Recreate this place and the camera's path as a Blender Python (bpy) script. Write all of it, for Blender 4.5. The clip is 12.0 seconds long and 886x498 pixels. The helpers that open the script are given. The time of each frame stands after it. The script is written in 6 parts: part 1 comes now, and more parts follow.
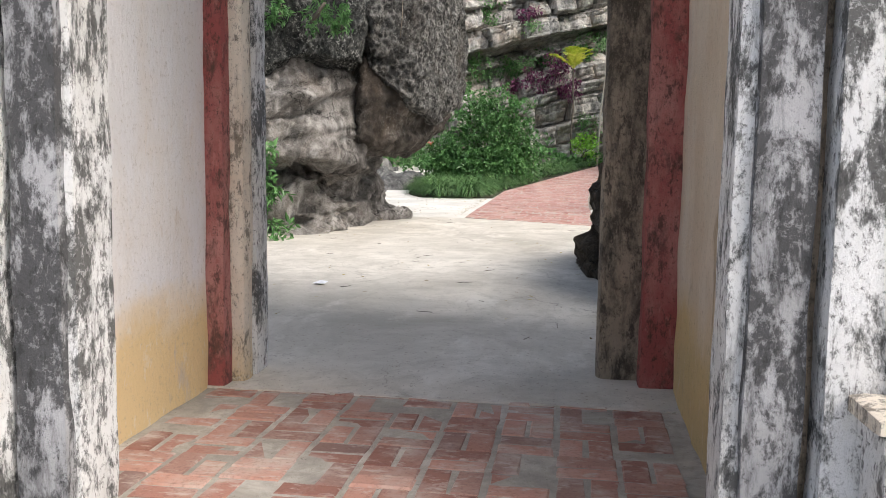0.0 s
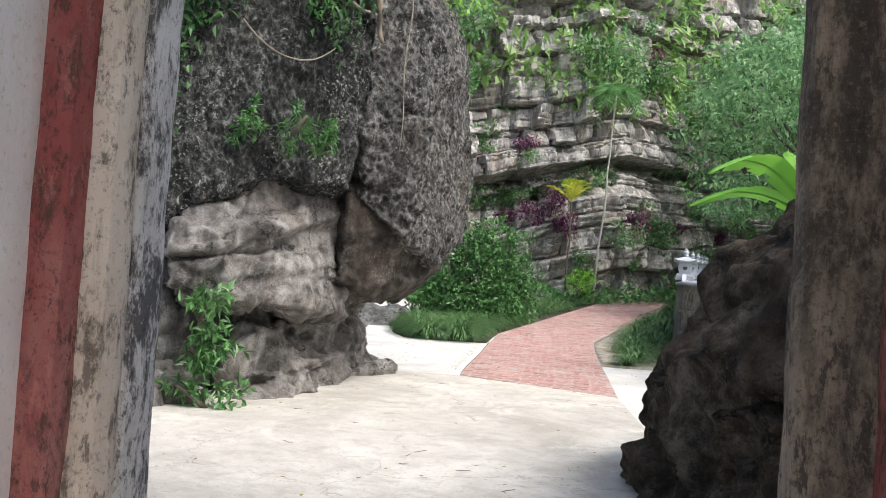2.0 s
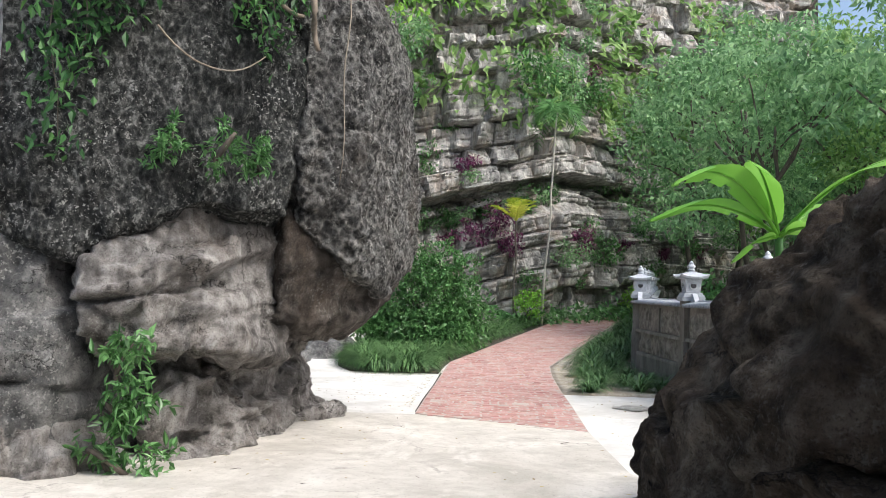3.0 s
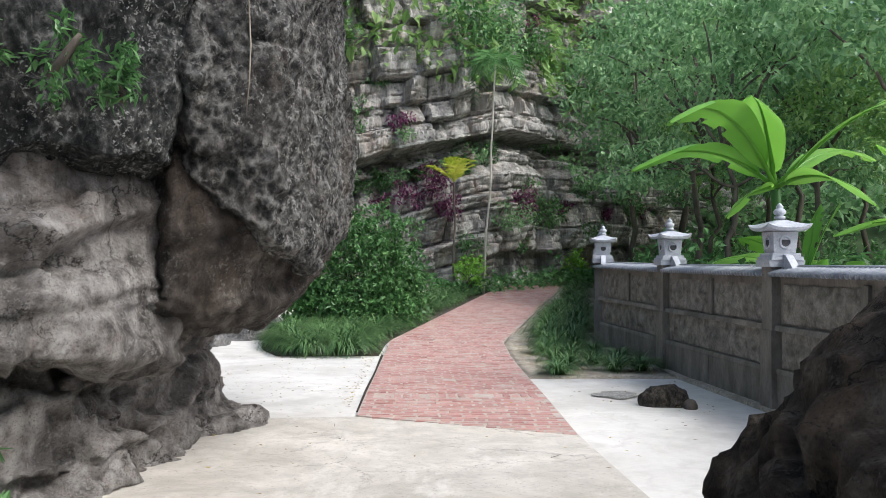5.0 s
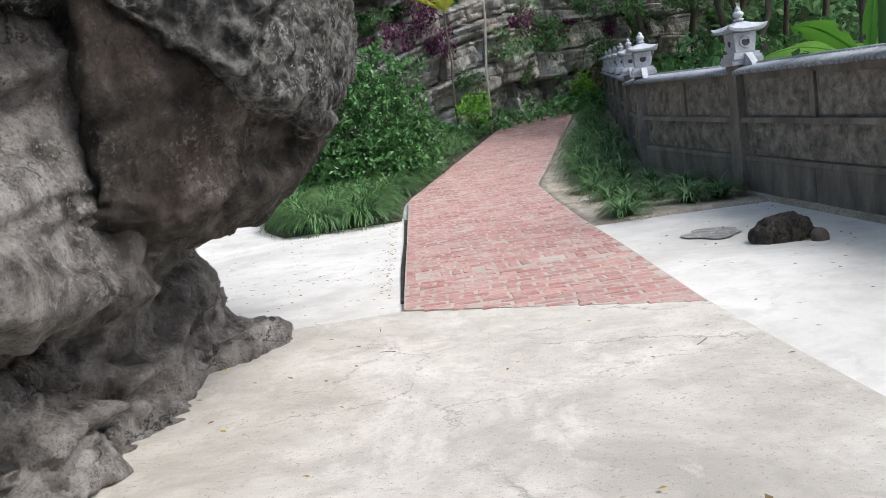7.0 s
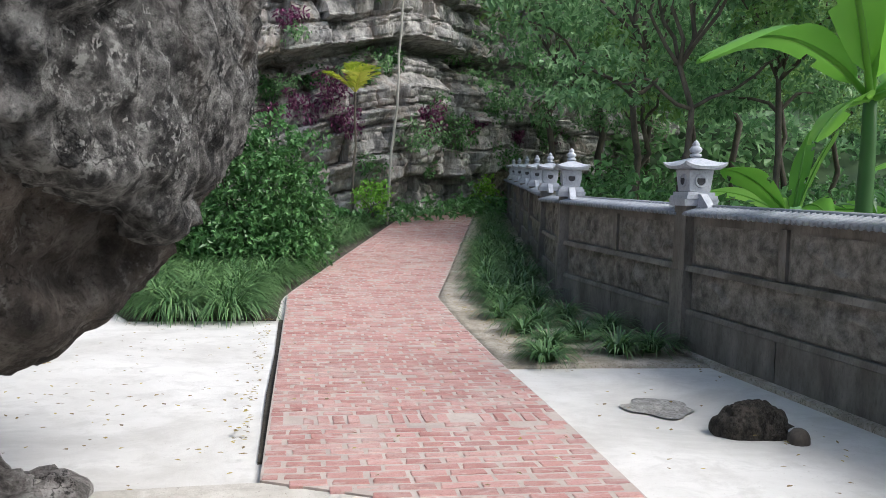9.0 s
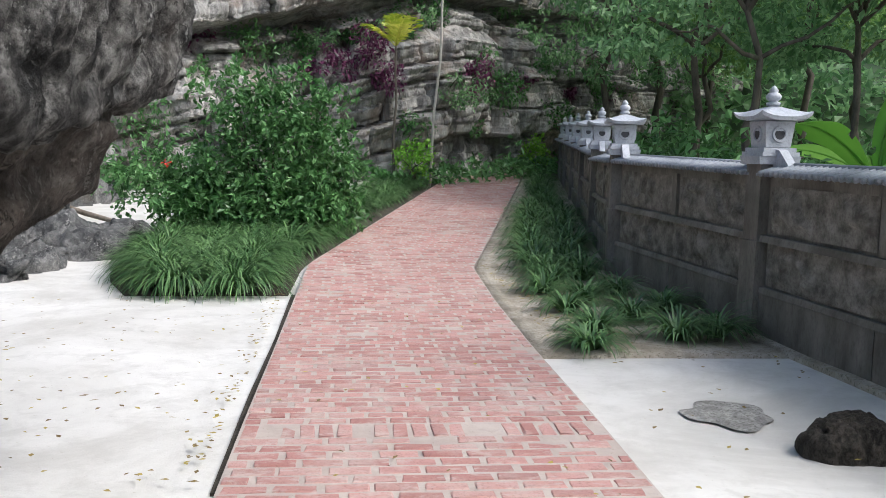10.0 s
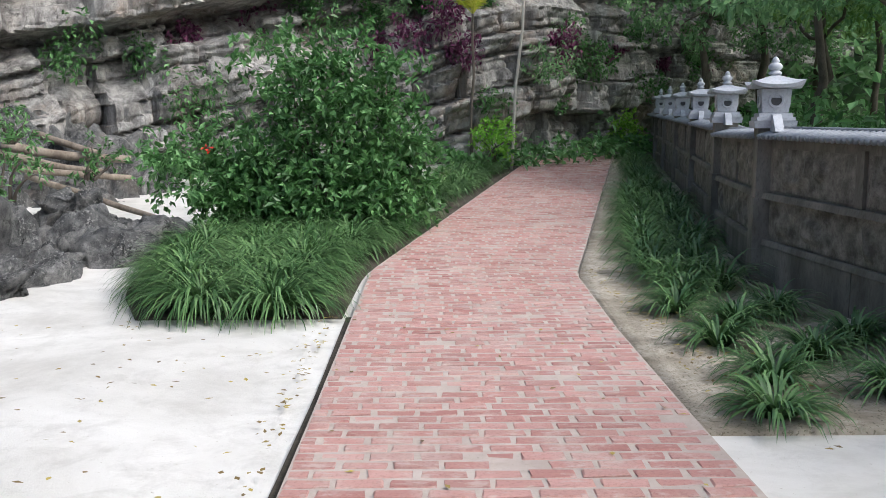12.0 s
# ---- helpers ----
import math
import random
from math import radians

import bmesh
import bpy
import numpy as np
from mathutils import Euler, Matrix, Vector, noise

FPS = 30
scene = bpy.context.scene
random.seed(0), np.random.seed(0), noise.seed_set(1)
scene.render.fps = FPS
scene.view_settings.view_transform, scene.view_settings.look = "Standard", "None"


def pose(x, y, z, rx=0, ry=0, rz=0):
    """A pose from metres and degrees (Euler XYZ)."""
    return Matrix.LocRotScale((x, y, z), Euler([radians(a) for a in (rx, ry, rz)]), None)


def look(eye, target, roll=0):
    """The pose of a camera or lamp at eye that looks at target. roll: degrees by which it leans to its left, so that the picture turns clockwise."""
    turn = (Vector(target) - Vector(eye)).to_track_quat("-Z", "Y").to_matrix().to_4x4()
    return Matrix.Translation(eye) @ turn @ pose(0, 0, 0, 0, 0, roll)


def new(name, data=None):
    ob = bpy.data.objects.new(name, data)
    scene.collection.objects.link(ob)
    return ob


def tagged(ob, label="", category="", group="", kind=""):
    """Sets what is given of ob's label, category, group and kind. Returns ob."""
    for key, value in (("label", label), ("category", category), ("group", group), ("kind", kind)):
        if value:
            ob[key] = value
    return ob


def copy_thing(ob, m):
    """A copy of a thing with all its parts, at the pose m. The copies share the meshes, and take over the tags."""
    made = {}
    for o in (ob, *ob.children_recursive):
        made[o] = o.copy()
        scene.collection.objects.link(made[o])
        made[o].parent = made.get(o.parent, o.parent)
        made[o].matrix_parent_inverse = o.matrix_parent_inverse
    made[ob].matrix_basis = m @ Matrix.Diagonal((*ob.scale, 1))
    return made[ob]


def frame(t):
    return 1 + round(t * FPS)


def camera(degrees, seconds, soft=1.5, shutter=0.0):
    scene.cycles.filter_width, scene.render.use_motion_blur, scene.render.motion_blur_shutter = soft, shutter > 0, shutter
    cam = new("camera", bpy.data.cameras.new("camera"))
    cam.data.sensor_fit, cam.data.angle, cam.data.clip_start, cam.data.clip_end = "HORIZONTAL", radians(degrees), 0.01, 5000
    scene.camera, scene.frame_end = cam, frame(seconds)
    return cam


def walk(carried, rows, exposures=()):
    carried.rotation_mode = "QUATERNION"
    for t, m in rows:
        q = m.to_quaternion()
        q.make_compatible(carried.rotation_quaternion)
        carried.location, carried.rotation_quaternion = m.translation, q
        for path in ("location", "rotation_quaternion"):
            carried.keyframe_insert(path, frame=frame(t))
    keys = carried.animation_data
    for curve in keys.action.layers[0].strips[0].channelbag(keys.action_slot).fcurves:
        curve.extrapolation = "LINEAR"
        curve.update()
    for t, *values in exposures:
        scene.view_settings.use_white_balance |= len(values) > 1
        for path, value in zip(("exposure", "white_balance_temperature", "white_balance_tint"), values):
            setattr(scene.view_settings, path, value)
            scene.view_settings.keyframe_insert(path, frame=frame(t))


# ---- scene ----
cam = camera(53.3, 12.0, 0.8)
METRES, EYE, TILT, LEAN, TURN = 12.9, 1.5, 0.0, 0.0, 8.2
ROWS = [
    (0.0, 0.0, 0.0, 0.0, 0.09, -6.2, -0.82),
    (0.5, 0.0029, 0.0506, 0.0028, 3.46, -12.21, 2.97),
    (1.0, -0.008, 0.0912, 0.0097, 5.07, -10.51, 4.08),
    (1.5, -0.0103, 0.1302, 0.0174, -1.35, -1.44, -3.31),
    (2.0, -0.015, 0.1682, 0.0244, -1.08, 1.63, -3.89),
    (2.5, -0.0218, 0.2012, 0.0305, -2.6, 3.94, -0.82),
    (3.0, -0.0215, 0.2404, 0.03, -4.87, 3.3, -1.61),
    (5.0, -0.0185, 0.4125, 0.0344, -9.42, 1.18, -0.08),
    (5.5, -0.0212, 0.4581, 0.032, -7.85, -2.79, 1.27),
    (6.0, -0.0223, 0.4989, 0.0333, -8.61, -4.14, 3.03),
    (6.5, -0.0267, 0.5382, 0.0331, -11.0, -7.22, 5.61),
    (7.0, -0.0255, 0.5813, 0.0329, -10.29, -8.87, 7.88),
    (7.5, -0.028, 0.6172, 0.0362, -13.51, -4.85, 3.14),
    (9.5, 0.013, 0.7673, 0.0409, -15.5, -2.87, -1.28),
    (10.0, 0.0345, 0.8082, 0.0411, -13.84, -6.32, -1.16),
    (10.5, 0.0471, 0.8492, 0.0416, -14.69, -5.71, -3.45),
    (11.0, 0.0585, 0.8958, 0.0392, -8.6, -9.0, -0.62),
    (11.5, 0.0595, 0.9371, 0.04, -8.83, -6.91, -1.07),
    (12.0, 0.0608, 0.977, 0.0386, -9.03, -7.61, -0.08),
]
EXPOSURE = [(0.0, 0.62, 6400, 8), (0.5, 0.76, 6350, 8), (1.2, 0.76, 6300, 8), (2.0, 0.74, 6200, 8), (3.0, 0.72, 6150, 8), (5.0, 0.52, 6000, 8), (9.5, 0.50, 5950, 8), (12.0, 0.44, 5950, 8)]
GAP_ENDS = [
    (3.2, look((-0.750, 3.244, 1.911), (-0.857, 5.239, 1.989), -0.6)),
    (4.8, look((-0.985, 5.097, 1.931), (-0.862, 7.090, 2.038), 2.9)),
    (7.7, look((-1.539, 8.014, 1.984), (-1.316, 9.995, 1.823), -3.3)),
    (9.3, look((-1.393, 9.553, 2.069), (-1.080, 11.525, 1.956), 2.2)),
]
STEPS = [(t, pose(0, 0, EYE, TILT, LEAN, TURN) @ pose(METRES * x, METRES * y, METRES * z, 90 + pitch, roll, yaw)) for t, x, y, z, yaw, pitch, roll in ROWS]
walk(cam, sorted(STEPS + GAP_ENDS, key=lambda row: row[0]), EXPOSURE)

# ---- world and sun: a bright, lightly overcast day ----
SUN_EL, SUN_AZ = 50.0, 122.0
world = bpy.data.worlds.new("world")
scene.world = world
world.use_nodes = True
wn = world.node_tree
sky = wn.nodes.new("ShaderNodeTexSky")
sky.sky_type, sky.sun_disc = "NISHITA", False
sky.sun_elevation, sky.sun_rotation = radians(SUN_EL), radians(SUN_AZ)
sky.dust_density, sky.air_density, sky.ozone_density = 5.0, 1.0, 0.6
wn.nodes["Background"].inputs["Strength"].default_value = 0.15
wn.links.new(sky.outputs[0], wn.nodes["Background"].inputs["Color"])
sun = new("sun", bpy.data.lights.new("sun", "SUN"))
sun.data.energy, sun.data.angle, sun.data.color = 1.6, radians(25), (1.0, 0.97, 0.93)
to_sun = Vector((math.sin(radians(SUN_AZ)) * math.cos(radians(SUN_EL)), math.cos(radians(SUN_AZ)) * math.cos(radians(SUN_EL)), math.sin(radians(SUN_EL))))
sun.rotation_euler = to_sun.to_track_quat("Z", "Y").to_euler()


# ---- noise on arrays of points ----
def hashed(i, j, k, seed):
    h = (i * 374761393 + j * 668265263 + k * 2147483647 + seed * 974711) & 0xFFFFFFFF
    h = ((h ^ (h >> 13)) * 1274126177) & 0xFFFFFFFF
    return ((h ^ (h >> 16)) & 0xFFFFFF) / 0xFFFFFF


def grain(p, seed=0):
    """Value noise, -1 to 1, at the rows of p."""
    q = np.floor(p).astype(np.int64)
    f = p - q
    f = f * f * (3 - 2 * f)
    out = 0
    for a in (0, 1):
        for b in (0, 1):
            for c in (0, 1):
                w = (f[:, 0] if a else 1 - f[:, 0]) * (f[:, 1] if b else 1 - f[:, 1]) * (f[:, 2] if c else 1 - f[:, 2])
                out = out + w * hashed(q[:, 0] + a, q[:, 1] + b, q[:, 2] + c, seed)
    return out * 2 - 1


def fbm(p, octaves=4, seed=0, gain=0.5):
    out, amp, total = 0, 1.0, 0
    for o in range(octaves):
        out = out + amp * grain(p * 2.03 ** o + 17.3 * o, seed + o)
        total += amp
        amp *= gain
    return out / total


def cells(p, seed=0):
    """Nearest and second nearest distance to scattered points, the nearest one's own random number and its place."""
    q = np.floor(p).astype(np.int64)
    d1, d2, own, spot = np.full(len(p), 9.0), np.full(len(p), 9.0), np.zeros(len(p)), np.zeros_like(p)
    for a in (-1, 0, 1):
        for b in (-1, 0, 1):
            for c in (-1, 0, 1):
                i, j, k = q[:, 0] + a, q[:, 1] + b, q[:, 2] + c
                o = np.stack([i + hashed(i, j, k, seed), j + hashed(i, j, k, seed + 1), k + hashed(i, j, k, seed + 2)], 1)
                d = np.linalg.norm(p - o, axis=1)
                near = d < d1
                d2 = np.where(near, d1, np.minimum(d2, d))
                own = np.where(near, hashed(i, j, k, seed + 3), own)
                spot = np.where(near[:, None], o, spot)
                d1 = np.where(near, d, d1)
    return d1, d2, own, spot


# ---- materials ----
def material(name):
    m = bpy.data.materials.new(name)
    m.use_nodes = True
    return m, m.node_tree.nodes, m.node_tree.links, m.node_tree.nodes["Principled BSDF"]


def node(nodes, links, kind, inputs=(), **props):
    n = nodes.new("ShaderNode" + kind)
    if "operation" in props:
        n.operation = props["operation"]
    if "feature" in props:
        n.feature = props["feature"]
    if "data_type" in props:
        n.data_type = props["data_type"]
    if "blend_type" in props:
        n.blend_type = props["blend_type"]
    for k, v in dict(inputs).items():
        if isinstance(v, bpy.types.NodeSocket):
            links.new(v, n.inputs[k])
        else:
            n.inputs[k].default_value = v
    return n


def ramp(nodes, links, fac, stops):
    n = nodes.new("ShaderNodeValToRGB")
    while len(n.color_ramp.elements) < len(stops):
        n.color_ramp.elements.new(0.5)
    for e, (at, c) in zip(n.color_ramp.elements, stops):
        e.position = at
        e.color = (*c, 1) if len(c) == 3 else c
    links.new(fac, n.inputs[0])
    return n.outputs[0]


def grey(v):
    return (v, v, v)


def place(nodes, links, stretch=(1, 1, 1)):
    g = nodes.new("ShaderNodeNewGeometry")
    return node(nodes, links, "Mapping", {0: g.outputs["Position"], 3: stretch}).outputs[0]


def noise_of(nodes, links, at, scale, detail=6, rough=0.6, distort=0.0):
    return node(nodes, links, "TexNoise", {"Vector": at, "Scale": scale, "Detail": detail, "Roughness": rough, "Distortion": distort}).outputs[0]


def mixed(nodes, links, fac, a, b, how="MIX"):
    n = node(nodes, links, "Mix", data_type="RGBA", blend_type=how)
    for socket, v in ((n.inputs[0], fac), (n.inputs[6], a), (n.inputs[7], b)):
        if isinstance(v, bpy.types.NodeSocket):
            links.new(v, socket)
        else:
            socket.default_value = v if isinstance(v, float) else (*v, 1)
    return n.outputs[2]


def bumped(nodes, links, shader, height, strength, distance=0.02, under=None):
    b = node(nodes, links, "Bump", {"Height": height, "Strength": strength, "Distance": distance})
    if under is not None:
        links.new(under, b.inputs["Normal"])
    links.new(b.outputs[0], shader.inputs["Normal"])
    return b.outputs[0]


def rock_material(name, dark, mid, light, lichen=0.35, pits=1.0, warm=(0.2, 0.15, 0.1), warm_at=0.6, cracks=0.8, stretch=0.6, relief=1.0):
    m, n, l, s = material(name)
    at = place(n, l)
    tall = place(n, l, (1.0, 1.0, stretch))
    big = noise_of(n, l, place(n, l, (1.0, 1.0, stretch * 0.6)), 1.0, 8, 0.68, 0.8)
    c = ramp(n, l, big, [(0.32, dark), (0.5, mid), (0.66, light)])
    rust = noise_of(n, l, place(n, l, (1, 1, 0.6)), 0.9, 6, 0.65)
    c = mixed(n, l, ramp(n, l, rust, [(warm_at - 0.06, grey(0)), (warm_at + 0.12, grey(0.75))]), c, warm)
    mid_n = noise_of(n, l, tall, 5.5, 9, 0.74, 0.3)
    c = mixed(n, l, ramp(n, l, mid_n, [(0.40, grey(0.75)), (0.50, grey(0))]), c, tuple(v * 0.55 for v in dark))
    c = mixed(n, l, ramp(n, l, mid_n, [(0.56, grey(0)), (0.70, grey(0.6))]), c, tuple(min(0.6, v * 1.35) for v in light))
    twist = node(n, l, "VectorMath", {0: node(n, l, "TexNoise", {"Vector": tall, "Scale": 11.0, "Detail": 5.0, "Roughness": 0.7}).outputs["Color"], 1: (0.22, 0.22, 0.22)}, operation="MULTIPLY").outputs[0]
    bent = node(n, l, "VectorMath", {0: tall, 1: twist}, operation="ADD").outputs[0]
    hole = node(n, l, "TexVoronoi", {"Vector": bent, "Scale": 20.0, "Randomness": 1.0}, feature="F1").outputs["Distance"]
    # shading of the pits put into the colour: hollows darker, ridges lighter
    pocked = ramp(n, l, noise_of(n, l, at, 1.7, 5, 0.6), [(0.38, grey(0.12)), (0.62, grey(0.62 * min(1.0, pits)))])
    deep = node(n, l, "Math", {0: ramp(n, l, hole, [(0.06, grey(1.0)), (0.20 + 0.20 * min(1.0, pits), grey(0))]), 1: pocked}, operation="MULTIPLY").outputs[0]
    c = mixed(n, l, deep, c, tuple(v * 0.4 for v in dark))
    c = mixed(n, l, ramp(n, l, hole, [(0.40, grey(0)), (0.75, grey(0.38 * min(1.0, pits)))]), c, tuple(min(0.6, v * 1.3) for v in light))
    fine = noise_of(n, l, at, 55.0, 6, 0.75)
    c = mixed(n, l, ramp(n, l, fine, [(0.36, grey(0.7)), (0.48, grey(0))]), c, tuple(v * 0.4 for v in dark))
    spots = noise_of(n, l, at, 52.0, 4, 0.7)
    patch = noise_of(n, l, at, 2.3, 3, 0.5)
    pale = node(n, l, "Math", {0: ramp(n, l, spots, [(0.57, grey(0)), (0.63, grey(1))]), 1: ramp(n, l, patch, [(0.42, grey(0)), (0.62, grey(lichen))])}, operation="MULTIPLY").outputs[0]
    c = mixed(n, l, pale, c, (0.46, 0.47, 0.43))
    warp = node(n, l, "VectorMath", {0: at, 1: node(n, l, "VectorMath", {0: node(n, l, "TexNoise", {"Vector": at, "Scale": 2.2, "Detail": 4.0}).outputs["Color"], 1: (0.5, 0.5, 0.5)}, operation="MULTIPLY").outputs[0]}, operation="ADD").outputs[0]
    split = node(n, l, "TexVoronoi", {"Vector": node(n, l, "Mapping", {0: warp, 3: (0.8, 0.8, 1.6)}).outputs[0], "Scale": 1.7}, feature="DISTANCE_TO_EDGE").outputs["Distance"]
    where = ramp(n, l, noise_of(n, l, at, 1.3, 3), [(0.45, grey(0)), (0.55, grey(cracks))])
    line = node(n, l, "Math", {0: ramp(n, l, split, [(0.0, grey(1)), (0.011, grey(0))]), 1: where}, operation="MULTIPLY").outputs[0]
    c = mixed(n, l, line, c, tuple(v * 0.2 for v in dark))
    l.new(c, s.inputs["Base Color"])
    s.inputs["Roughness"].default_value = 0.9
    s.inputs["Specular IOR Level"].default_value = 0.25
    one = bumped(n, l, s, mid_n, 0.9, 0.07 * relief)
    two = bumped(n, l, s, hole, 0.8 * pits, 0.03 * relief, one)
    bumped(n, l, s, fine, 0.7, 0.014 * relief, two)
    return m


def crust_material(name, low, mid, high, crest, scale=9.0, stretch=0.7, streak=0.6, warm=(0.1, 0.08, 0.06), warm_at=0.6, relief=1.0, lichen=0.5, pit=1.0, patchy=0.4):
    """Weathered limestone: dirt and painted-in shade in the hollows, worn crests coloured light as if lit, dark water
    streaks, rusty patches and spots of lichen.
    """
    m, n, l, s = material(name)
    at, tall = place(n, l), place(n, l, (1, 1, stretch))
    body = noise_of(n, l, tall, scale, 12, 0.75, 0.0)
    twist = node(n, l, "VectorMath", {0: node(n, l, "TexNoise", {"Vector": tall, "Scale": scale * 1.3, "Detail": 3.0, "Roughness": 0.5}).outputs["Color"], 1: (0.05, 0.05, 0.05)}, operation="MULTIPLY").outputs[0]
    bent = node(n, l, "VectorMath", {0: tall, 1: twist}, operation="ADD").outputs[0]
    hole = node(n, l, "TexVoronoi", {"Vector": bent, "Scale": scale * 1.7}, feature="F1").outputs["Distance"]
    height = node(n, l, "Math", {0: hole, 1: 0.3 * pit, 2: body}, operation="MULTIPLY_ADD").outputs[0]
    big = noise_of(n, l, at, 0.9, 6, 0.62, 0.6)
    tone = node(n, l, "Math", {0: big, 1: patchy, 2: height}, operation="MULTIPLY_ADD").outputs[0]
    centre = 0.5 + 0.12 * pit + 0.5 * patchy
    # tone follows height, so the shading of the relief is painted into the colour
    c = ramp(n, l, node(n, l, "MapRange", {0: tone, 1: centre - 0.22, 2: centre + 0.22}).outputs[0], [(0.12, low), (0.42, mid), (0.68, high), (0.95, crest)])
    rust = noise_of(n, l, place(n, l, (1, 1, 0.6)), 0.8, 6, 0.65, 0.5)
    c = mixed(n, l, ramp(n, l, rust, [(warm_at - 0.06, grey(0)), (warm_at + 0.10, grey(0.7))]), c, warm)
    wet = noise_of(n, l, place(n, l, (1, 1, 0.13)), 2.4, 7, 0.66)
    c = mixed(n, l, ramp(n, l, wet, [(0.40, grey(streak)), (0.54, grey(0))]), c, tuple(0.8 * v for v in low))
    fine = noise_of(n, l, at, 60.0, 5, 0.75)
    c = mixed(n, l, ramp(n, l, fine, [(0.34, grey(0.7)), (0.48, grey(0))]), c, low)
    spots = noise_of(n, l, at, 30.0, 4, 0.72)
    where = ramp(n, l, noise_of(n, l, tall, 1.9, 4, 0.6), [(0.42, grey(0)), (0.58, grey(lichen))])
    pale = node(n, l, "Math", {0: ramp(n, l, spots, [(0.56, grey(0)), (0.61, grey(1))]), 1: where}, operation="MULTIPLY").outputs[0]
    c = mixed(n, l, pale, c, (0.48, 0.48, 0.45))
    warp = node(n, l, "VectorMath", {0: at, 1: node(n, l, "VectorMath", {0: node(n, l, "TexNoise", {"Vector": at, "Scale": 2.6, "Detail": 6.0, "Roughness": 0.65}).outputs["Color"], 1: (0.6, 0.6, 0.6)}, operation="MULTIPLY").outputs[0]}, operation="ADD").outputs[0]
    split = node(n, l, "TexVoronoi", {"Vector": node(n, l, "Mapping", {0: warp, 3: (0.7, 0.7, 1.8)}).outputs[0], "Scale": 1.6}, feature="DISTANCE_TO_EDGE").outputs["Distance"]
    there = ramp(n, l, noise_of(n, l, at, 1.1, 3), [(0.44, grey(0)), (0.54, grey(0.9))])
    line = node(n, l, "Math", {0: ramp(n, l, split, [(0.0, grey(1)), (0.014, grey(0))]), 1: there}, operation="MULTIPLY").outputs[0]
    c = mixed(n, l, line, c, tuple(0.3 * v for v in low))
    height = node(n, l, "Math", {0: line, 1: -0.35, 2: height}, operation="MULTIPLY_ADD").outputs[0]
    l.new(c, s.inputs["Base Color"])
    s.inputs["Roughness"].default_value = 0.9
    s.inputs["Specular IOR Level"].default_value = 0.25
    one = bumped(n, l, s, height, 1.0, 0.10 * relief)
    bumped(n, l, s, fine, 0.7, 0.014 * relief, one)
    return m


def plaster_material(name, coat, under, mould, amount, low=None, low_top=0.0, scale=3.2, hard=0.05, flecks=0.5):
    """Old lime plaster: a coat of paint, patches where it has gone, dark mould in upright blotches, and a second colour low down."""
    m, n, l, s = material(name)
    at, tall = place(n, l), place(n, l, (1, 1, 0.45))
    c = mixed(n, l, ramp(n, l, noise_of(n, l, tall, 2.2, 7, 0.68), [(0.45, grey(0)), (0.62, grey(0.85))]), coat, under)
    if low:
        z = node(n, l, "SeparateXYZ", {0: at}).outputs[2]
        wob = node(n, l, "Math", {0: noise_of(n, l, at, 1.6, 6), 1: 0.75, 2: z}, operation="MULTIPLY_ADD").outputs[0]
        c = mixed(n, l, ramp(n, l, node(n, l, "MapRange", {0: wob, 1: low_top + 0.15, 2: low_top + 0.75}).outputs[0], [(0.25, grey(0.9)), (0.7, grey(0))]), c, low)
    patch = noise_of(n, l, tall, scale, 12, 0.74, 0.3)
    edge = 0.66 - 0.26 * amount
    c = mixed(n, l, ramp(n, l, patch, [(edge, grey(0)), (edge + hard, grey(0.92))]), c, mould)
    thin = noise_of(n, l, place(n, l, (1, 1, 0.2)), 11.0, 9, 0.75)
    c = mixed(n, l, ramp(n, l, thin, [(0.62 - 0.1 * amount, grey(0)), (0.72 - 0.1 * amount, grey(0.6 * min(1.0, amount * 2)))]), c, tuple(v * 1.3 for v in mould))
    fine = noise_of(n, l, at, 42.0, 8, 0.76)
    c = mixed(n, l, ramp(n, l, fine, [(0.33, grey(min(0.9, 0.1 + 1.5 * amount))), (0.45, grey(0))]), c, tuple(v * 0.6 for v in mould))
    flake = noise_of(n, l, tall, 13.0, 9, 0.75)
    c = mixed(n, l, ramp(n, l, flake, [(0.57, grey(0)), (0.62, grey(flecks))]), c, tuple(min(0.8, 0.5 * v + 0.75 * u) for v, u in zip(coat, under)))
    if amount > 0.4:
        spray = noise_of(n, l, at, 34.0, 6, 0.8)
        c = mixed(n, l, ramp(n, l, spray, [(0.55, grey(0)), (0.61, grey(0.5))]), c, tuple(0.85 * v for v in coat))
        c = mixed(n, l, ramp(n, l, noise_of(n, l, tall, 19.0, 9, 0.78), [(0.40, grey(0.8)), (0.47, grey(0))]), c, tuple(0.7 * v for v in mould))
    l.new(c, s.inputs["Base Color"])
    s.inputs["Roughness"].default_value = 0.88
    one = bumped(n, l, s, patch, 0.7, 0.03)
    two = bumped(n, l, s, flake, 0.8, 0.015, one)
    bumped(n, l, s, fine, 0.7, 0.008, two)
    return m


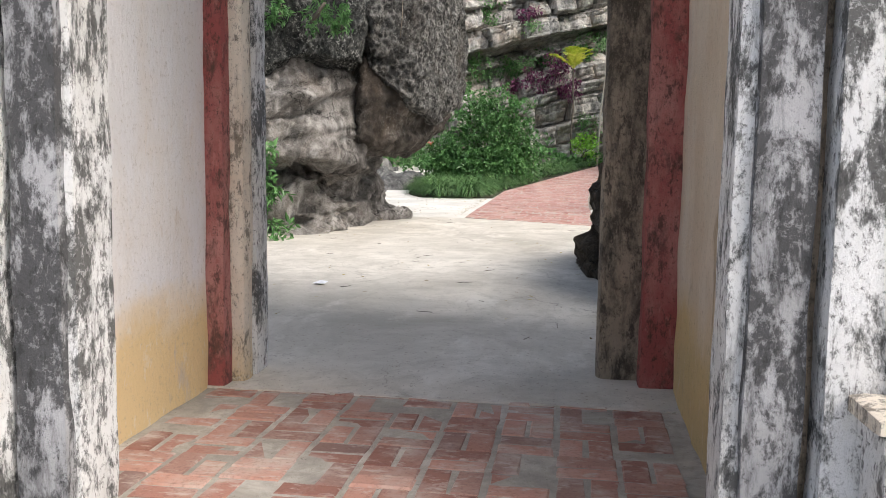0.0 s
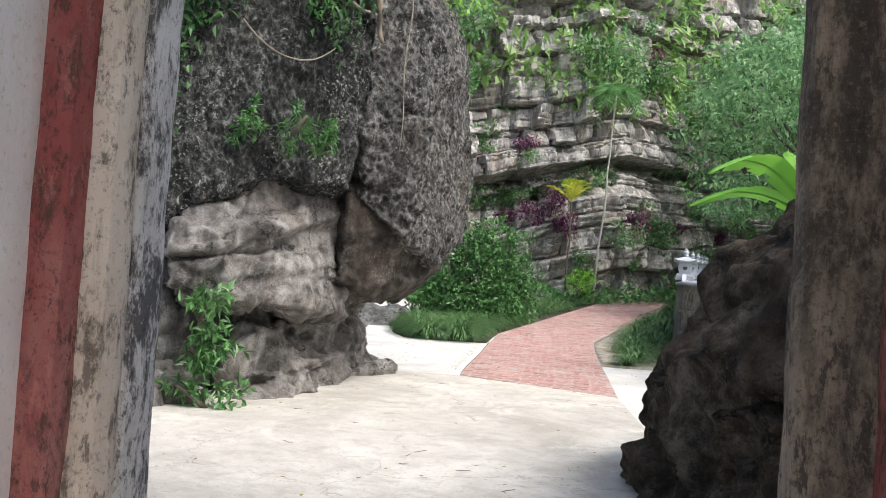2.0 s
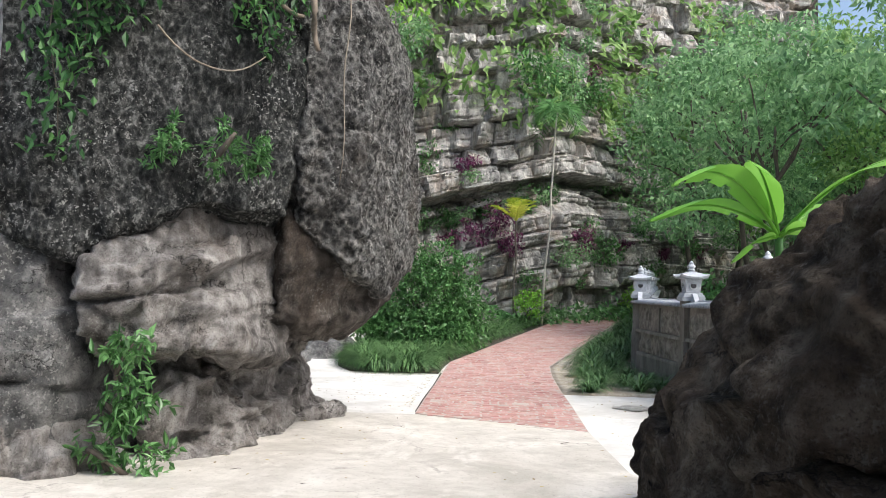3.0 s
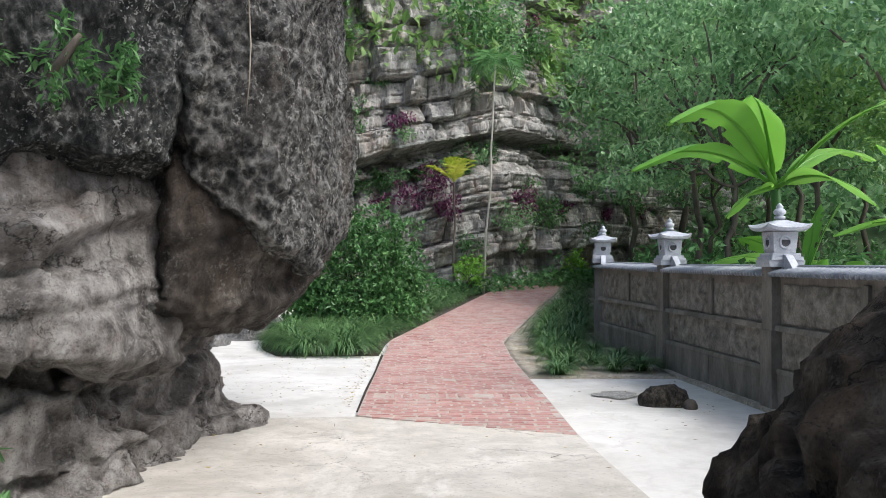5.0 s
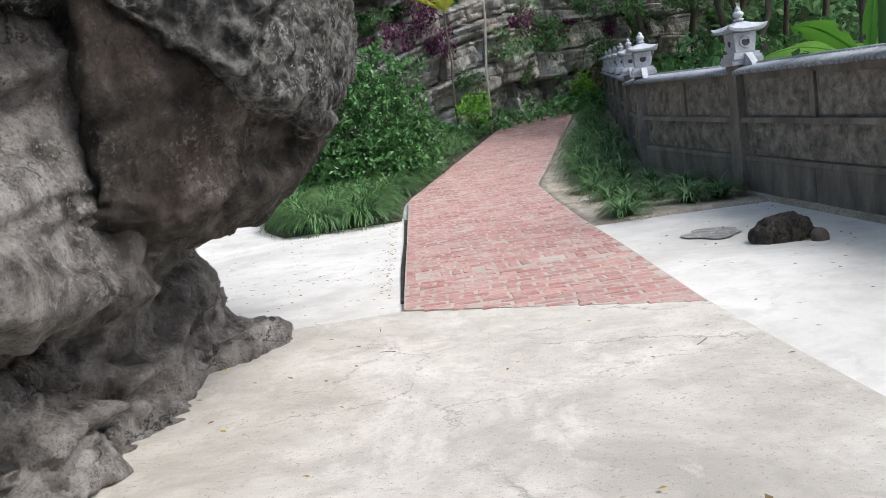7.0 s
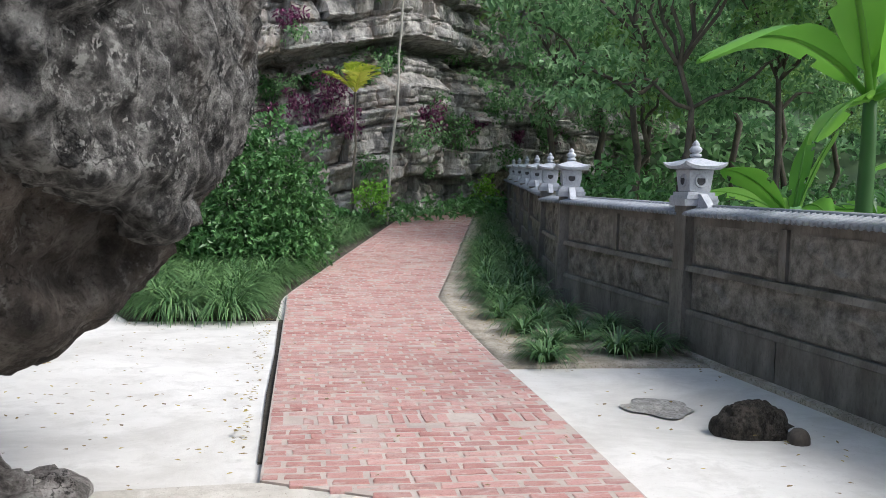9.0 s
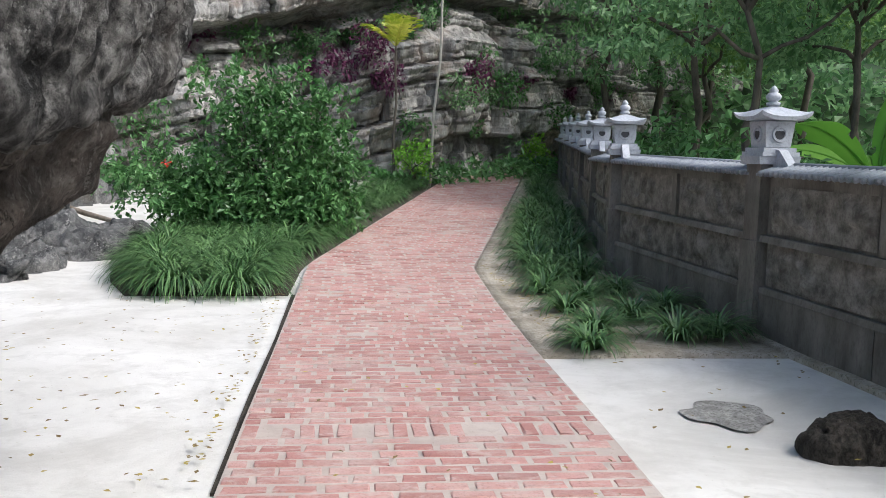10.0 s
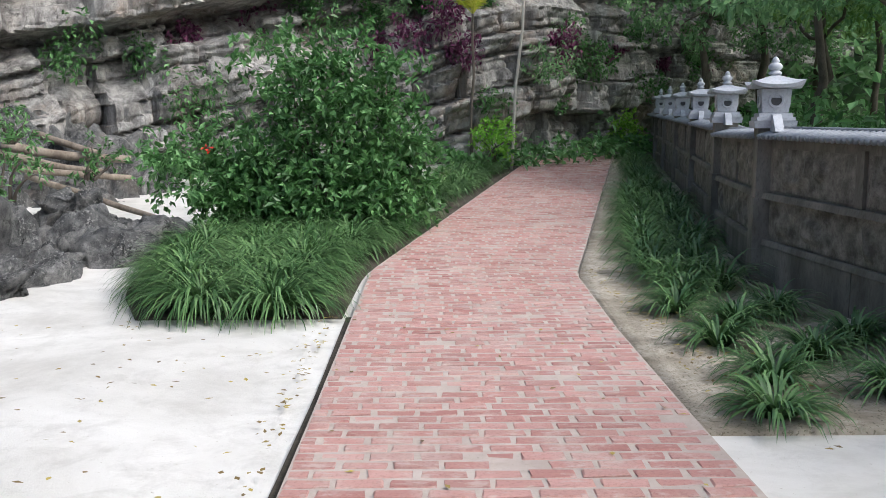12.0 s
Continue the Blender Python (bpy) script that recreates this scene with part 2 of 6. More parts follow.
def brick_material(name, stops, mortar, worn):
    m, n, l, s = material(name)
    at = place(n, l)
    info = node(n, l, "ObjectInfo").outputs["Random"]
    isle = node(n, l, "NewGeometry").outputs["Random Per Island"]
    both = node(n, l, "Math", {0: node(n, l, "Math", {0: info, 1: isle}, operation="ADD").outputs[0]}, operation="FRACT").outputs[0]
    c = ramp(n, l, both, stops)
    c = mixed(n, l, ramp(n, l, noise_of(n, l, at, 3.0, 5, 0.65), [(0.47, grey(0)), (0.66, grey(worn))]), c, mortar)
    fine = noise_of(n, l, at, 60.0, 6, 0.7)
    c = mixed(n, l, ramp(n, l, fine, [(0.3, grey(0.5)), (0.5, grey(0))]), c, tuple(v * 0.5 for v in stops[0][1]))
    smear = noise_of(n, l, place(n, l, (1, 2.2, 1)), 9.0, 5, 0.65)
    c = mixed(n, l, ramp(n, l, smear, [(0.54, grey(0)), (0.64, grey(worn))]), c, mortar)
    l.new(c, s.inputs["Base Color"])
    s.inputs["Roughness"].default_value = 0.75
    bumped(n, l, s, fine, 0.4, 0.004)
    return m


def ground_material(name, a, b, c3, speck, scale=0.7, bump=0.25, specks=0.66, cracks=0.0):
    m, n, l, s = material(name)
    at = place(n, l)
    c = ramp(n, l, noise_of(n, l, at, scale, 10, 0.68, 0.5), [(0.34, a), (0.5, b), (0.64, c3)])
    mid = noise_of(n, l, at, scale * 6, 10, 0.72, 0.4)
    c = mixed(n, l, ramp(n, l, mid, [(0.48, grey(0)), (0.64, grey(0.6))]), c, a)
    dots = noise_of(n, l, at, 48.0, 3, 0.6)
    c = mixed(n, l, ramp(n, l, dots, [(specks, grey(0)), (specks + 0.04, grey(0.6))]), c, speck)
    l.new(c, s.inputs["Base Color"])
    if cracks:
        warp = node(n, l, "VectorMath", {0: at, 1: node(n, l, "VectorMath", {0: node(n, l, "TexNoise", {"Vector": at, "Scale": 1.5, "Detail": 6.0, "Roughness": 0.65}).outputs["Color"], 1: (0.9, 0.9, 0.0)}, operation="MULTIPLY").outputs[0]}, operation="ADD").outputs[0]
        split = node(n, l, "TexVoronoi", {"Vector": warp, "Scale": 0.7}, feature="DISTANCE_TO_EDGE").outputs["Distance"]
        where = ramp(n, l, noise_of(n, l, at, 0.8, 3), [(0.48, grey(0)), (0.56, grey(cracks))])
        line = node(n, l, "Math", {0: ramp(n, l, split, [(0.0, grey(1)), (0.005, grey(0))]), 1: where}, operation="MULTIPLY").outputs[0]
        c = mixed(n, l, line, c, (0.13, 0.115, 0.095))
        wash = ramp(n, l, noise_of(n, l, place(n, l, (1.0, 0.5, 1)), 2.6, 9, 0.75), [(0.56, grey(0)), (0.66, grey(0.55))])
        c = mixed(n, l, wash, c, (0.72, 0.69, 0.64))
        l.new(c, s.inputs["Base Color"])
    s.inputs["Roughness"].default_value = 0.9
    one = bumped(n, l, s, mid, bump, 0.02)
    bumped(n, l, s, noise_of(n, l, at, 110.0, 4, 0.7), bump, 0.006, one)
    return m


def leaf_material(name, stops, through_part=0.35, gloss=0.45, scale=0.6):
    m, n, l, s = material(name)
    isle = node(n, l, "NewGeometry").outputs["Random Per Island"]
    patch = noise_of(n, l, place(n, l), scale, 3)
    mix = node(n, l, "Math", {0: isle, 1: 0.55, 2: node(n, l, "Math", {0: patch, 1: 0.6}, operation="MULTIPLY").outputs[0]}, operation="MULTIPLY_ADD").outputs[0]
    c = ramp(n, l, mix, stops)
    l.new(c, s.inputs["Base Color"])
    s.inputs["Roughness"].default_value = gloss
    s.inputs["Specular IOR Level"].default_value = 0.4
    t = node(n, l, "BsdfTranslucent", {"Color": c})
    out = node(n, l, "MixShader", {0: through_part, 1: s.outputs[0], 2: t.outputs[0]})
    l.new(out.outputs[0], n["Material Output"].inputs[0])
    return m


def plain_material(name, a, b, rough=0.7, scale=4.0, bump=0.2, stretch=(1, 1, 1), fine=40.0):
    m, n, l, s = material(name)
    at = place(n, l, stretch)
    c = ramp(n, l, noise_of(n, l, at, scale, 6, 0.65), [(0.35, a), (0.65, b)])
    small = noise_of(n, l, at, fine, 5, 0.7)
    c = mixed(n, l, ramp(n, l, small, [(0.35, grey(0.4)), (0.5, grey(0))]), c, tuple(v * 0.6 for v in a))
    l.new(c, s.inputs["Base Color"])
    s.inputs["Roughness"].default_value = rough
    bumped(n, l, s, small, bump, 0.01)
    return m


M_SLAB = crust_material("dark_limestone", (0.016, 0.016, 0.016), (0.080, 0.077, 0.073), (0.22, 0.212, 0.20), (0.42, 0.41, 0.385), 11.0, 0.9, 0.5, (0.13, 0.105, 0.085), 0.58, 2.0, 0.8, 1.1, 0.26)
M_PALE = crust_material("pale_limestone", (0.07, 0.064, 0.058), (0.275, 0.254, 0.237), (0.43, 0.405, 0.383), (0.56, 0.54, 0.52), 5.5, 0.9, 0.6, (0.25, 0.19, 0.145), 0.57, 1.1, 0.5, 0.6, 0.6)
M_GREYROCK = crust_material("grey_limestone", (0.04, 0.041, 0.042), (0.135, 0.136, 0.136), (0.225, 0.222, 0.215), (0.35, 0.345, 0.335), 5.0, 0.8, 0.5, (0.17, 0.135, 0.105), 0.60, 0.9, 0.6, 0.5, 0.5)
M_BOULDER = crust_material("brown_boulder_rock", (0.014, 0.010, 0.007), (0.070, 0.054, 0.038), (0.16, 0.13, 0.097), (0.28, 0.24, 0.19), 5.0, 1.0, 0.3, (0.12, 0.086, 0.058), 0.55, 1.4, 0.15, 0.8, 0.55)
M_CLIFF = crust_material("bedded_limestone", (0.14, 0.134, 0.128), (0.39, 0.373, 0.353), (0.56, 0.538, 0.507), (0.70, 0.675, 0.645), 3.6, 0.45, 0.65, (0.28, 0.205, 0.15), 0.55, 1.2, 0.5, 0.5, 0.5)
# dark rock, made darker still to paint in the shade of overhanging trees
M_DARKFACE = crust_material("shade_darkened_limestone", (0.009, 0.010, 0.010), (0.032, 0.034, 0.033), (0.095, 0.096, 0.09), (0.30, 0.30, 0.285), 13.0, 0.7, 0.7, (0.065, 0.054, 0.043), 0.64, 1.0, 0.8, 1.0, 0.3)
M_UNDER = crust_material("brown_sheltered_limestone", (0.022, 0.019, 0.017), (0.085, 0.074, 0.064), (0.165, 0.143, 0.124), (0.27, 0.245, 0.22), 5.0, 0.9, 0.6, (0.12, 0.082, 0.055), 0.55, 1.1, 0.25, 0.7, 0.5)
M_STONE = rock_material("dark_stone", (0.025, 0.022, 0.018), (0.06, 0.055, 0.045), (0.14, 0.12, 0.1), 0.1, 1.0)

M_WHITE = plaster_material("white_limewash", (0.80, 0.785, 0.80), (0.76, 0.71, 0.67), (0.60, 0.50, 0.41), 0.27, (0.74, 0.54, 0.26), 0.70, 3.6, 0.10, 0.3)
M_OCHRE = plaster_material("ochre_limewash", (0.66, 0.57, 0.46), (0.60, 0.48, 0.35), (0.36, 0.27, 0.17), 0.25, (0.60, 0.44, 0.2), 0.75, 2.6, 0.10, 0.3)
M_RED = plaster_material("red_limewash", (0.33, 0.085, 0.08), (0.48, 0.24, 0.215), (0.11, 0.055, 0.045), 0.52, None, 0.0, 6.5, 0.10, 0.5)
M_CREAM = plaster_material("cream_plaster", (0.76, 0.69, 0.60), (0.66, 0.56, 0.46), (0.17, 0.14, 0.11), 0.46, (0.58, 0.42, 0.2), 0.35, 6.5, 0.08, 0.5)
M_MOULD = plaster_material("mouldy_white_plaster", (0.78, 0.78, 0.79), (0.60, 0.59, 0.57), (0.065, 0.065, 0.064), 0.62, None, 0.0, 6.5, 0.06, 0.6)
M_BLACK = plaster_material("blackened_plaster", (0.42, 0.42, 0.44), (0.27, 0.27, 0.28), (0.045, 0.045, 0.048), 0.84, None, 0.0, 8.0, 0.07, 0.5)
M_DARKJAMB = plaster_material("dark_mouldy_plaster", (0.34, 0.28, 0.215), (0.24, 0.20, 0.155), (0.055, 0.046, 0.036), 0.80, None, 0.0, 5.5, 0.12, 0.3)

RED_STOPS = [(0.0, (0.24, 0.11, 0.085)), (0.35, (0.35, 0.175, 0.135)), (0.7, (0.47, 0.26, 0.205)), (1.0, (0.22, 0.135, 0.115))]
M_FLOORBRICK = brick_material("old_floor_brick", RED_STOPS, (0.50, 0.43, 0.38), 0.68)
M_PATHBRICK = brick_material("path_brick", [(0.0, (0.35, 0.165, 0.145)), (0.4, (0.43, 0.23, 0.205)), (0.75, (0.49, 0.285, 0.255)), (1.0, (0.34, 0.185, 0.165))], (0.50, 0.41, 0.37), 0.6)
M_OLDMORTAR = ground_material("old_dirty_mortar", (0.25, 0.235, 0.205), (0.37, 0.345, 0.305), (0.52, 0.49, 0.445), (0.14, 0.11, 0.1), 2.5, 0.5)
M_MORTAR = ground_material("grey_mortar", (0.38, 0.32, 0.285), (0.45, 0.385, 0.345), (0.5, 0.44, 0.40), (0.25, 0.23, 0.2), 2.0, 0.3)
M_SAND = ground_material("pale_lime_screed", (0.50, 0.485, 0.45), (0.635, 0.62, 0.585), (0.72, 0.705, 0.675), (0.40, 0.36, 0.30), 0.6, 0.5, 0.68)
M_APRON = ground_material("worn_concrete", (0.40, 0.375, 0.325), (0.55, 0.52, 0.465), (0.68, 0.645, 0.585), (0.26, 0.23, 0.19), 0.8, 0.7, 0.62, 0.6)
M_SOIL = ground_material("dry_soil", (0.26, 0.225, 0.17), (0.42, 0.37, 0.295), (0.58, 0.53, 0.45), (0.10, 0.09, 0.05), 2.4, 0.8, 0.58)
# soil darkened to stand for shade among the grass and at the path edge
M_SHADESOIL = ground_material("soil_with_shade_in_colour", (0.035, 0.028, 0.02), (0.06, 0.05, 0.036), (0.10, 0.085, 0.062), (0.02, 0.018, 0.012), 3.0, 0.8, 0.6)
M_STAIN = ground_material("cement_stain", (0.24, 0.23, 0.215), (0.38, 0.37, 0.345), (0.58, 0.565, 0.535), (0.12, 0.11, 0.10), 11.0, 0.9, 0.55)

M_PANEL = plain_material("worn_carved_stone", (0.085, 0.076, 0.061), (0.30, 0.28, 0.242), 0.75, 7.0, 0.6)
M_WALLSTONE = plain_material("dark_carved_stone", (0.105, 0.094, 0.076), (0.26, 0.24, 0.208), 0.72, 2.6, 0.4, (1, 1, 0.4))
M_LANTERN = plain_material("pale_grey_stone", (0.36, 0.38, 0.42), (0.5, 0.52, 0.56), 0.6, 5.0, 0.25)
M_TILE = plain_material("grey_stone_tile", (0.19, 0.205, 0.23), (0.31, 0.33, 0.36), 0.6, 5.0, 0.2)
M_BARK = plain_material("brown_bark", (0.06, 0.05, 0.04), (0.15, 0.125, 0.1), 0.9, 6.0, 0.6, (1, 1, 0.25))
M_PALEBARK = plain_material("pale_palm_bark", (0.4, 0.37, 0.32), (0.55, 0.52, 0.46), 0.8, 6.0, 0.3, (1, 1, 0.3))
M_LOG = plain_material("weathered_log", (0.16, 0.125, 0.095), (0.33, 0.28, 0.22), 0.85, 5.0, 0.5, (1, 1, 0.4))
M_PAPER = plain_material("white_paper", (0.8, 0.82, 0.86), (0.85, 0.86, 0.88), 0.6)

M_GRASS = leaf_material("liriope_leaves", [(0.15, (0.025, 0.055, 0.020)), (0.5, (0.070, 0.155, 0.052)), (0.85, (0.21, 0.35, 0.14))], 0.25, 0.34)
M_SHRUB = leaf_material("shrub_leaves", [(0.15, (0.030, 0.080, 0.024)), (0.5, (0.086, 0.205, 0.062)), (0.85, (0.23, 0.44, 0.17))], 0.35, 0.32)
M_VINE = leaf_material("dark_vine_leaves", [(0.15, (0.016, 0.05, 0.016)), (0.5, (0.045, 0.13, 0.038)), (0.85, (0.12, 0.27, 0.07))], 0.3, 0.45)
M_FOREST = leaf_material("forest_leaves", [(0.15, (0.070, 0.150, 0.062)), (0.5, (0.185, 0.345, 0.155)), (0.85, (0.40, 0.60, 0.31))], 0.5, 0.32, 0.25)
M_FOREST2 = leaf_material("yellow_green_forest_leaves", [(0.15, (0.09, 0.18, 0.04)), (0.5, (0.21, 0.37, 0.11)), (0.85, (0.42, 0.58, 0.24))], 0.5, 0.4, 0.25)
M_BRIGHT = leaf_material("bright_green_leaves", [(0.15, (0.09, 0.26, 0.03)), (0.5, (0.22, 0.48, 0.06)), (0.85, (0.40, 0.66, 0.12))], 0.4, 0.4)
M_YELLOW = leaf_material("yellow_palm_leaves", [(0.15, (0.22, 0.34, 0.03)), (0.5, (0.50, 0.58, 0.06)), (0.85, (0.74, 0.72, 0.16))], 0.4, 0.4)
M_PURPLE = leaf_material("purple_leaves", [(0.15, (0.042, 0.014, 0.028)), (0.5, (0.126, 0.028, 0.084)), (0.85, (0.280, 0.084, 0.182))], 0.3, 0.5)
M_DRYLEAF = leaf_material("dry_fallen_leaves", [(0.15, (0.09, 0.06, 0.03)), (0.5, (0.2, 0.14, 0.05)), (0.85, (0.42, 0.34, 0.08))], 0.1, 0.7)
M_BANANA = leaf_material("banana_leaf_blade", [(0.15, (0.09, 0.26, 0.03)), (0.5, (0.2, 0.45, 0.06)), (0.85, (0.34, 0.6, 0.12))], 0.45, 0.35)
M_REDFLOWER = plain_material("red_petals", (0.6, 0.03, 0.02), (0.75, 0.06, 0.03), 0.5)
M_HILL = plain_material("far_wooded_hill", (0.025, 0.055, 0.02), (0.07, 0.12, 0.045), 0.9, 0.35, 1.0, (1, 1, 1), 1.6)
# pale blue-green stands for the haze in front of the wooded mountain
M_MOUNTAIN = plain_material("hazy_far_mountain", (0.11, 0.18, 0.15), (0.20, 0.28, 0.24), 1.0, 0.05, 0.2, (1, 1, 1), 0.3)


# ---- building helpers ----
def mesh_of(name, verts, faces, mat, smooth=False):
    me = bpy.data.meshes.new(name)
    me.from_pydata(np.asarray(verts).tolist(), [], [tuple(int(i) for i in f) for f in faces])
    me.materials.append(mat)
    if smooth:
        me.polygons.foreach_set("use_smooth", [True] * len(me.polygons))
    me.update()
    return me


def thing(name, label, category, at=(0, 0, 0), group="", kind=""):
    ob = new(name)
    ob.location = at
    ob.empty_display_size = 0.1
    return tagged(ob, label, category, group, kind)


def part(name, shape, mat, parent, label="", smooth=False, local=False):
    """One mesh object under a thing. shape: a mesh, a bmesh or (verts, faces), in world places unless local."""
    if isinstance(shape, tuple):
        shape = mesh_of(name, shape[0], shape[1], mat, smooth)
    elif isinstance(shape, bmesh.types.BMesh):
        me = bpy.data.meshes.new(name)
        shape.to_mesh(me)
        shape.free()
        me.materials.append(mat)
        if smooth:
            me.polygons.foreach_set("use_smooth", [True] * len(me.polygons))
        shape = me
    ob = new(name, shape)
    if parent is not None:
        ob.parent = parent
        if not local:
            up, shift = parent, Vector((0, 0, 0))
            while up is not None:
                shift += up.location
                up = up.parent
            ob.location = -shift
    if label:
        ob["label"] = label
    return ob


def solo(name, verts, faces, mat, label, category, group="", kind="", smooth=False):
    return tagged(new(name, mesh_of(name, verts, faces, mat, smooth)), label, category, group, kind)


def join(pieces):
    verts, faces, n = [], [], 0
    for v, f in pieces:
        v = np.asarray(v, float)
        verts.append(v)
        faces += [tuple(i + n for i in face) for face in f]
        n += len(v)
    return np.concatenate(verts), faces


def grid_faces(rows, cols, wrap=False):
    out = []
    for r in range(rows - 1):
        for c in range(cols if wrap else cols - 1):
            d = (c + 1) % cols
            out.append((r * cols + c, r * cols + d, (r + 1) * cols + d, (r + 1) * cols + c))
    return out


BOX_FACES = [(0, 3, 2, 1), (4, 5, 6, 7), (0, 1, 5, 4), (1, 2, 6, 5), (2, 3, 7, 6), (3, 0, 4, 7)]


def box(x0, x1, y0, y1, z0, z1, taper=0.0):
    t = taper
    return np.array([(x0, y0, z0), (x1, y0, z0), (x1, y1, z0), (x0, y1, z0), (x0 + t, y0 + t, z1), (x1 - t, y0 + t, z1), (x1 - t, y1 - t, z1), (x0 + t, y1 - t, z1)], float), BOX_FACES


def worn_box(x0, x1, y0, y1, z0, z1, step=0.05, amp=0.008, seed=0, rnd=0.02):
    """A plastered block with uneven faces and rubbed, rounded arrises."""
    lo, hi = np.array([x0, y0, z0]), np.array([x1, y1, z1])
    pieces = []
    for axis in range(3):
        u, w = [a for a in range(3) if a != axis]
        nu, nw = max(2, int((hi[u] - lo[u]) / step) + 1), max(2, int((hi[w] - lo[w]) / step) + 1)
        for side in (0, 1):
            U, W = np.meshgrid(np.linspace(lo[u], hi[u], nu), np.linspace(lo[w], hi[w], nw), indexing="ij")
            p = np.zeros((nu * nw, 3))
            p[:, u], p[:, w], p[:, axis] = U.ravel(), W.ravel(), (lo, hi)[side][axis]
            f = grid_faces(nu, nw)
            # (u, w, axis) is right-handed for axes 0 and 2
            if (side == 1) == (axis == 1):
                f = [q[::-1] for q in f]
            pieces.append((p, f))
    v, f = join(pieces)
    inner = np.clip(v, lo + rnd, hi - rnd)
    d = v - inner
    n = np.linalg.norm(d, axis=1, keepdims=True)
    out = inner + np.where(n > 1e-9, d / np.maximum(n, 1e-9), 0) * rnd
    nrm = np.where(n > 1e-9, d / np.maximum(n, 1e-9), 0)
    return out + nrm * (amp * fbm(v * 3.5, 4, seed) + amp * 0.5 * fbm(v * np.array([9, 9, 4.0]), 3, seed + 5))[:, None], f


def tube(points, radii, sides=8, seed=0, rough=0.0):
    p = np.asarray(points, float)
    r = np.asarray(radii, float)
    t = np.gradient(p, axis=0)
    t /= np.maximum(np.linalg.norm(t, axis=1, keepdims=True), 1e-9)
    ref = np.where(np.abs(t[:, 2:3]) > 0.9, np.array([[1.0, 0, 0]]), np.array([[0, 0, 1.0]]))
    a = np.cross(t, ref)
    a /= np.linalg.norm(a, axis=1, keepdims=True)
    b = np.cross(t, a)
    ang = np.linspace(0, 2 * np.pi, sides, endpoint=False)
    v = p[:, None] + r[:, None, None] * (np.cos(ang)[None, :, None] * a[:, None] + np.sin(ang)[None, :, None] * b[:, None])
    v = v.reshape(-1, 3)
    if rough:
        v = v + rough * np.stack([fbm(v * 6, 3, seed + k) for k in range(3)], 1)
    f = grid_faces(len(p), sides, True)
    f.append(tuple(range(sides))[::-1])
    f.append(tuple(range((len(p) - 1) * sides, len(p) * sides)))
    return v, f


def bend(a, b, n=8, sag=0.0, wob=0.0, seed=0):
    u = np.linspace(0, 1, n)[:, None]
    p = np.asarray(a, float) * (1 - u) + np.asarray(b, float) * u
    p[:, 2] -= sag * 4 * u[:, 0] * (1 - u[:, 0])
    if wob:
        p += wob * np.stack([grain(p * 1.3 + 9 * k, seed + k) for k in range(3)], 1) * np.sin(np.pi * u)
    return p


def blades(rng, base, length, width, lean=0.9, droop=0.9, segs=4, centre=None):
    """Arching grass leaves from the points base."""
    n = len(base)
    az = rng.uniform(0, 2 * np.pi, n)
    ln = length * rng.uniform(0.65, 1.15, n)
    le = lean * rng.uniform(0.15, 1.0, n)
    if centre is not None:
        off = base - centre
        rad = np.hypot(off[:, 0], off[:, 1])
        az = np.arctan2(off[:, 1], off[:, 0]) + rng.normal(0, 0.5, n)
        le = lean * np.clip(0.2 + 0.9 * rad / rad.max() + rng.normal(0, 0.15, n), 0.05, 1.2)
    dirs = np.stack([np.cos(az), np.sin(az), np.zeros(n)], 1)
    side = np.stack([-np.sin(az), np.cos(az), np.zeros(n)], 1)
    rise = 1.42 - 0.62 * np.clip(le, 0, 1.2) + rng.normal(0, 0.08, n)
    fall = droop * (0.35 + 0.75 * np.clip(le, 0, 1.2)) + rng.normal(0, 0.15, n)
    verts, c = [], base.copy()
    for s in range(segs + 1):
        t = s / segs
        if s:
            th = rise - (rise + fall) * ((s - 0.5) / segs) ** 1.5
            c = c + (dirs * np.cos(th)[:, None] + np.array([0, 0, 1.0]) * np.sin(th)[:, None]) * (ln / segs)[:, None]
        w = width * (1 - t ** 4) * 0.5 + 0.0006
        verts += [c - side * w, c + side * w]
    v = np.stack(verts, 1).reshape(-1, 3)
    k = 2 * (segs + 1)
    f = [(i * k + 2 * s, i * k + 2 * s + 1, i * k + 2 * s + 3, i * k + 2 * s + 2) for i in range(n) for s in range(segs)]
    return v, f


def leaves(rng, centres, outward, length, width, hang=0.35, flat=0.5):
    """Small folded leaves at the points centres, turned roughly outward."""
    n = len(centres)
    d = outward * 0.7 + rng.normal(0, 0.6, (n, 3))
    d[:, 2] -= hang
    d /= np.linalg.norm(d, axis=1, keepdims=True)
    up = rng.normal(0, flat, (n, 3)) + np.array([0, 0, 1.0])
    s = np.cross(d, up)
    s /= np.maximum(np.linalg.norm(s, axis=1, keepdims=True), 1e-6)
    nn = np.cross(s, d)
    ln = (length * rng.uniform(0.6, 1.25, n))[:, None]
    wd = (width * rng.uniform(0.7, 1.2, n))[:, None]
    c = centres
    a, tip = c - d * ln * 0.5, c + d * ln * 0.5 - nn * ln * 0.12
    l1, r1 = c - s * wd * 0.5 - d * ln * 0.08 + nn * wd * 0.18, c + s * wd * 0.5 - d * ln * 0.08 + nn * wd * 0.18
    v = np.stack([a, r1, tip, l1], 1).reshape(-1, 3)
    return v, [(4 * i, 4 * i + 1, 4 * i + 2, 4 * i + 3) for i in range(n)]


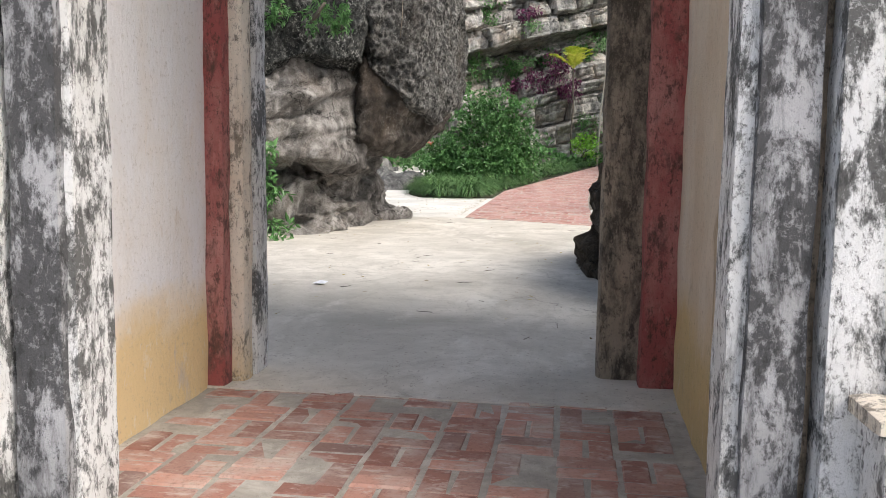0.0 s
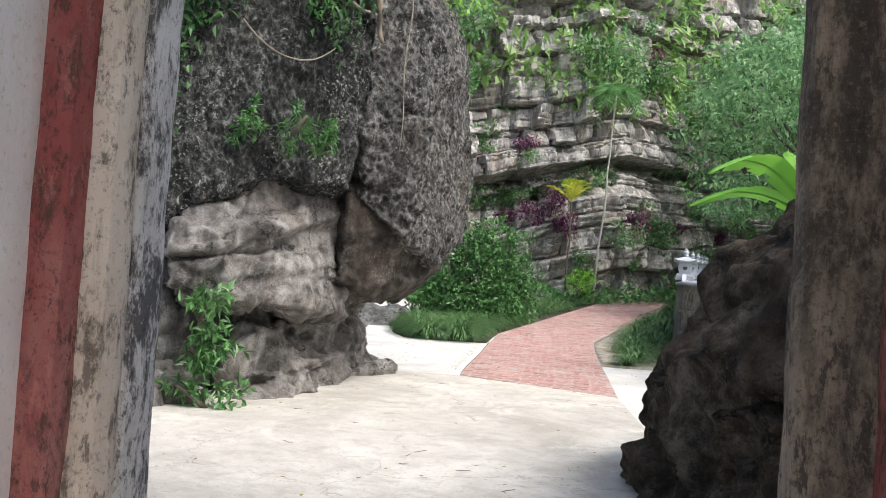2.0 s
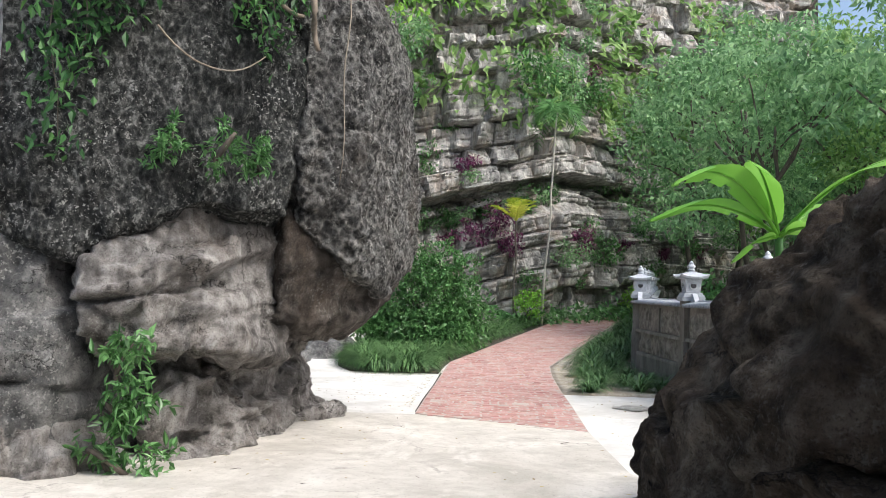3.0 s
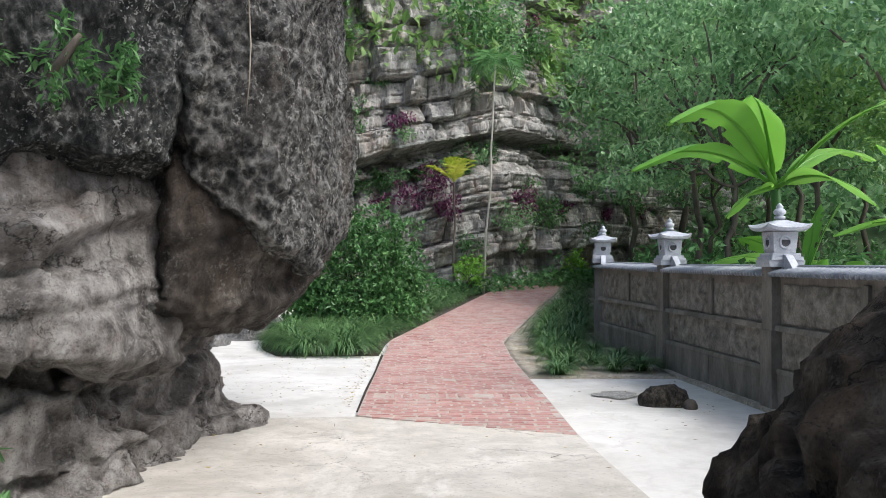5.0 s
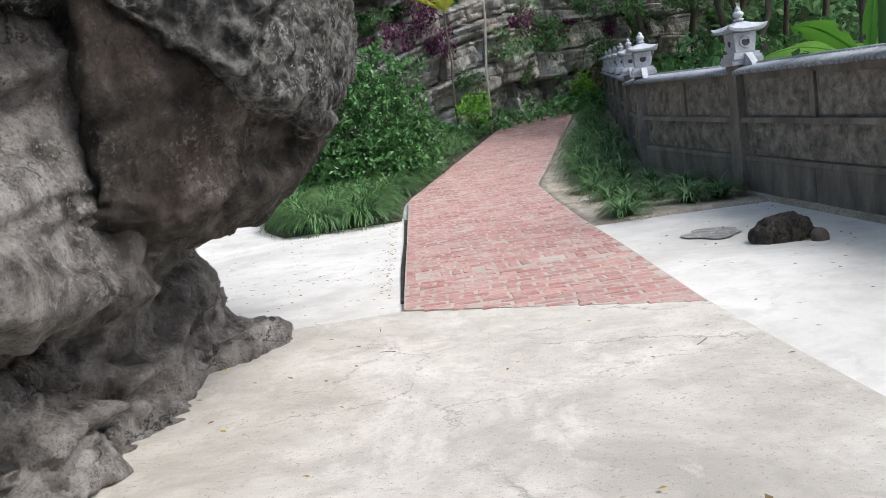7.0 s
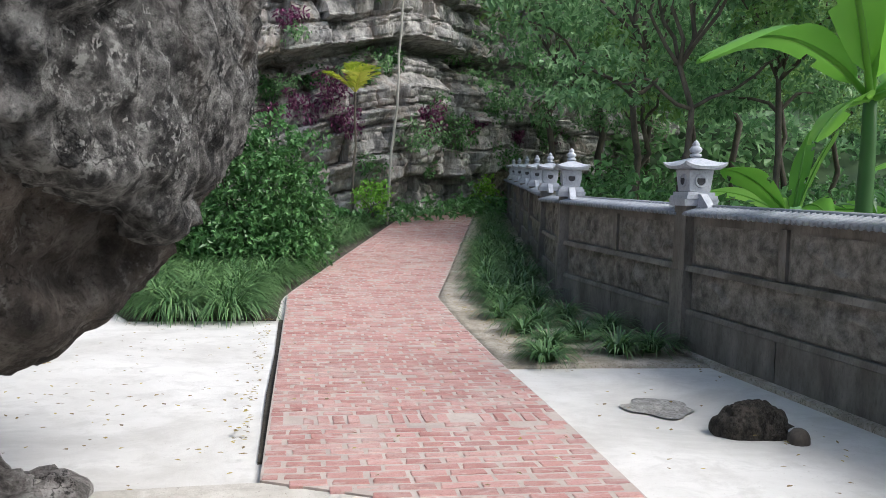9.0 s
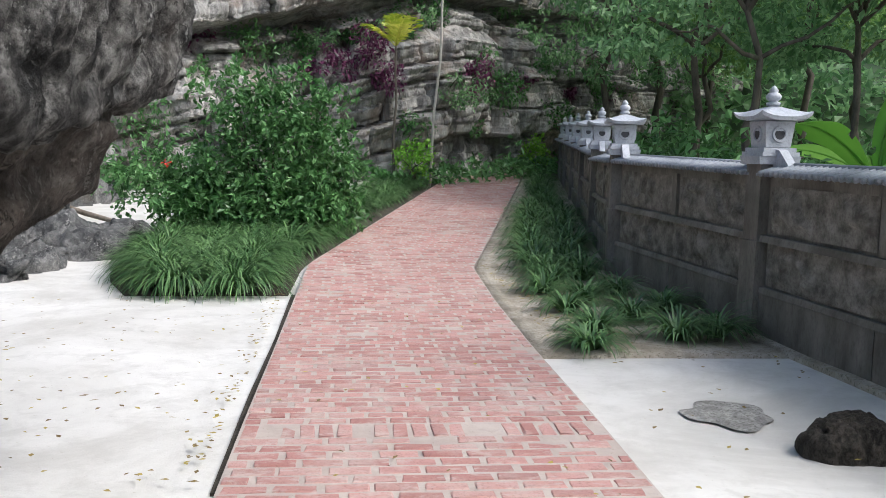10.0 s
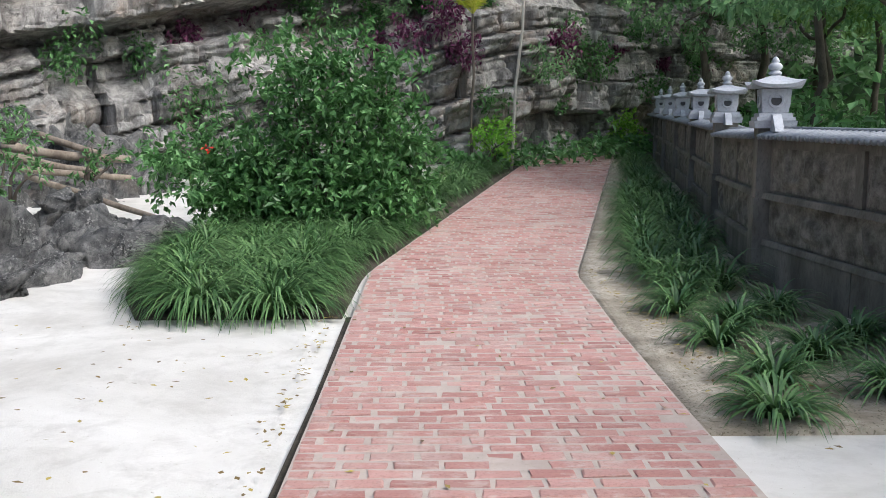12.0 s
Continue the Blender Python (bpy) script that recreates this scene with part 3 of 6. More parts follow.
def crown(rng, clumps, per, spread, length, width, hang=0.35, fill=0.5):
    """Leaves in clumps: rows of (x, y, z, radius)."""
    pts, outs = [], []
    for x, y, z, r in clumps:
        k = max(6, int(per * r * r))
        d = rng.normal(0, 1, (k, 3))
        d /= np.linalg.norm(d, axis=1, keepdims=True)
        rad = r * (fill + (1 - fill) * rng.uniform(0, 1, k) ** 0.5) * (1 + 0.25 * grain(d * 2.2 + x, 3))
        p = np.array([x, y, z]) + d * rad[:, None] * np.array([1, 1, spread])
        pts.append(p)
        outs.append(d)
    return leaves(rng, np.concatenate(pts), np.concatenate(outs), length, width, hang)


def loft_rock(rings, step=0.05, amp=0.16, freq=1.1, crack=0.0, pit=0.02, seed=0, facet=0.0, smooth_n=1, slits=()):
    """A rock drawn through rings of places, closed below and above, with lumps, beds, cracks and pits."""
    R = np.array(rings, float)
    per = np.linalg.norm(np.roll(R, -1, 1) - R, axis=2).sum(1).max()
    cols = int(per / step)
    count = R.shape[1]
    seg = np.linalg.norm(np.roll(R, -1, 1) - R, axis=2).mean(0)
    stops = np.concatenate([[0], np.cumsum(seg)]) / seg.sum()
    u = np.linspace(0, 1, cols, endpoint=False)
    closed = np.concatenate([R, R[:, :1]], 1)
    dense = np.stack([np.stack([np.interp(u, stops, closed[i, :, k]) for k in range(3)], 1) for i in range(len(R))])
    for _ in range(smooth_n):
        dense = (np.roll(dense, 2, 1) + np.roll(dense, -2, 1) + 2 * dense) / 4
    caps0, caps1 = dense[0].mean(0), dense[-1].mean(0)
    dense = np.concatenate([[dense[0] * 0.02 + caps0 * 0.98], dense, [dense[-1] * 0.02 + caps1 * 0.98]])
    lines = [dense[0]]
    for a, b in zip(dense[:-1], dense[1:]):
        gap = np.linalg.norm(b - a, axis=1).mean()
        k = max(2, int(gap / step))
        for i in range(1, k + 1):
            lines.append(a + (b - a) * i / k)
    P = np.array(lines)
    for _ in range(2):
        P[1:-1] = (P[:-2] + P[2:] + 2 * P[1:-1]) / 4
    du = np.roll(P, -1, 1) - np.roll(P, 1, 1)
    dv = np.gradient(P, axis=0)
    n = np.cross(du, dv).reshape(-1, 3)
    n /= np.maximum(np.linalg.norm(n, axis=1, keepdims=True), 1e-9)
    p = P.reshape(-1, 3)
    d = amp * fbm(p * freq, 5, seed, 0.55)
    warp = np.stack([grain(p * 1.6, seed + k) for k in range(3)], 1)
    if crack:
        d1, d2, own, _ = cells(p * np.array([0.8, 0.8, 1.5]) * freq + 0.4 * warp, seed)
        edge = np.clip((d2 - d1) / 0.22, 0, 1)
        d += crack * 1.3 * (own - 0.5) * edge - crack * 0.8 * np.exp(-((d2 - d1) / 0.05) ** 2) * (grain(p * 0.9, seed + 8) > -0.1)
    for k, size in enumerate((1.0, 2.7)) if facet else ():
        q = p * np.array([0.9, 0.9, 1.3]) * size + 0.25 * warp
        d1, d2, own, spot = cells(q, seed + 31 + k)
        tilt = np.stack([np.sin(own * 91.7), np.sin(own * 53.1 + 1), np.sin(own * 71.3 + 2)], 1)
        d += facet / size * ((q - spot) * tilt).sum(1) * np.clip((d2 - d1) / 0.10, 0, 1) ** 0.7
    for k, size in enumerate((1.3, 3.1, 6.5)) if facet else ():
        q = p * np.array([1.0, 1.0, 1.5]) * size + 0.8 * warp
        fold = 1 - np.abs(grain(q, seed + 60 + k))
        d -= 0.42 * facet / size ** 0.6 * np.clip((fold - 0.78) / 0.22, 0, 1) ** 1.5 * np.clip(0.6 + grain(p * 0.7, seed + 70 + k), 0, 1)
    for level, slope, deep in slits:
        h = p[:, 2] - level - slope * (p[:, 0] + 3.2) + 0.06 * grain(p * 2.3, seed + 40)
        d -= deep * np.exp(-(h / 0.03) ** 2) * np.clip(2 * grain(p * 0.8 + level, seed + 41) + 0.5, 0, 1)
    d += pit * fbm(p * np.array([11, 11, 6.0]), 3, seed + 9)
    d1, _, _, _ = cells(p * np.array([12.0, 12.0, 7.0]), seed + 21)
    d -= pit * 1.4 * np.clip(0.55 - d1, 0, 1)
    p = p + n * d[:, None]
    return p, grid_faces(len(P), cols, True)


def outline(f, xs):
    a = np.array(f, float)
    return np.interp(xs, a[:, 0], a[:, 1])


GROUND = [(-200, 0.0), (0.9, 0.0), (0.91, 0.0), (2.2, 0.0), (2.3, 0.27), (4.2, 0.29), (5.2, 0.36), (6.8, 0.42), (13.0, 0.455), (17.0, 0.475), (21.4, 0.545), (30.0, 0.92), (38.4, 1.28), (46.0, 1.5), (400.0, 1.6)]


def gz(y):
    return outline(GROUND, np.asarray(y, float))


def sheet(ys, left, right, lift, cols=8, amp=0.0, thick=0.0, seed=0):
    """A strip of ground between two lines x(y), following the slope; thick: its edges go that far down."""
    ys = np.asarray(ys, float)
    L, Rr = outline(left, ys), outline(right, ys)
    u = np.linspace(0, 1, cols)
    X = L[:, None] * (1 - u) + Rr[:, None] * u
    Y = np.repeat(ys[:, None], cols, 1)
    p = np.stack([X.ravel(), Y.ravel(), gz(Y.ravel()) + lift], 1)
    if amp:
        p[:, 2] += amp * fbm(p * np.array([1.5, 1.5, 0]), 4, seed)
    f = grid_faces(len(ys), cols)
    if thick:
        n = len(p)
        low = p.copy()
        low[:, 2] -= thick
        p = np.concatenate([p, low])
        rows = len(ys)
        for r in range(rows - 1):
            f.append((r * cols, (r + 1) * cols, (r + 1) * cols + n, r * cols + n))
            f.append((r * cols + cols - 1, r * cols + cols - 1 + n, (r + 1) * cols + cols - 1 + n, (r + 1) * cols + cols - 1))
        for c in range(cols - 1):
            f.append((c, c + n, c + 1 + n, c + 1))
            e = (rows - 1) * cols
            f.append((e + c, e + c + 1, e + c + 1 + n, e + c + n))
    return p, f


# ---- ground ----
gx = np.concatenate([[-400, -150, -60, -30], np.linspace(-16, 14, 41), [30, 60, 150, 400]])
gy = np.concatenate([[-200, -60, -20, -8, -3, 0, 0.9, 2.19], np.linspace(2.3, 46, 90), [60, 100, 200, 400]])
GX, GY = np.meshgrid(gx, gy)
gp = np.stack([GX.ravel(), GY.ravel(), gz(GY.ravel())], 1)
gp[:, 2] += 0.012 * fbm(gp * np.array([0.8, 0.8, 0]), 3, 5) * (gp[:, 1] > 5)
solo("ground", gp, grid_faces(len(gy), len(gx)), M_SAND, "pale screeded ground of lime and sand", "ground", kind="structure", smooth=True)

# worn concrete apron between the gate and the brick path
APRON_L = [(4.15, -7.0), (10.5, -6.0), (13.0, -3.6), (13.83, -2.7), (13.92, -1.68)]
APRON_R = [(4.15, 4.0), (8.0, 3.0), (9.6, 0.75), (10.7, 0.47), (12.0, 0.40), (12.95, 0.36), (13.92, -1.66)]
v, f = sheet(np.concatenate([np.linspace(4.15, 12.95, 60), np.linspace(13.0, 13.915, 14)]), APRON_L, APRON_R, 0.022, 70, 0.008, 0.06, 3)
solo("pavement", v, f, M_APRON, "worn grey concrete apron with hairline cracks", "pavement", kind="structure", smooth=False)

# brick path: mortar bed, bricks come at the end of the file
PATH_L = [(12.97, 0.34), (13.92, -1.655), (21.4, -1.62), (38.4, 2.1), (40.0, 2.5)]
PATH_R = [(12.95, 0.36), (17.0, 0.345), (19.0, 0.355), (21.2, 0.43), (38.4, 4.33), (40.0, 4.7)]
path_ys = np.concatenate([np.linspace(12.98, 13.92, 12), np.linspace(14.0, 40.0, 90)])
v, f = sheet(path_ys, PATH_L, PATH_R, 0.0555, 6, 0.0, 0.1)


def path_dip(y):
    """The path starts flush with the concrete and then stands a little above the ground."""
    return -0.034 * np.clip(1 - (np.asarray(y, float) - 13.1) / 2.2, 0, 1)


v[:, 2] += path_dip(v[:, 1])
path = solo("road", v, f, M_MORTAR, "brick footpath bedded in grey mortar", "footpath", kind="structure")

# dark strip painted for the shadow gap along the left edge of the path
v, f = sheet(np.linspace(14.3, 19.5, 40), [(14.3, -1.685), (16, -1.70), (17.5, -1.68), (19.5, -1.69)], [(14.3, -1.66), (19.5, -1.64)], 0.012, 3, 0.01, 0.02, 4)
solo("path_verge", v, f, M_SHADESOIL, "narrow dark strip painted for the shadow gap along the brick path", "verge", kind="structure")

# planting beds
BED_L = [(16.85, 0.36), (19.0, 0.37), (21.2, 0.445), (38.4, 4.34), (39.0, 4.48)]
BED_R = [(16.85, 2.35), (20.9, 2.12), (24.0, 2.75), (38.4, 5.4), (39.0, 5.5)]
v, f = sheet(np.linspace(16.85, 39.0, 60), BED_L, BED_R, 0.03, 16, 0.035, 0.06, 8)
solo("soil", v, f, M_SOIL, "dry soil bed with leaf litter beside the path", "planting bed", kind="structure", smooth=True)
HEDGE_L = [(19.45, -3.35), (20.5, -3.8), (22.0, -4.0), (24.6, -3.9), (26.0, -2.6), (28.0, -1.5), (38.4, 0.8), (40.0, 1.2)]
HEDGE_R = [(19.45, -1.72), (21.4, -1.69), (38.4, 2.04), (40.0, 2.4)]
# this sheet's dark colour paints the shade between the grass blades
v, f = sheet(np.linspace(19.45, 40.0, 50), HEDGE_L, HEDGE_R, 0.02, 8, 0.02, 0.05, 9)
solo("soil_bed", v, f, M_SHADESOIL, "soil under a band of ornamental grass, coloured dark as its shade", "planting bed", kind="structure", smooth=True)

# ---- gate ----
FLOOR = 0.30
v, f = join([box(-3.2, 2.2, 2.25, 4.40, -0.1, FLOOR + 0.0005), box(-3.2, 2.2, 1.55, 2.246, -0.1, 0.15)])
gate_floor = solo("floor", v, f, M_OLDMORTAR, "old brick floor of the gate passage, set in grey mortar", "floor", kind="structure")
v, f = worn_box(-1.85, 0.6, 4.38, 4.86, 0.1, FLOOR + 0.012, 0.05, 0.01, 4, 0.02)
part("threshold", (v, f), M_APRON, gate_floor, "worn cement threshold")

TOP = 4.3
left = thing("wall_left", "weathered plastered gate wall with mouldy pilasters", "wall", (-1.8, 3.2, FLOOR), kind="structure")
part("side_wall", worn_box(-2.25, -1.79, 2.62, 4.195, FLOOR - 0.05, TOP, 0.06, 0.012, 11), M_WHITE, left, "white limewash over ochre low down", True)
part("front_pilaster", worn_box(-1.50, -1.40, 2.335, 2.56, 0.1, TOP, 0.04, 0.010, 12), M_MOULD, left, "peeling white plaster with black mould", True)
part("pilaster_face", worn_box(-1.585, -1.425, 2.30, 2.55, 0.1, TOP, 0.04, 0.012, 13), M_BLACK, left, "blackened plaster", True)
part("outer_pilaster", worn_box(-2.6, -1.605, 2.25, 2.60, 0.1, TOP, 0.05, 0.010, 14), M_MOULD, left, "white plaster with stains", True)
part("pilaster_back", worn_box(-1.86, -1.63, 2.55, 2.95, 0.1, TOP, 0.06, 0.01, 15), M_MOULD, left, "", True)
part("red_pilaster", worn_box(-2.0, -1.70, 4.16, 4.30, FLOOR - 0.05, TOP, 0.04, 0.008, 16, 0.02), M_RED, left, "faded red limewash", True)
part("door_jamb", worn_box(-2.0, -1.625, 4.25, 4.40, FLOOR - 0.05, TOP, 0.04, 0.010, 17, 0.045), M_CREAM, left, "stained cream plaster", True)
part("outer_jamb", worn_box(-2.3, -1.605, 4.37, 4.55, FLOOR - 0.05, TOP, 0.04, 0.014, 18, 0.03), M_MOULD, left, "mouldy grey plaster", True)
part("outer_wall", worn_box(-7.0, -1.9, 4.20, 4.50, 0.0, TOP, 0.15, 0.01, 19), M_MOULD, left, "", True)

right = thing("wall_right", "weathered plastered gate wall with mouldy pilasters", "wall", (0.55, 3.2, FLOOR), kind="structure")
part("side_wall", worn_box(0.535, 1.0, 2.62, 4.51, FLOOR - 0.05, TOP, 0.06, 0.012, 21), M_OCHRE, right, "ochre and beige limewash with drips", True)
part("front_pilaster", worn_box(0.405, 0.49, 2.34, 2.56, 0.1, TOP, 0.04, 0.010, 22), M_MOULD, right, "peeling white plaster with black mould", True)
part("pilaster_face", worn_box(0.452, 0.61, 2.31, 2.55, 0.1, TOP, 0.04, 0.012, 23), M_BLACK, right, "blackened plaster", True)
part("groove", worn_box(0.60, 0.66, 2.38, 2.70, 0.1, TOP, 0.05, 0.008, 24), M_DARKJAMB, right, "dark groove", True)
part("outer_pilaster", worn_box(0.638, 0.80, 2.27, 2.66, 0.1, TOP, 0.05, 0.010, 25), M_MOULD, right, "white plaster with stains", True)
part("half_column", worn_box(0.79, 1.6, 2.24, 2.66, 0.1, TOP, 0.06, 0.012, 26), M_CREAM, right, "", True)
part("column_plinth", worn_box(0.735, 1.6, 2.10, 2.42, 0.1, 0.82, 0.05, 0.012, 27), M_MOULD, right, "mouldy plaster plinth", True)
part("plinth_moulding", worn_box(0.715, 1.6, 2.07, 2.45, 0.82, 0.87, 0.04, 0.006, 28), M_MOULD, right, "", True)
part("plinth_cap", worn_box(0.695, 1.6, 2.04, 2.48, 0.872, 0.92, 0.04, 0.006, 29), M_CREAM, right, "", True)
part("pilaster_back", worn_box(0.51, 0.95, 2.55, 2.95, 0.1, TOP, 0.06, 0.01, 30), M_MOULD, right, "", True)
part("red_pilaster", worn_box(0.365, 0.75, 4.47, 4.62, FLOOR - 0.05, TOP, 0.04, 0.008, 31, 0.02), M_RED, right, "faded red limewash", True)
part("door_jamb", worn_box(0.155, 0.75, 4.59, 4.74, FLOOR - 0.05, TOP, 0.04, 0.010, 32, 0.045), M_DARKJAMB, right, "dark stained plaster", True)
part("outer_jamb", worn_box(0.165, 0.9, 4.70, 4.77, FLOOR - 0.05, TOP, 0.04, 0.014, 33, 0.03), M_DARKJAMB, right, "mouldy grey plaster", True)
part("outer_wall", worn_box(0.8, 6.0, 4.52, 4.86, 0.0, TOP, 0.15, 0.01, 34), M_MOULD, right, "", True)
v, f = box(-2.6, 1.6, 2.3, 4.9, TOP - 0.02, TOP + 0.2)
solo("ceiling", v, f, M_WHITE, "plain plastered slab over the gate passage", "ceiling", kind="structure")

# ---- limestone crag beside the apron ----
crag = thing("limestone_crag", "overhanging limestone crag, dark above and pale below", "rock", (-3.6, 11.5, 0.4))
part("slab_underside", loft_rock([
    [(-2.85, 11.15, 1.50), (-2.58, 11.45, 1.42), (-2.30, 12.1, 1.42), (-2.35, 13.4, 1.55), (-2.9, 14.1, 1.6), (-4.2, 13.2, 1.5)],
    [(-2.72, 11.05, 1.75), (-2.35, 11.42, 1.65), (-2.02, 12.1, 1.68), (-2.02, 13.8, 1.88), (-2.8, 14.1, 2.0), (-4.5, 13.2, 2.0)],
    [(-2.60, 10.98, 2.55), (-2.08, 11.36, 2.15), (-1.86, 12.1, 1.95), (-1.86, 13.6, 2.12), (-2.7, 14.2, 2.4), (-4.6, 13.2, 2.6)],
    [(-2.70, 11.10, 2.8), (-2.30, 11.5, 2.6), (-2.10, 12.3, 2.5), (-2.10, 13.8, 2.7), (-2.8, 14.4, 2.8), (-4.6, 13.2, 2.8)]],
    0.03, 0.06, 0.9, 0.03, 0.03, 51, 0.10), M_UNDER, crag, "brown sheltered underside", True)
part("upper_slab", loft_rock([
    [(-2.64, 11.02, 2.50), (-2.16, 11.42, 2.10), (-1.93, 12.1, 1.90), (-1.92, 13.9, 2.2), (-2.7, 14.4, 2.6), (-4.6, 13.2, 2.5)],
    [(-2.54, 10.92, 2.50), (-2.03, 11.28, 2.12), (-1.80, 12.05, 1.90), (-1.78, 14.1, 2.25), (-2.6, 14.6, 2.65), (-4.7, 13.2, 2.5)],
    [(-2.50, 10.85, 2.70), (-1.95, 11.20, 2.45), (-1.72, 12.0, 2.35), (-1.70, 14.2, 2.62), (-2.6, 14.7, 2.9), (-4.8, 13.2, 2.7)],
    [(-2.45, 10.80, 3.4), (-1.92, 11.15, 3.4), (-1.72, 11.9, 3.4), (-1.72, 14.25, 3.6), (-2.6, 14.7, 3.6), (-4.8, 13.2, 3.6)],
    [(-2.50, 10.80, 4.6), (-1.98, 11.10, 4.6), (-1.80, 11.9, 4.6), (-1.80, 14.1, 4.7), (-2.7, 14.6, 4.7), (-4.8, 13.2, 4.8)],
    [(-2.70, 11.00, 5.25), (-2.25, 11.3, 5.25), (-2.05, 11.9, 5.25), (-2.05, 13.8, 5.3), (-2.9, 14.3, 5.3), (-4.8, 13.2, 5.4)]],
    0.027, 0.10, 0.7, 0.02, 0.055, 41, 0.07), M_SLAB, crag, "dark weathered slab", True)
part("upper_face", loft_rock([
    [(-5.2, 10.4, 2.45), (-4.15, 10.25, 2.02), (-3.3, 10.5, 2.50), (-2.75, 10.95, 2.52), (-3.2, 12.5, 2.5), (-6.5, 12.5, 2.5)],
    [(-5.3, 9.7, 2.60), (-4.15, 9.78, 2.12), (-3.2, 10.12, 2.60), (-2.55, 10.75, 2.62), (-2.9, 12.7, 2.7), (-6.8, 12.5, 2.7)],
    [(-5.4, 9.5, 3.1), (-4.3, 9.75, 3.1), (-3.2, 10.1, 3.1), (-2.5, 10.75, 3.1), (-2.8, 12.8, 3.1), (-6.8, 12.5, 3.1)],
    [(-5.4, 9.5, 4.2), (-4.35, 9.85, 4.2), (-3.2, 10.25, 4.2), (-2.5, 10.9, 4.2), (-2.8, 12.8, 4.2), (-6.8, 12.5, 4.2)],
    [(-5.4, 9.9, 5.3), (-4.4, 10.2, 5.3), (-3.3, 10.6, 5.3), (-2.7, 11.2, 5.3), (-2.9, 12.8, 5.3), (-6.8, 12.5, 5.3)]],
    0.034, 0.10, 0.7, 0.02, 0.05, 42, 0.07), M_DARKFACE, crag, "dark pitted face with lichen, tree shade put into its colour", True)
part("crag_top", loft_rock([
    [(-6.5, 10.2, 5.0), (-4.4, 10.6, 5.0), (-3.0, 11.2, 5.0), (-2.2, 12.2, 5.0), (-2.4, 14.0, 5.1), (-6.8, 14.5, 5.0)],
    [(-6.5, 10.0, 5.6), (-4.4, 10.3, 5.6), (-2.9, 10.9, 5.6), (-2.0, 11.8, 5.6), (-2.2, 14.0, 5.7), (-6.8, 14.5, 5.6)],
    [(-6.5, 10.8, 6.8), (-4.4, 11.0, 6.8), (-3.2, 11.6, 6.6), (-2.8, 12.4, 6.5), (-3.0, 13.6, 6.6), (-6.8, 14.0, 7.0)]],
    0.08, 0.2, 0.9, 0.1, 0.03, 49, 0.2), M_SLAB, crag, "", True)
part("middle_boulder", loft_rock([
    [(-4.0, 10.1, 1.35), (-3.4, 10.2, 1.3), (-2.95, 10.75, 1.22), (-2.80, 11.4, 1.25), (-3.3, 12.8, 1.3), (-4.6, 12.4, 1.3)],
    [(-4.0, 9.75, 1.5), (-3.4, 9.85, 1.42), (-2.85, 10.5, 1.38), (-2.68, 11.3, 1.42), (-3.2, 13.0, 1.4), (-4.8, 12.4, 1.4)],
    [(-4.05, 9.70, 1.85), (-3.45, 9.8, 1.85), (-2.88, 10.45, 1.85), (-2.62, 11.3, 1.85), (-3.2, 13.0, 1.8), (-4.8, 12.4, 1.8)],
    [(-3.95, 9.9, 2.3), (-3.4, 10.05, 2.3), (-2.95, 10.6, 2.3), (-2.65, 11.3, 2.3), (-3.2, 13.0, 2.2), (-4.8, 12.4, 2.2)],
    [(-3.9, 10.2, 2.75), (-3.4, 10.4, 2.75), (-3.05, 10.9, 2.75), (-2.75, 11.4, 2.75), (-3.2, 12.9, 2.6), (-4.8, 12.4, 2.6)]],
    0.03, 0.06, 0.9, 0.04, 0.014, 43, 0.17, 1, ((1.92, 0.22, 0.12), (1.6, 0.3, 0.04))), M_PALE, crag, "pale pinkish-grey limestone", True)
part("left_face", loft_rock([
    [(-6.5, 9.2, 0.3), (-5.0, 9.45, 0.3), (-4.15, 9.85, 0.3), (-4.0, 10.3, 0.3), (-4.6, 12.0, 0.3), (-7.0, 12.0, 0.3)],
    [(-6.5, 9.0, 1.3), (-5.0, 9.35, 1.3), (-4.12, 9.75, 1.3), (-3.95, 10.3, 1.3), (-4.6, 12.0, 1.3), (-7.0, 12.0, 1.3)],
    [(-6.5, 9.1, 2.2), (-5.0, 9.5, 2.1), (-4.25, 9.85, 1.95), (-4.1, 10.3, 1.95), (-4.6, 12.0, 2.2), (-7.0, 12.0, 2.2)],
    [(-6.5, 9.3, 2.8), (-5.0, 9.8, 2.8), (-4.3, 10.1, 2.8), (-4.1, 10.5, 2.8), (-4.6, 12.0, 2.8), (-7.0, 12.0, 2.8)]],
    0.04, 0.05, 1.0, 0.04, 0.008, 44, 0.12, 1, ((1.5, 0.3, 0.05), (0.9, -0.2, 0.06))), M_GREYROCK, crag, "smooth grey limestone face", True)
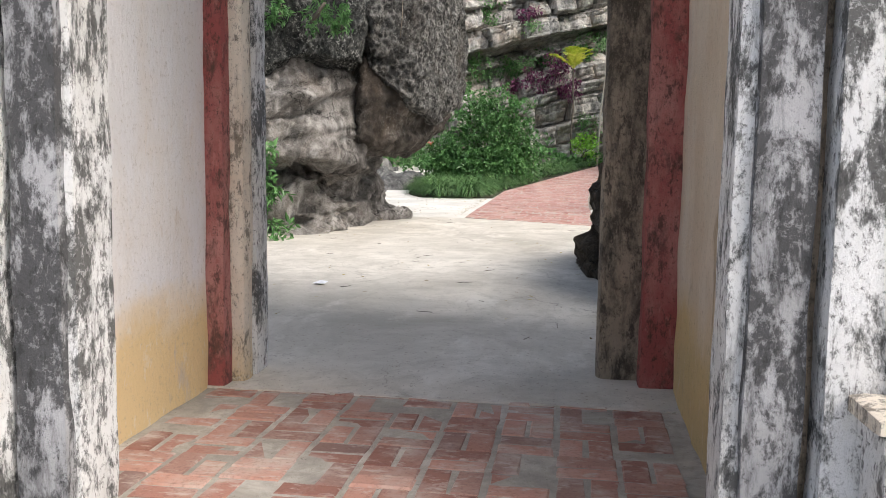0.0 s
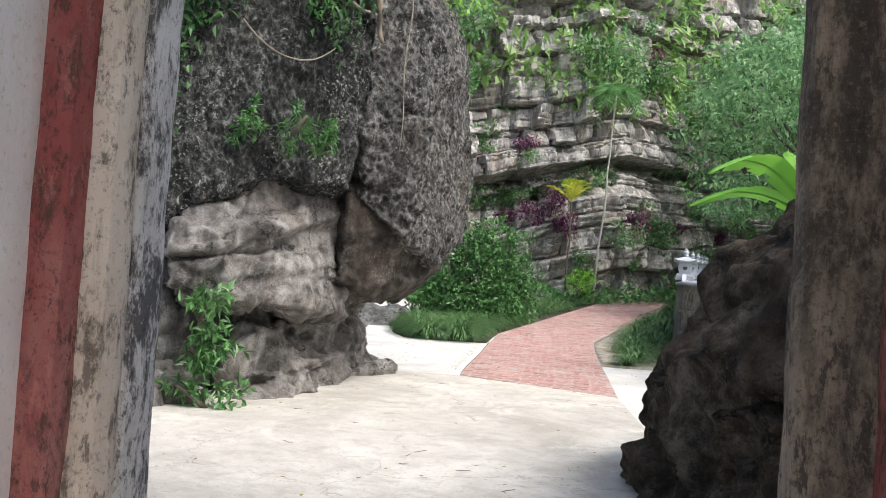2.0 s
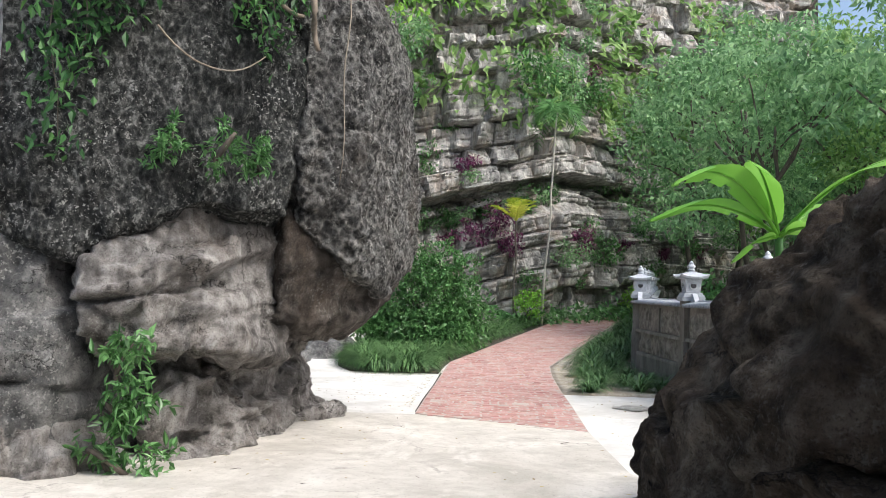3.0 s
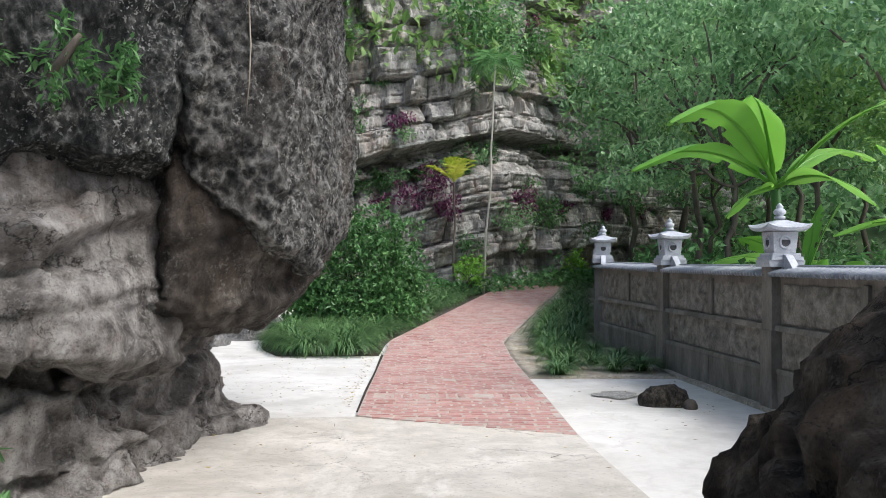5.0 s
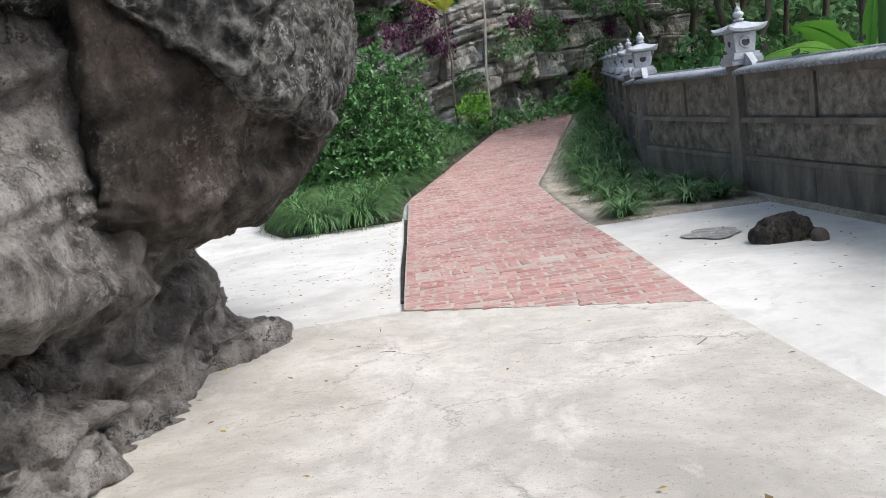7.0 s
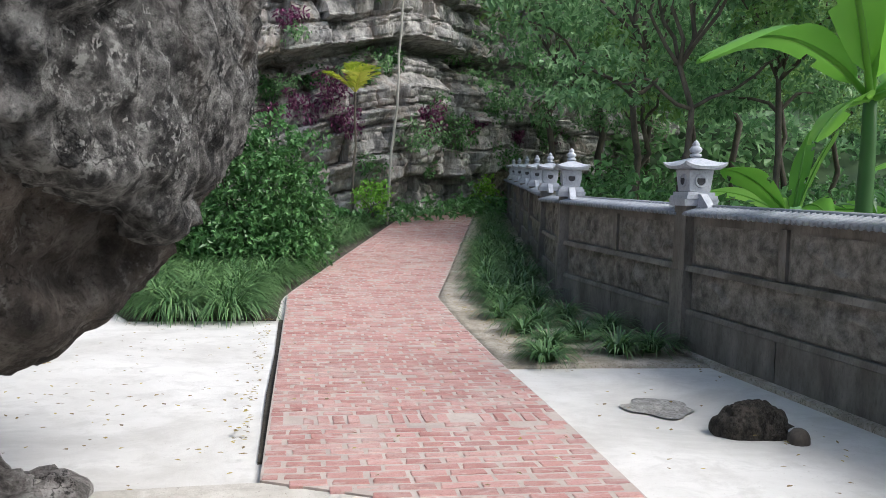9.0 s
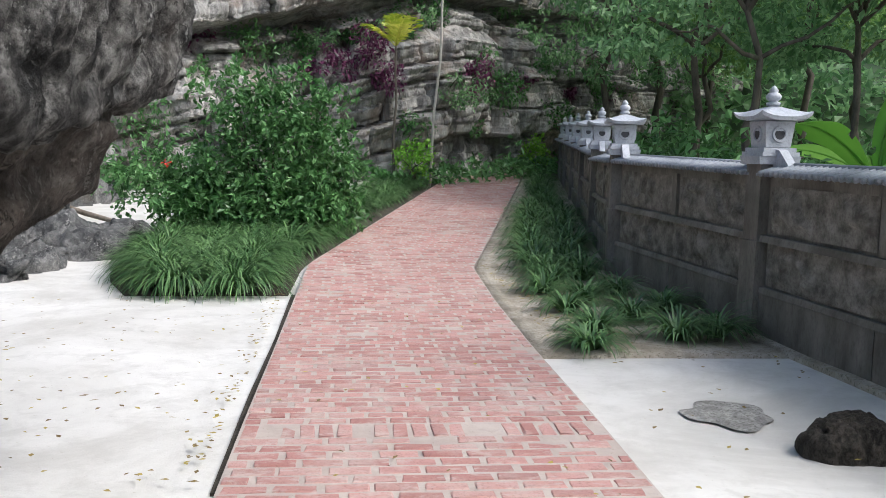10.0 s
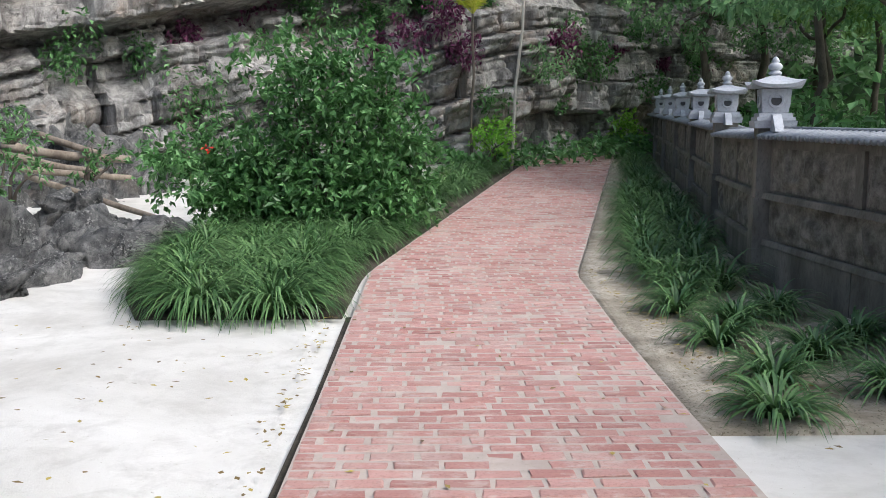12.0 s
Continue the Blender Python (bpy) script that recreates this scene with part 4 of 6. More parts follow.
part("foot_boulder", loft_rock([
    [(-3.75, 10.45, 0.3), (-3.35, 10.5, 0.3), (-3.02, 10.9, 0.3), (-3.0, 11.7, 0.3), (-3.5, 12.3, 0.3), (-4.4, 11.6, 0.3)],
    [(-3.65, 10.35, 0.75), (-3.3, 10.4, 0.75), (-2.98, 10.9, 0.75), (-2.98, 11.6, 0.75), (-3.5, 12.2, 0.75), (-4.4, 11.6, 0.75)],
    [(-3.65, 10.65, 1.0), (-3.36, 10.75, 1.0), (-3.14, 11.1, 1.05), (-3.1, 11.65, 1.05), (-3.5, 12.2, 1.2), (-4.4, 11.6, 1.1)],
    [(-3.7, 10.9, 1.35), (-3.4, 10.9, 1.35), (-3.2, 11.2, 1.4), (-3.15, 11.6, 1.4), (-3.5, 12.2, 1.4), (-4.4, 11.6, 1.3)]],
    0.026, 0.05, 1.3, 0.10, 0.016, 45, 0.27, 1, ((0.85, 0.3, 0.05),)), M_PALE, crag, "pale limestone foot", True)
part("foot_boulder", loft_rock([
    [(-3.3, 11.6, 0.3), (-2.95, 11.8, 0.3), (-2.85, 12.4, 0.3), (-2.95, 12.9, 0.3), (-3.6, 13.2, 0.3), (-4.2, 12.4, 0.3)],
    [(-3.35, 11.7, 0.8), (-3.05, 11.9, 0.8), (-2.98, 12.4, 0.8), (-3.05, 12.9, 0.8), (-3.6, 13.2, 0.8), (-4.2, 12.4, 0.8)],
    [(-3.35, 11.8, 1.1), (-3.12, 12.0, 1.1), (-3.02, 12.4, 1.1), (-3.05, 12.9, 1.1), (-3.6, 13.2, 1.1), (-4.2, 12.4, 1.1)],
    [(-3.3, 11.7, 1.55), (-3.05, 11.9, 1.55), (-2.9, 12.4, 1.55), (-2.95, 13.0, 1.55), (-3.6, 13.3, 1.55), (-4.2, 12.4, 1.55)]],
    0.026, 0.05, 1.3, 0.10, 0.016, 46, 0.27), M_PALE, crag, "", True)
part("foot_boulder", loft_rock([
    [(-3.1, 12.7, 0.3), (-2.75, 12.85, 0.3), (-2.55, 13.3, 0.3), (-2.6, 13.8, 0.3), (-3.1, 14.2, 0.3), (-3.6, 13.4, 0.3)],
    [(-3.1, 12.75, 0.58), (-2.8, 12.95, 0.58), (-2.58, 13.35, 0.62), (-2.62, 13.8, 0.62), (-3.1, 14.1, 0.58), (-3.6, 13.4, 0.6)],
    [(-3.15, 12.9, 0.85), (-2.92, 13.1, 0.82), (-2.78, 13.4, 0.75), (-2.82, 13.7, 0.75), (-3.1, 13.9, 0.9), (-3.6, 13.4, 0.95)],
    [(-3.25, 12.9, 1.2), (-3.08, 13.05, 1.2), (-2.98, 13.3, 1.2), (-3.0, 13.6, 1.2), (-3.3, 13.8, 1.2), (-3.6, 13.4, 1.2)],
    [(-3.2, 12.8, 1.55), (-3.0, 12.95, 1.55), (-2.88, 13.3, 1.55), (-2.9, 13.7, 1.55), (-3.2, 14.0, 1.55), (-3.6, 13.4, 1.55)]],
    0.024, 0.06, 2.2, 0.05, 0.05, 47, 0.16), M_PALE, crag, "", True)
part("foot_slab", loft_rock([
    [(-5.2, 9.3, 0.3), (-4.4, 9.4, 0.3), (-3.85, 9.85, 0.3), (-3.75, 10.3, 0.3), (-4.4, 10.6, 0.3), (-5.4, 10.2, 0.3)],
    [(-5.2, 9.3, 0.55), (-4.4, 9.45, 0.55), (-3.9, 9.85, 0.52), (-3.8, 10.25, 0.52), (-4.4, 10.6, 0.6), (-5.4, 10.2, 0.6)],
    [(-5.1, 9.6, 0.92), (-4.5, 9.7, 0.9), (-4.15, 9.95, 0.82), (-4.1, 10.2, 0.82), (-4.4, 10.5, 0.95), (-5.2, 10.2, 0.95)]],
    0.026, 0.05, 1.3, 0.10, 0.016, 48, 0.27), M_PALE, crag, "low pale block", True)

part("inner_rock", loft_rock([
    [(-6.0, 10.6, 0.2), (-4.2, 10.5, 0.2), (-3.5, 11.0, 0.2), (-3.3, 12.8, 0.2), (-4.5, 13.6, 0.2), (-6.5, 13.4, 0.2)],
    [(-6.0, 10.6, 1.6), (-4.2, 10.5, 1.6), (-3.5, 11.0, 1.6), (-3.2, 12.9, 1.6), (-4.5, 13.8, 1.6), (-6.5, 13.6, 1.6)],
    [(-6.0, 10.8, 3.6), (-4.2, 10.8, 3.6), (-3.5, 11.3, 3.6), (-3.2, 12.9, 3.6), (-4.5, 13.8, 3.6), (-6.5, 13.6, 3.6)]],
    0.08, 0.12, 1.1, 0.06, 0.02, 50), M_GREYROCK, crag, "shaded rock in the cleft", True)

# dark boulder beside the gate
v, f = loft_rock([
    [(1.15, 5.7, 0.2), (0.66, 6.7, 0.2), (0.20, 7.75, 0.2), (0.20, 9.1, 0.2), (0.52, 10.1, 0.2), (1.1, 10.5, 0.2), (2.2, 10.6, 0.2), (3.0, 9.0, 0.2), (2.9, 5.2, 0.2)],
    [(1.15, 5.75, 1.0), (0.62, 6.7, 1.0), (0.20, 7.6, 1.0), (0.33, 9.1, 1.0), (0.75, 9.85, 0.95), (1.3, 10.2, 0.95), (2.2, 10.4, 0.9), (3.0, 9.0, 1.0), (2.9, 5.2, 1.0)],
    [(1.1, 5.8, 1.5), (0.52, 6.5, 1.5), (0.27, 7.5, 1.5), (0.68, 9.0, 1.5), (1.1, 9.5, 1.4), (1.5, 9.7, 1.4), (2.2, 9.9, 1.4), (2.9, 8.8, 1.5), (2.8, 5.2, 1.5)],
    [(1.15, 5.85, 2.0), (0.66, 6.4, 2.0), (0.55, 7.5, 2.0), (1.05, 8.6, 2.0), (1.4, 8.9, 2.0), (1.8, 9.1, 1.9), (2.4, 9.2, 1.9), (2.8, 8.2, 2.1), (2.8, 5.3, 2.2)],
    [(1.3, 6.0, 2.55), (0.98, 6.4, 2.5), (0.95, 7.0, 2.5), (1.4, 7.6, 2.45), (1.6, 7.8, 2.4), (1.9, 8.0, 2.4), (2.4, 8.0, 2.4), (2.6, 7.4, 2.6), (2.6, 5.6, 2.7)]],
    0.034, 0.08, 0.9, 0.03, 0.018, 61, 0.19, 1, ((1.1, 0.35, 0.06), (1.7, 0.3, 0.05)))
solo("boulder", v, f, M_BOULDER, "large dark brown boulder beside the gate", "boulder", smooth=True)

v, f = loft_rock([
    [(0.42, 6.3, 0.2), (0.40, 6.7, 0.2), (0.8, 7.0, 0.2), (1.5, 6.8, 0.2), (1.5, 5.9, 0.2), (0.8, 5.9, 0.2)],
    [(0.40, 6.25, 0.8), (0.38, 6.7, 0.8), (0.8, 7.0, 0.8), (1.5, 6.8, 0.8), (1.5, 5.9, 0.8), (0.8, 5.85, 0.8)],
    [(0.43, 6.3, 1.25), (0.42, 6.7, 1.25), (0.8, 7.0, 1.3), (1.5, 6.8, 1.35), (1.5, 5.95, 1.4), (0.85, 5.9, 1.3)],
    [(0.55, 6.4, 1.33), (0.55, 6.6, 1.33), (0.8, 6.8, 1.38), (1.4, 6.7, 1.45), (1.4, 6.1, 1.48), (0.85, 6.1, 1.38)]],
    0.03, 0.05, 1.2, 0.03, 0.018, 62, 0.2)
solo("boulder", v, f, M_BOULDER, "low angular brown rock leaning on the large boulder", "boulder", smooth=True)

# ---- stone boundary wall ----
POSTS = [(3.1, 7.6), (2.88, 10.9), (2.66, 14.3), (2.45, 17.65), (2.17, 20.93), (2.78, 24.1), (3.41, 27.3), (4.02, 30.5), (4.63, 33.7), (5.24, 36.9), (5.85, 40.1)]
WALL_H = 1.38


def on_wall(a, b):
    """A frame on the wall from post a to post b: x along, y into the wall, z up from the ground at a."""
    d = Vector((b[0] - a[0], b[1] - a[1], 0))
    return Matrix.Translation((a[0], a[1], 0)) @ Matrix.Rotation(math.atan2(d.y, d.x), 4, "Z"), d.length


def carved(x0, x1, z0, z1, y, depth, seed, step=0.022):
    """A relief panel: a worked field of leaves and scrolls inside a plain margin."""
    nx, nz = max(4, int((x1 - x0) / step)), max(4, int((z1 - z0) / step))
    X, Z = np.meshgrid(np.linspace(x0, x1, nx), np.linspace(z0, z1, nz))
    p = np.stack([X.ravel(), np.full(X.size, y), Z.ravel()], 1)
    edge = np.minimum(np.minimum(p[:, 0] - x0, x1 - p[:, 0]) , np.minimum(p[:, 2] - z0, z1 - p[:, 2]))
    q = p * np.array([5.5, 1, 5.5]) + seed * 3.7
    swirl = np.sin(7 * grain(q * 0.5, seed) + 3 * grain(q, seed + 1))
    h = depth * np.clip(swirl * 1.2 - 0.1, 0, 1) * np.clip((edge - 0.04) / 0.05, 0, 1)
    p[:, 1] -= h
    return p, [q[::-1] for q in grid_faces(nz, nx)][::1]


def lantern_meshes():
    """The post's lantern, standing on z = 0."""
    base = join([box(-0.17, 0.17, -0.17, 0.17, 0.0, 0.035), box(-0.15, 0.15, -0.15, 0.15, 0.036, 0.07)])
    body = bmesh.new()
    ring = []
    for z, r in ((0.071, 0.105), (0.075, 0.115), (0.29, 0.135), (0.295, 0.125)):
        ring.append([body.verts.new((sx * r, sy * r, z)) for sx, sy in ((-1, -1), (1, -1), (1, 1), (-1, 1))])
    for a, b in zip(ring[:-1], ring[1:]):
        for i in range(4):
            body.faces.new((a[i], a[(i + 1) % 4], b[(i + 1) % 4], b[i]))
    body.faces.new(ring[0][::-1])
    body.faces.new(ring[-1])
    # round window rings on the four sides, flat discs inside coloured dark as shaded hollows
    rings = []
    for k in range(4):
        a = np.linspace(0, 2 * np.pi, 20, endpoint=False)
        rows = []
        for rad, out in ((0.072, 0.0), (0.068, 0.014), (0.05, 0.014), (0.046, -0.004)):
            rows.append(np.stack([rad * np.cos(a), np.full(20, -0.1255 - out), 0.185 + rad * np.sin(a)], 1))
        v = np.concatenate(rows)
        c, s = math.cos(k * math.pi / 2), math.sin(k * math.pi / 2)
        rings.append((np.stack([c * v[:, 0] - s * v[:, 1], s * v[:, 0] + c * v[:, 1], v[:, 2]], 1), grid_faces(4, 20, True)))
    holes = []
    for k in range(4):
        a = np.linspace(0, 2 * np.pi, 16, endpoint=False)
        v = np.stack([0.047 * np.cos(a), np.full(16, -0.1275), 0.185 + 0.047 * np.sin(a)], 1)
        c, s = math.cos(k * math.pi / 2), math.sin(k * math.pi / 2)
        holes.append((np.stack([c * v[:, 0] - s * v[:, 1], s * v[:, 0] + c * v[:, 1], v[:, 2]], 1), [tuple(range(16))]))
    # roof with upswept corners
    n = 13
    u = np.linspace(-1, 1, n)
    X, Y = np.meshgrid(u, u)
    m = np.maximum(np.abs(X), np.abs(Y))
    corner = (np.abs(X) * np.abs(Y)) ** 3
    Z = 0.33 + 0.10 * (1 - m) ** 0.75 + 0.045 * corner
    topv = np.stack([X.ravel() * 0.235, Y.ravel() * 0.235, Z.ravel()], 1)
    lowv = np.stack([X.ravel() * 0.225, Y.ravel() * 0.225, (0.298 + 0.045 * corner).ravel()], 1)
    f = grid_faces(n, n)
    k = n * n
    rim = [i for i in range(n)] + [r * n + n - 1 for r in range(1, n)] + [n * (n - 1) + c for c in range(n - 2, -1, -1)] + [r * n for r in range(n - 2, 0, -1)]
    sides = [(a + k, b + k, b, a) for a, b in zip(rim, rim[1:] + rim[:1])]
    roof = (np.concatenate([topv, lowv]), f + [tuple(i + k for i in q[::-1]) for q in f] + sides)
    prof = [(0.0, 0.0), (0.055, 0.0), (0.06, 0.025), (0.035, 0.035), (0.06, 0.055), (0.065, 0.08), (0.045, 0.105), (0.03, 0.112), (0.04, 0.125), (0.02, 0.155), (0.002, 0.17)]
    a = np.linspace(0, 2 * np.pi, 14, endpoint=False)
    fin = (np.concatenate([np.stack([r * np.cos(a), r * np.sin(a), np.full(14, 0.425 + z)], 1) for r, z in prof]), grid_faces(len(prof), 14, True))
    return base, body, rings, holes, roof, fin


# the shade inside the lantern windows, put into the disc's colour
M_HOLLOW = plain_material("shaded_stone_hollow", (0.05, 0.05, 0.055), (0.09, 0.09, 0.095), 0.9)


def lantern(group):
    base, body, rings, holes, roof, fin = lantern_meshes()
    ob = thing("stone_lantern", "pale grey carved stone lantern with upswept roof on a wall post", "lantern", (0, 0, 0), group)
    part("base", base, M_LANTERN, ob, local=True)
    b = part("body", body, M_LANTERN, ob, local=True)
    for ring, hole in zip(rings, holes):
        part("window_ring", ring, M_LANTERN, b, local=True)
        part("window", hole, M_HOLLOW, b, "dark disc coloured as the shade of a round opening", local=True)
    part("roof", roof, M_LANTERN, ob, local=True)
    part("finial", fin, M_LANTERN, ob, "lotus-bud finial", True, True)
    return ob


first_lantern = None
stone_wall = thing("wall_boundary", "dark carved stone boundary wall with ribbed tile coping", "wall", (2.46, 17.5, 0.45), kind="structure")
for i, (a, b) in enumerate(zip(POSTS[:-1], POSTS[1:])):
    m, length = on_wall(a, b)
    z0 = float(gz(a[1])) - 0.02
    rise = float(gz(b[1])) - float(gz(a[1]))
    if a[1] > 20:
        z0 = float(gz(min(a[1], 23.0))) - 0.02 + max(0.0, (a[1] - 24) * 0.03)
        rise = 0.0 if a[1] < 24 else 0.096

    def put(shape, slope=True):
        v, f = shape
        v = np.asarray(v, float).copy()
        v[:, 2] += z0 + (rise * np.clip(v[:, 0] / length, 0, 1) if slope else 0)
        v[:, 1] *= -1
        h = np.concatenate([v, np.ones((len(v), 1))], 1) @ np.array(m).T
        return h[:, :3], [q[::-1] for q in f]

    bay = part("bay", put(box(0.0, length, -0.02, 0.16, -0.6, WALL_H + 0.034)), M_WALLSTONE, stone_wall)
    # plinth, belts and the frames of the panels stand proud of the bay
    part("plinth", put(join([box(0.1, length / 2 - 0.006, -0.075, -0.02, -0.4, 0.42), box(length / 2 + 0.006, length - 0.1, -0.075, -0.02, -0.4, 0.42)])), M_WALLSTONE, bay)
    part("belt", put(box(0.1, length - 0.1, -0.085, -0.021, 0.425, 0.475, 0.012)), M_WALLSTONE, bay)
    part("belt", put(box(0.1, length - 0.1, -0.095, -0.021, 0.86, 0.915, 0.015)), M_WALLSTONE, bay)
    part("stile", put(box(length / 2 - 0.05, length / 2 + 0.05, -0.055, -0.021, 0.92, WALL_H - 0.02)), M_WALLSTONE, bay)
    near = 12 < a[1] < 24
    for x0, x1, zz0, zz1, dep in ((0.16, length - 0.16, 0.49, 0.85, 0.018), (0.18, length / 2 - 0.09, 0.94, WALL_H - 0.05, 0.02), (length / 2 + 0.09, length - 0.18, 0.94, WALL_H - 0.05, 0.02)):
        part("carved_panel", put(carved(x0, x1, zz0, zz1, -0.034, dep * 1.7, i * 7 + int(zz0 * 10) + int(x0 * 3), 0.022 if near else 0.08)), M_PANEL, bay, "panel with carved relief", True)
    # coping: sloping tile courses, ridge, rounded ribs
    part("coping", put(([(0.08, -0.135, WALL_H + 0.035), (length - 0.08, -0.135, WALL_H + 0.035), (length - 0.08, -0.135, WALL_H + 0.055), (0.08, -0.135, WALL_H + 0.055), (0.08, 0.07, WALL_H + 0.11), (length - 0.08, 0.07, WALL_H + 0.11), (length - 0.08, 0.27, WALL_H + 0.055), (0.08, 0.27, WALL_H + 0.055), (length - 0.08, 0.27, WALL_H + 0.035), (0.08, 0.27, WALL_H + 0.035)],
         [(0, 1, 2, 3), (3, 2, 5, 4), (4, 5, 6, 7), (7, 6, 8, 9), (9, 8, 1, 0), (0, 3, 4, 7, 9), (1, 8, 6, 5, 2)])), M_TILE, bay, "grey tile coping")
    ribs = []
    for x in np.arange(0.13, length - 0.12, 0.08):
        for y0, y1 in ((-0.165, 0.05), (0.30, 0.09)):
            ribs.append(tube([(x, y0, WALL_H + 0.052), (x, y1, WALL_H + 0.112)], [0.026, 0.026], 7))
    part("tile_ribs", put(join(ribs)), M_TILE, bay, "rounded tile ribs", True)["kind"] = "stuff"
    part("ridge", put(tube([(0.08, 0.07, WALL_H + 0.122), (length - 0.08, 0.07, WALL_H + 0.122)], [0.03, 0.03], 8)), M_TILE, bay, "", True)
    # post with cap, scroll brackets on both sides
    post = part("post", put(box(-0.13, 0.13, -0.13, 0.19, -0.6, 0.86), False), M_WALLSTONE, stone_wall)
    part("shaft", put(box(-0.115, 0.115, -0.115, 0.175, 0.861, WALL_H + 0.13), False), M_WALLSTONE, post)
    part("cap", put(box(-0.15, 0.15, -0.15, 0.21, WALL_H + 0.131, WALL_H + 0.20, -0.012), False), M_LANTERN, post)
    for s in (-1, 1):
        if s < 0 and i == 0:
            continue
        w = [(s * 0.116, 0.0, WALL_H + 0.1), (s * 0.36, 0.0, WALL_H + 0.1), (s * 0.33, 0.0, WALL_H + 0.14), (s * 0.2, 0.0, WALL_H + 0.25), (s * 0.12, 0.0, WALL_H + 0.26)]
        v = np.array([(x, y, z) for y in (-0.01, 0.07) for x, _, z in w])
        part("scroll_bracket", put((v, [(0, 1, 2, 3, 4), (9, 8, 7, 6, 5), (0, 5, 6, 1), (1, 6, 7, 2), (2, 7, 8, 3), (3, 8, 9, 4), (4, 9, 5, 0)]), False), M_LANTERN, post)
    spot = m @ pose(0, -0.03, z0 + WALL_H + 0.20)
    if first_lantern is None:
        first_lantern = lantern("lanterns along the wall")
        first_lantern.matrix_basis = spot
    else:
        copy_thing(first_lantern, spot)

# low kerb along the foot of the wall
v, f = sheet(np.linspace(11, 20.8, 20), [(11, 2.72), (14.2, 2.50), (17.5, 2.30), (20.8, 2.02)], [(11, 2.85), (14.2, 2.62), (17.5, 2.42), (20.8, 2.14)], 0.05, 3, 0.015, 0.2, 6)
solo("kerb", v, f, M_SOIL, "rough low kerb along the foot of the stone wall", "kerb", kind="structure")

# ---- far bedded cliff ----
CLIFF = [(-24, 16), (-16, 23.5), (-9.5, 30.5), (-4, 34.5), (1, 36), (4.8, 41.5), (9, 45), (16, 50)]


bed_rng = np.random.default_rng(88)
BEDS = np.cumsum(bed_rng.choice([0.55, 0.8, 1.1, 1.5], 60) * bed_rng.uniform(0.8, 1.2, 60)) - 14
THIN_BEDS = np.cumsum(bed_rng.uniform(0.14, 0.42, 200)) - 14


def cliff_at(s, z):
    """Places on the cliff: s along its foot in metres, z up."""
    c = np.array(CLIFF, float)
    d = np.concatenate([[0], np.cumsum(np.linalg.norm(np.diff(c, axis=0), axis=1))])
    x, y = np.interp(s, d, c[:, 0]), np.interp(s, d, c[:, 1])
    e = 1.5
    tx, ty = np.interp(s + e, d, c[:, 0]) - np.interp(s - e, d, c[:, 0]), np.interp(s + e, d, c[:, 1]) - np.interp(s - e, d, c[:, 1])
    ln = np.maximum(np.hypot(tx, ty), 1e-6)
    nx, ny = ty / ln, -tx / ln
    p = np.stack([s, z * 1.0, np.zeros_like(s)], 1)
    bed = z - 0.25 * np.clip(s - 27.3, -11, 7) + 0.22 * grain(p * 0.25, 3) + 0.06 * grain(p * 1.1, 4)
    out = 1.1 * fbm(p * np.array([0.2, 0.22, 1]), 4, 71)
    # the upper beds jut over a deep slot, and a ledge runs below it
    out += 0.8 * np.clip((bed - 5.25) / 0.10, 0, 1) * np.exp(-np.clip(bed - 5.35, 0, 20) / 2.5) - 0.6 * np.exp(-((bed - 5.0) / 0.28) ** 2)
    out += 0.7 * np.clip((4.2 - bed) / 0.5, 0, 1)
    zero = np.zeros(len(s), np.int64)
    for k, (edges, wide, depth, joint) in enumerate(((BEDS, 1.0, 0.75, 0.26), (THIN_BEDS, 0.45, 0.12, 0.05))):
        i = np.searchsorted(edges, bed)
        low, thick = edges[i - 1], edges[i] - edges[i - 1]
        up = (bed - low) / thick
        w = wide * (0.55 + 0.9 * hashed(i, zero, zero, 31 + k))
        u = s / w + 7 * hashed(i, zero, zero, 41 + k) + 0.16 * grain(p * 1.3, 14 + k)
        b = np.floor(u).astype(np.int64)
        own = hashed(i, b, zero, 51 + k)
        out += depth * (own - 0.5) + depth * 0.9 * (hashed(i, zero, zero, 61 + k) - 0.5)
        out += depth * 0.6 * ((u - b - 0.5) * np.sin(own * 40) + (up - 0.5) * np.sin(own * 71))
        out -= joint * np.exp(-(np.minimum(up, 1 - up) * thick / 0.045) ** 2) + joint * 0.8 * np.exp(-(np.minimum(u - b, 1 - u + b) * w / 0.045) ** 2)
    out += 0.22 * fbm(np.stack([s * 1.6, z * 0.5, 0 * s], 1), 4, 76) + 0.07 * fbm(np.stack([s * 2.2, z * 2.2, 0 * s], 1), 5, 77)
    out -= np.clip(z - 10, 0, 20) * 0.10
    return np.stack([x + nx * out, y + ny * out, z], 1), np.stack([nx, ny, 0 * nx], 1)


S, Z = np.meshgrid(np.arange(6, 62, 0.08), np.concatenate([np.arange(0.2, 10, 0.06), np.arange(10, 19, 0.1)]))
cp, _ = cliff_at(S.ravel(), Z.ravel())
pw, _ = cliff_at(np.array([32.6]), np.array([11.4]))
wx, wy, wz = pw[0]
v, f = loft_rock([[(wx + 0.2 * q * math.cos(t), wy - 0.15 + 0.25 * q * math.sin(t), wz + h) for t in np.linspace(0, 2 * np.pi, 9)[:-1]] for q, h in ((0.7, -0.7), (1.0, -0.2), (0.9, 0.3), (0.6, 0.75))], 0.06, 0.06, 2.0, 0.05, 0.01, 97, 0.1)
solo("white_rock", v, f, M_SAND, "bare white patch of rock high on the cliff", "rock", smooth=True)
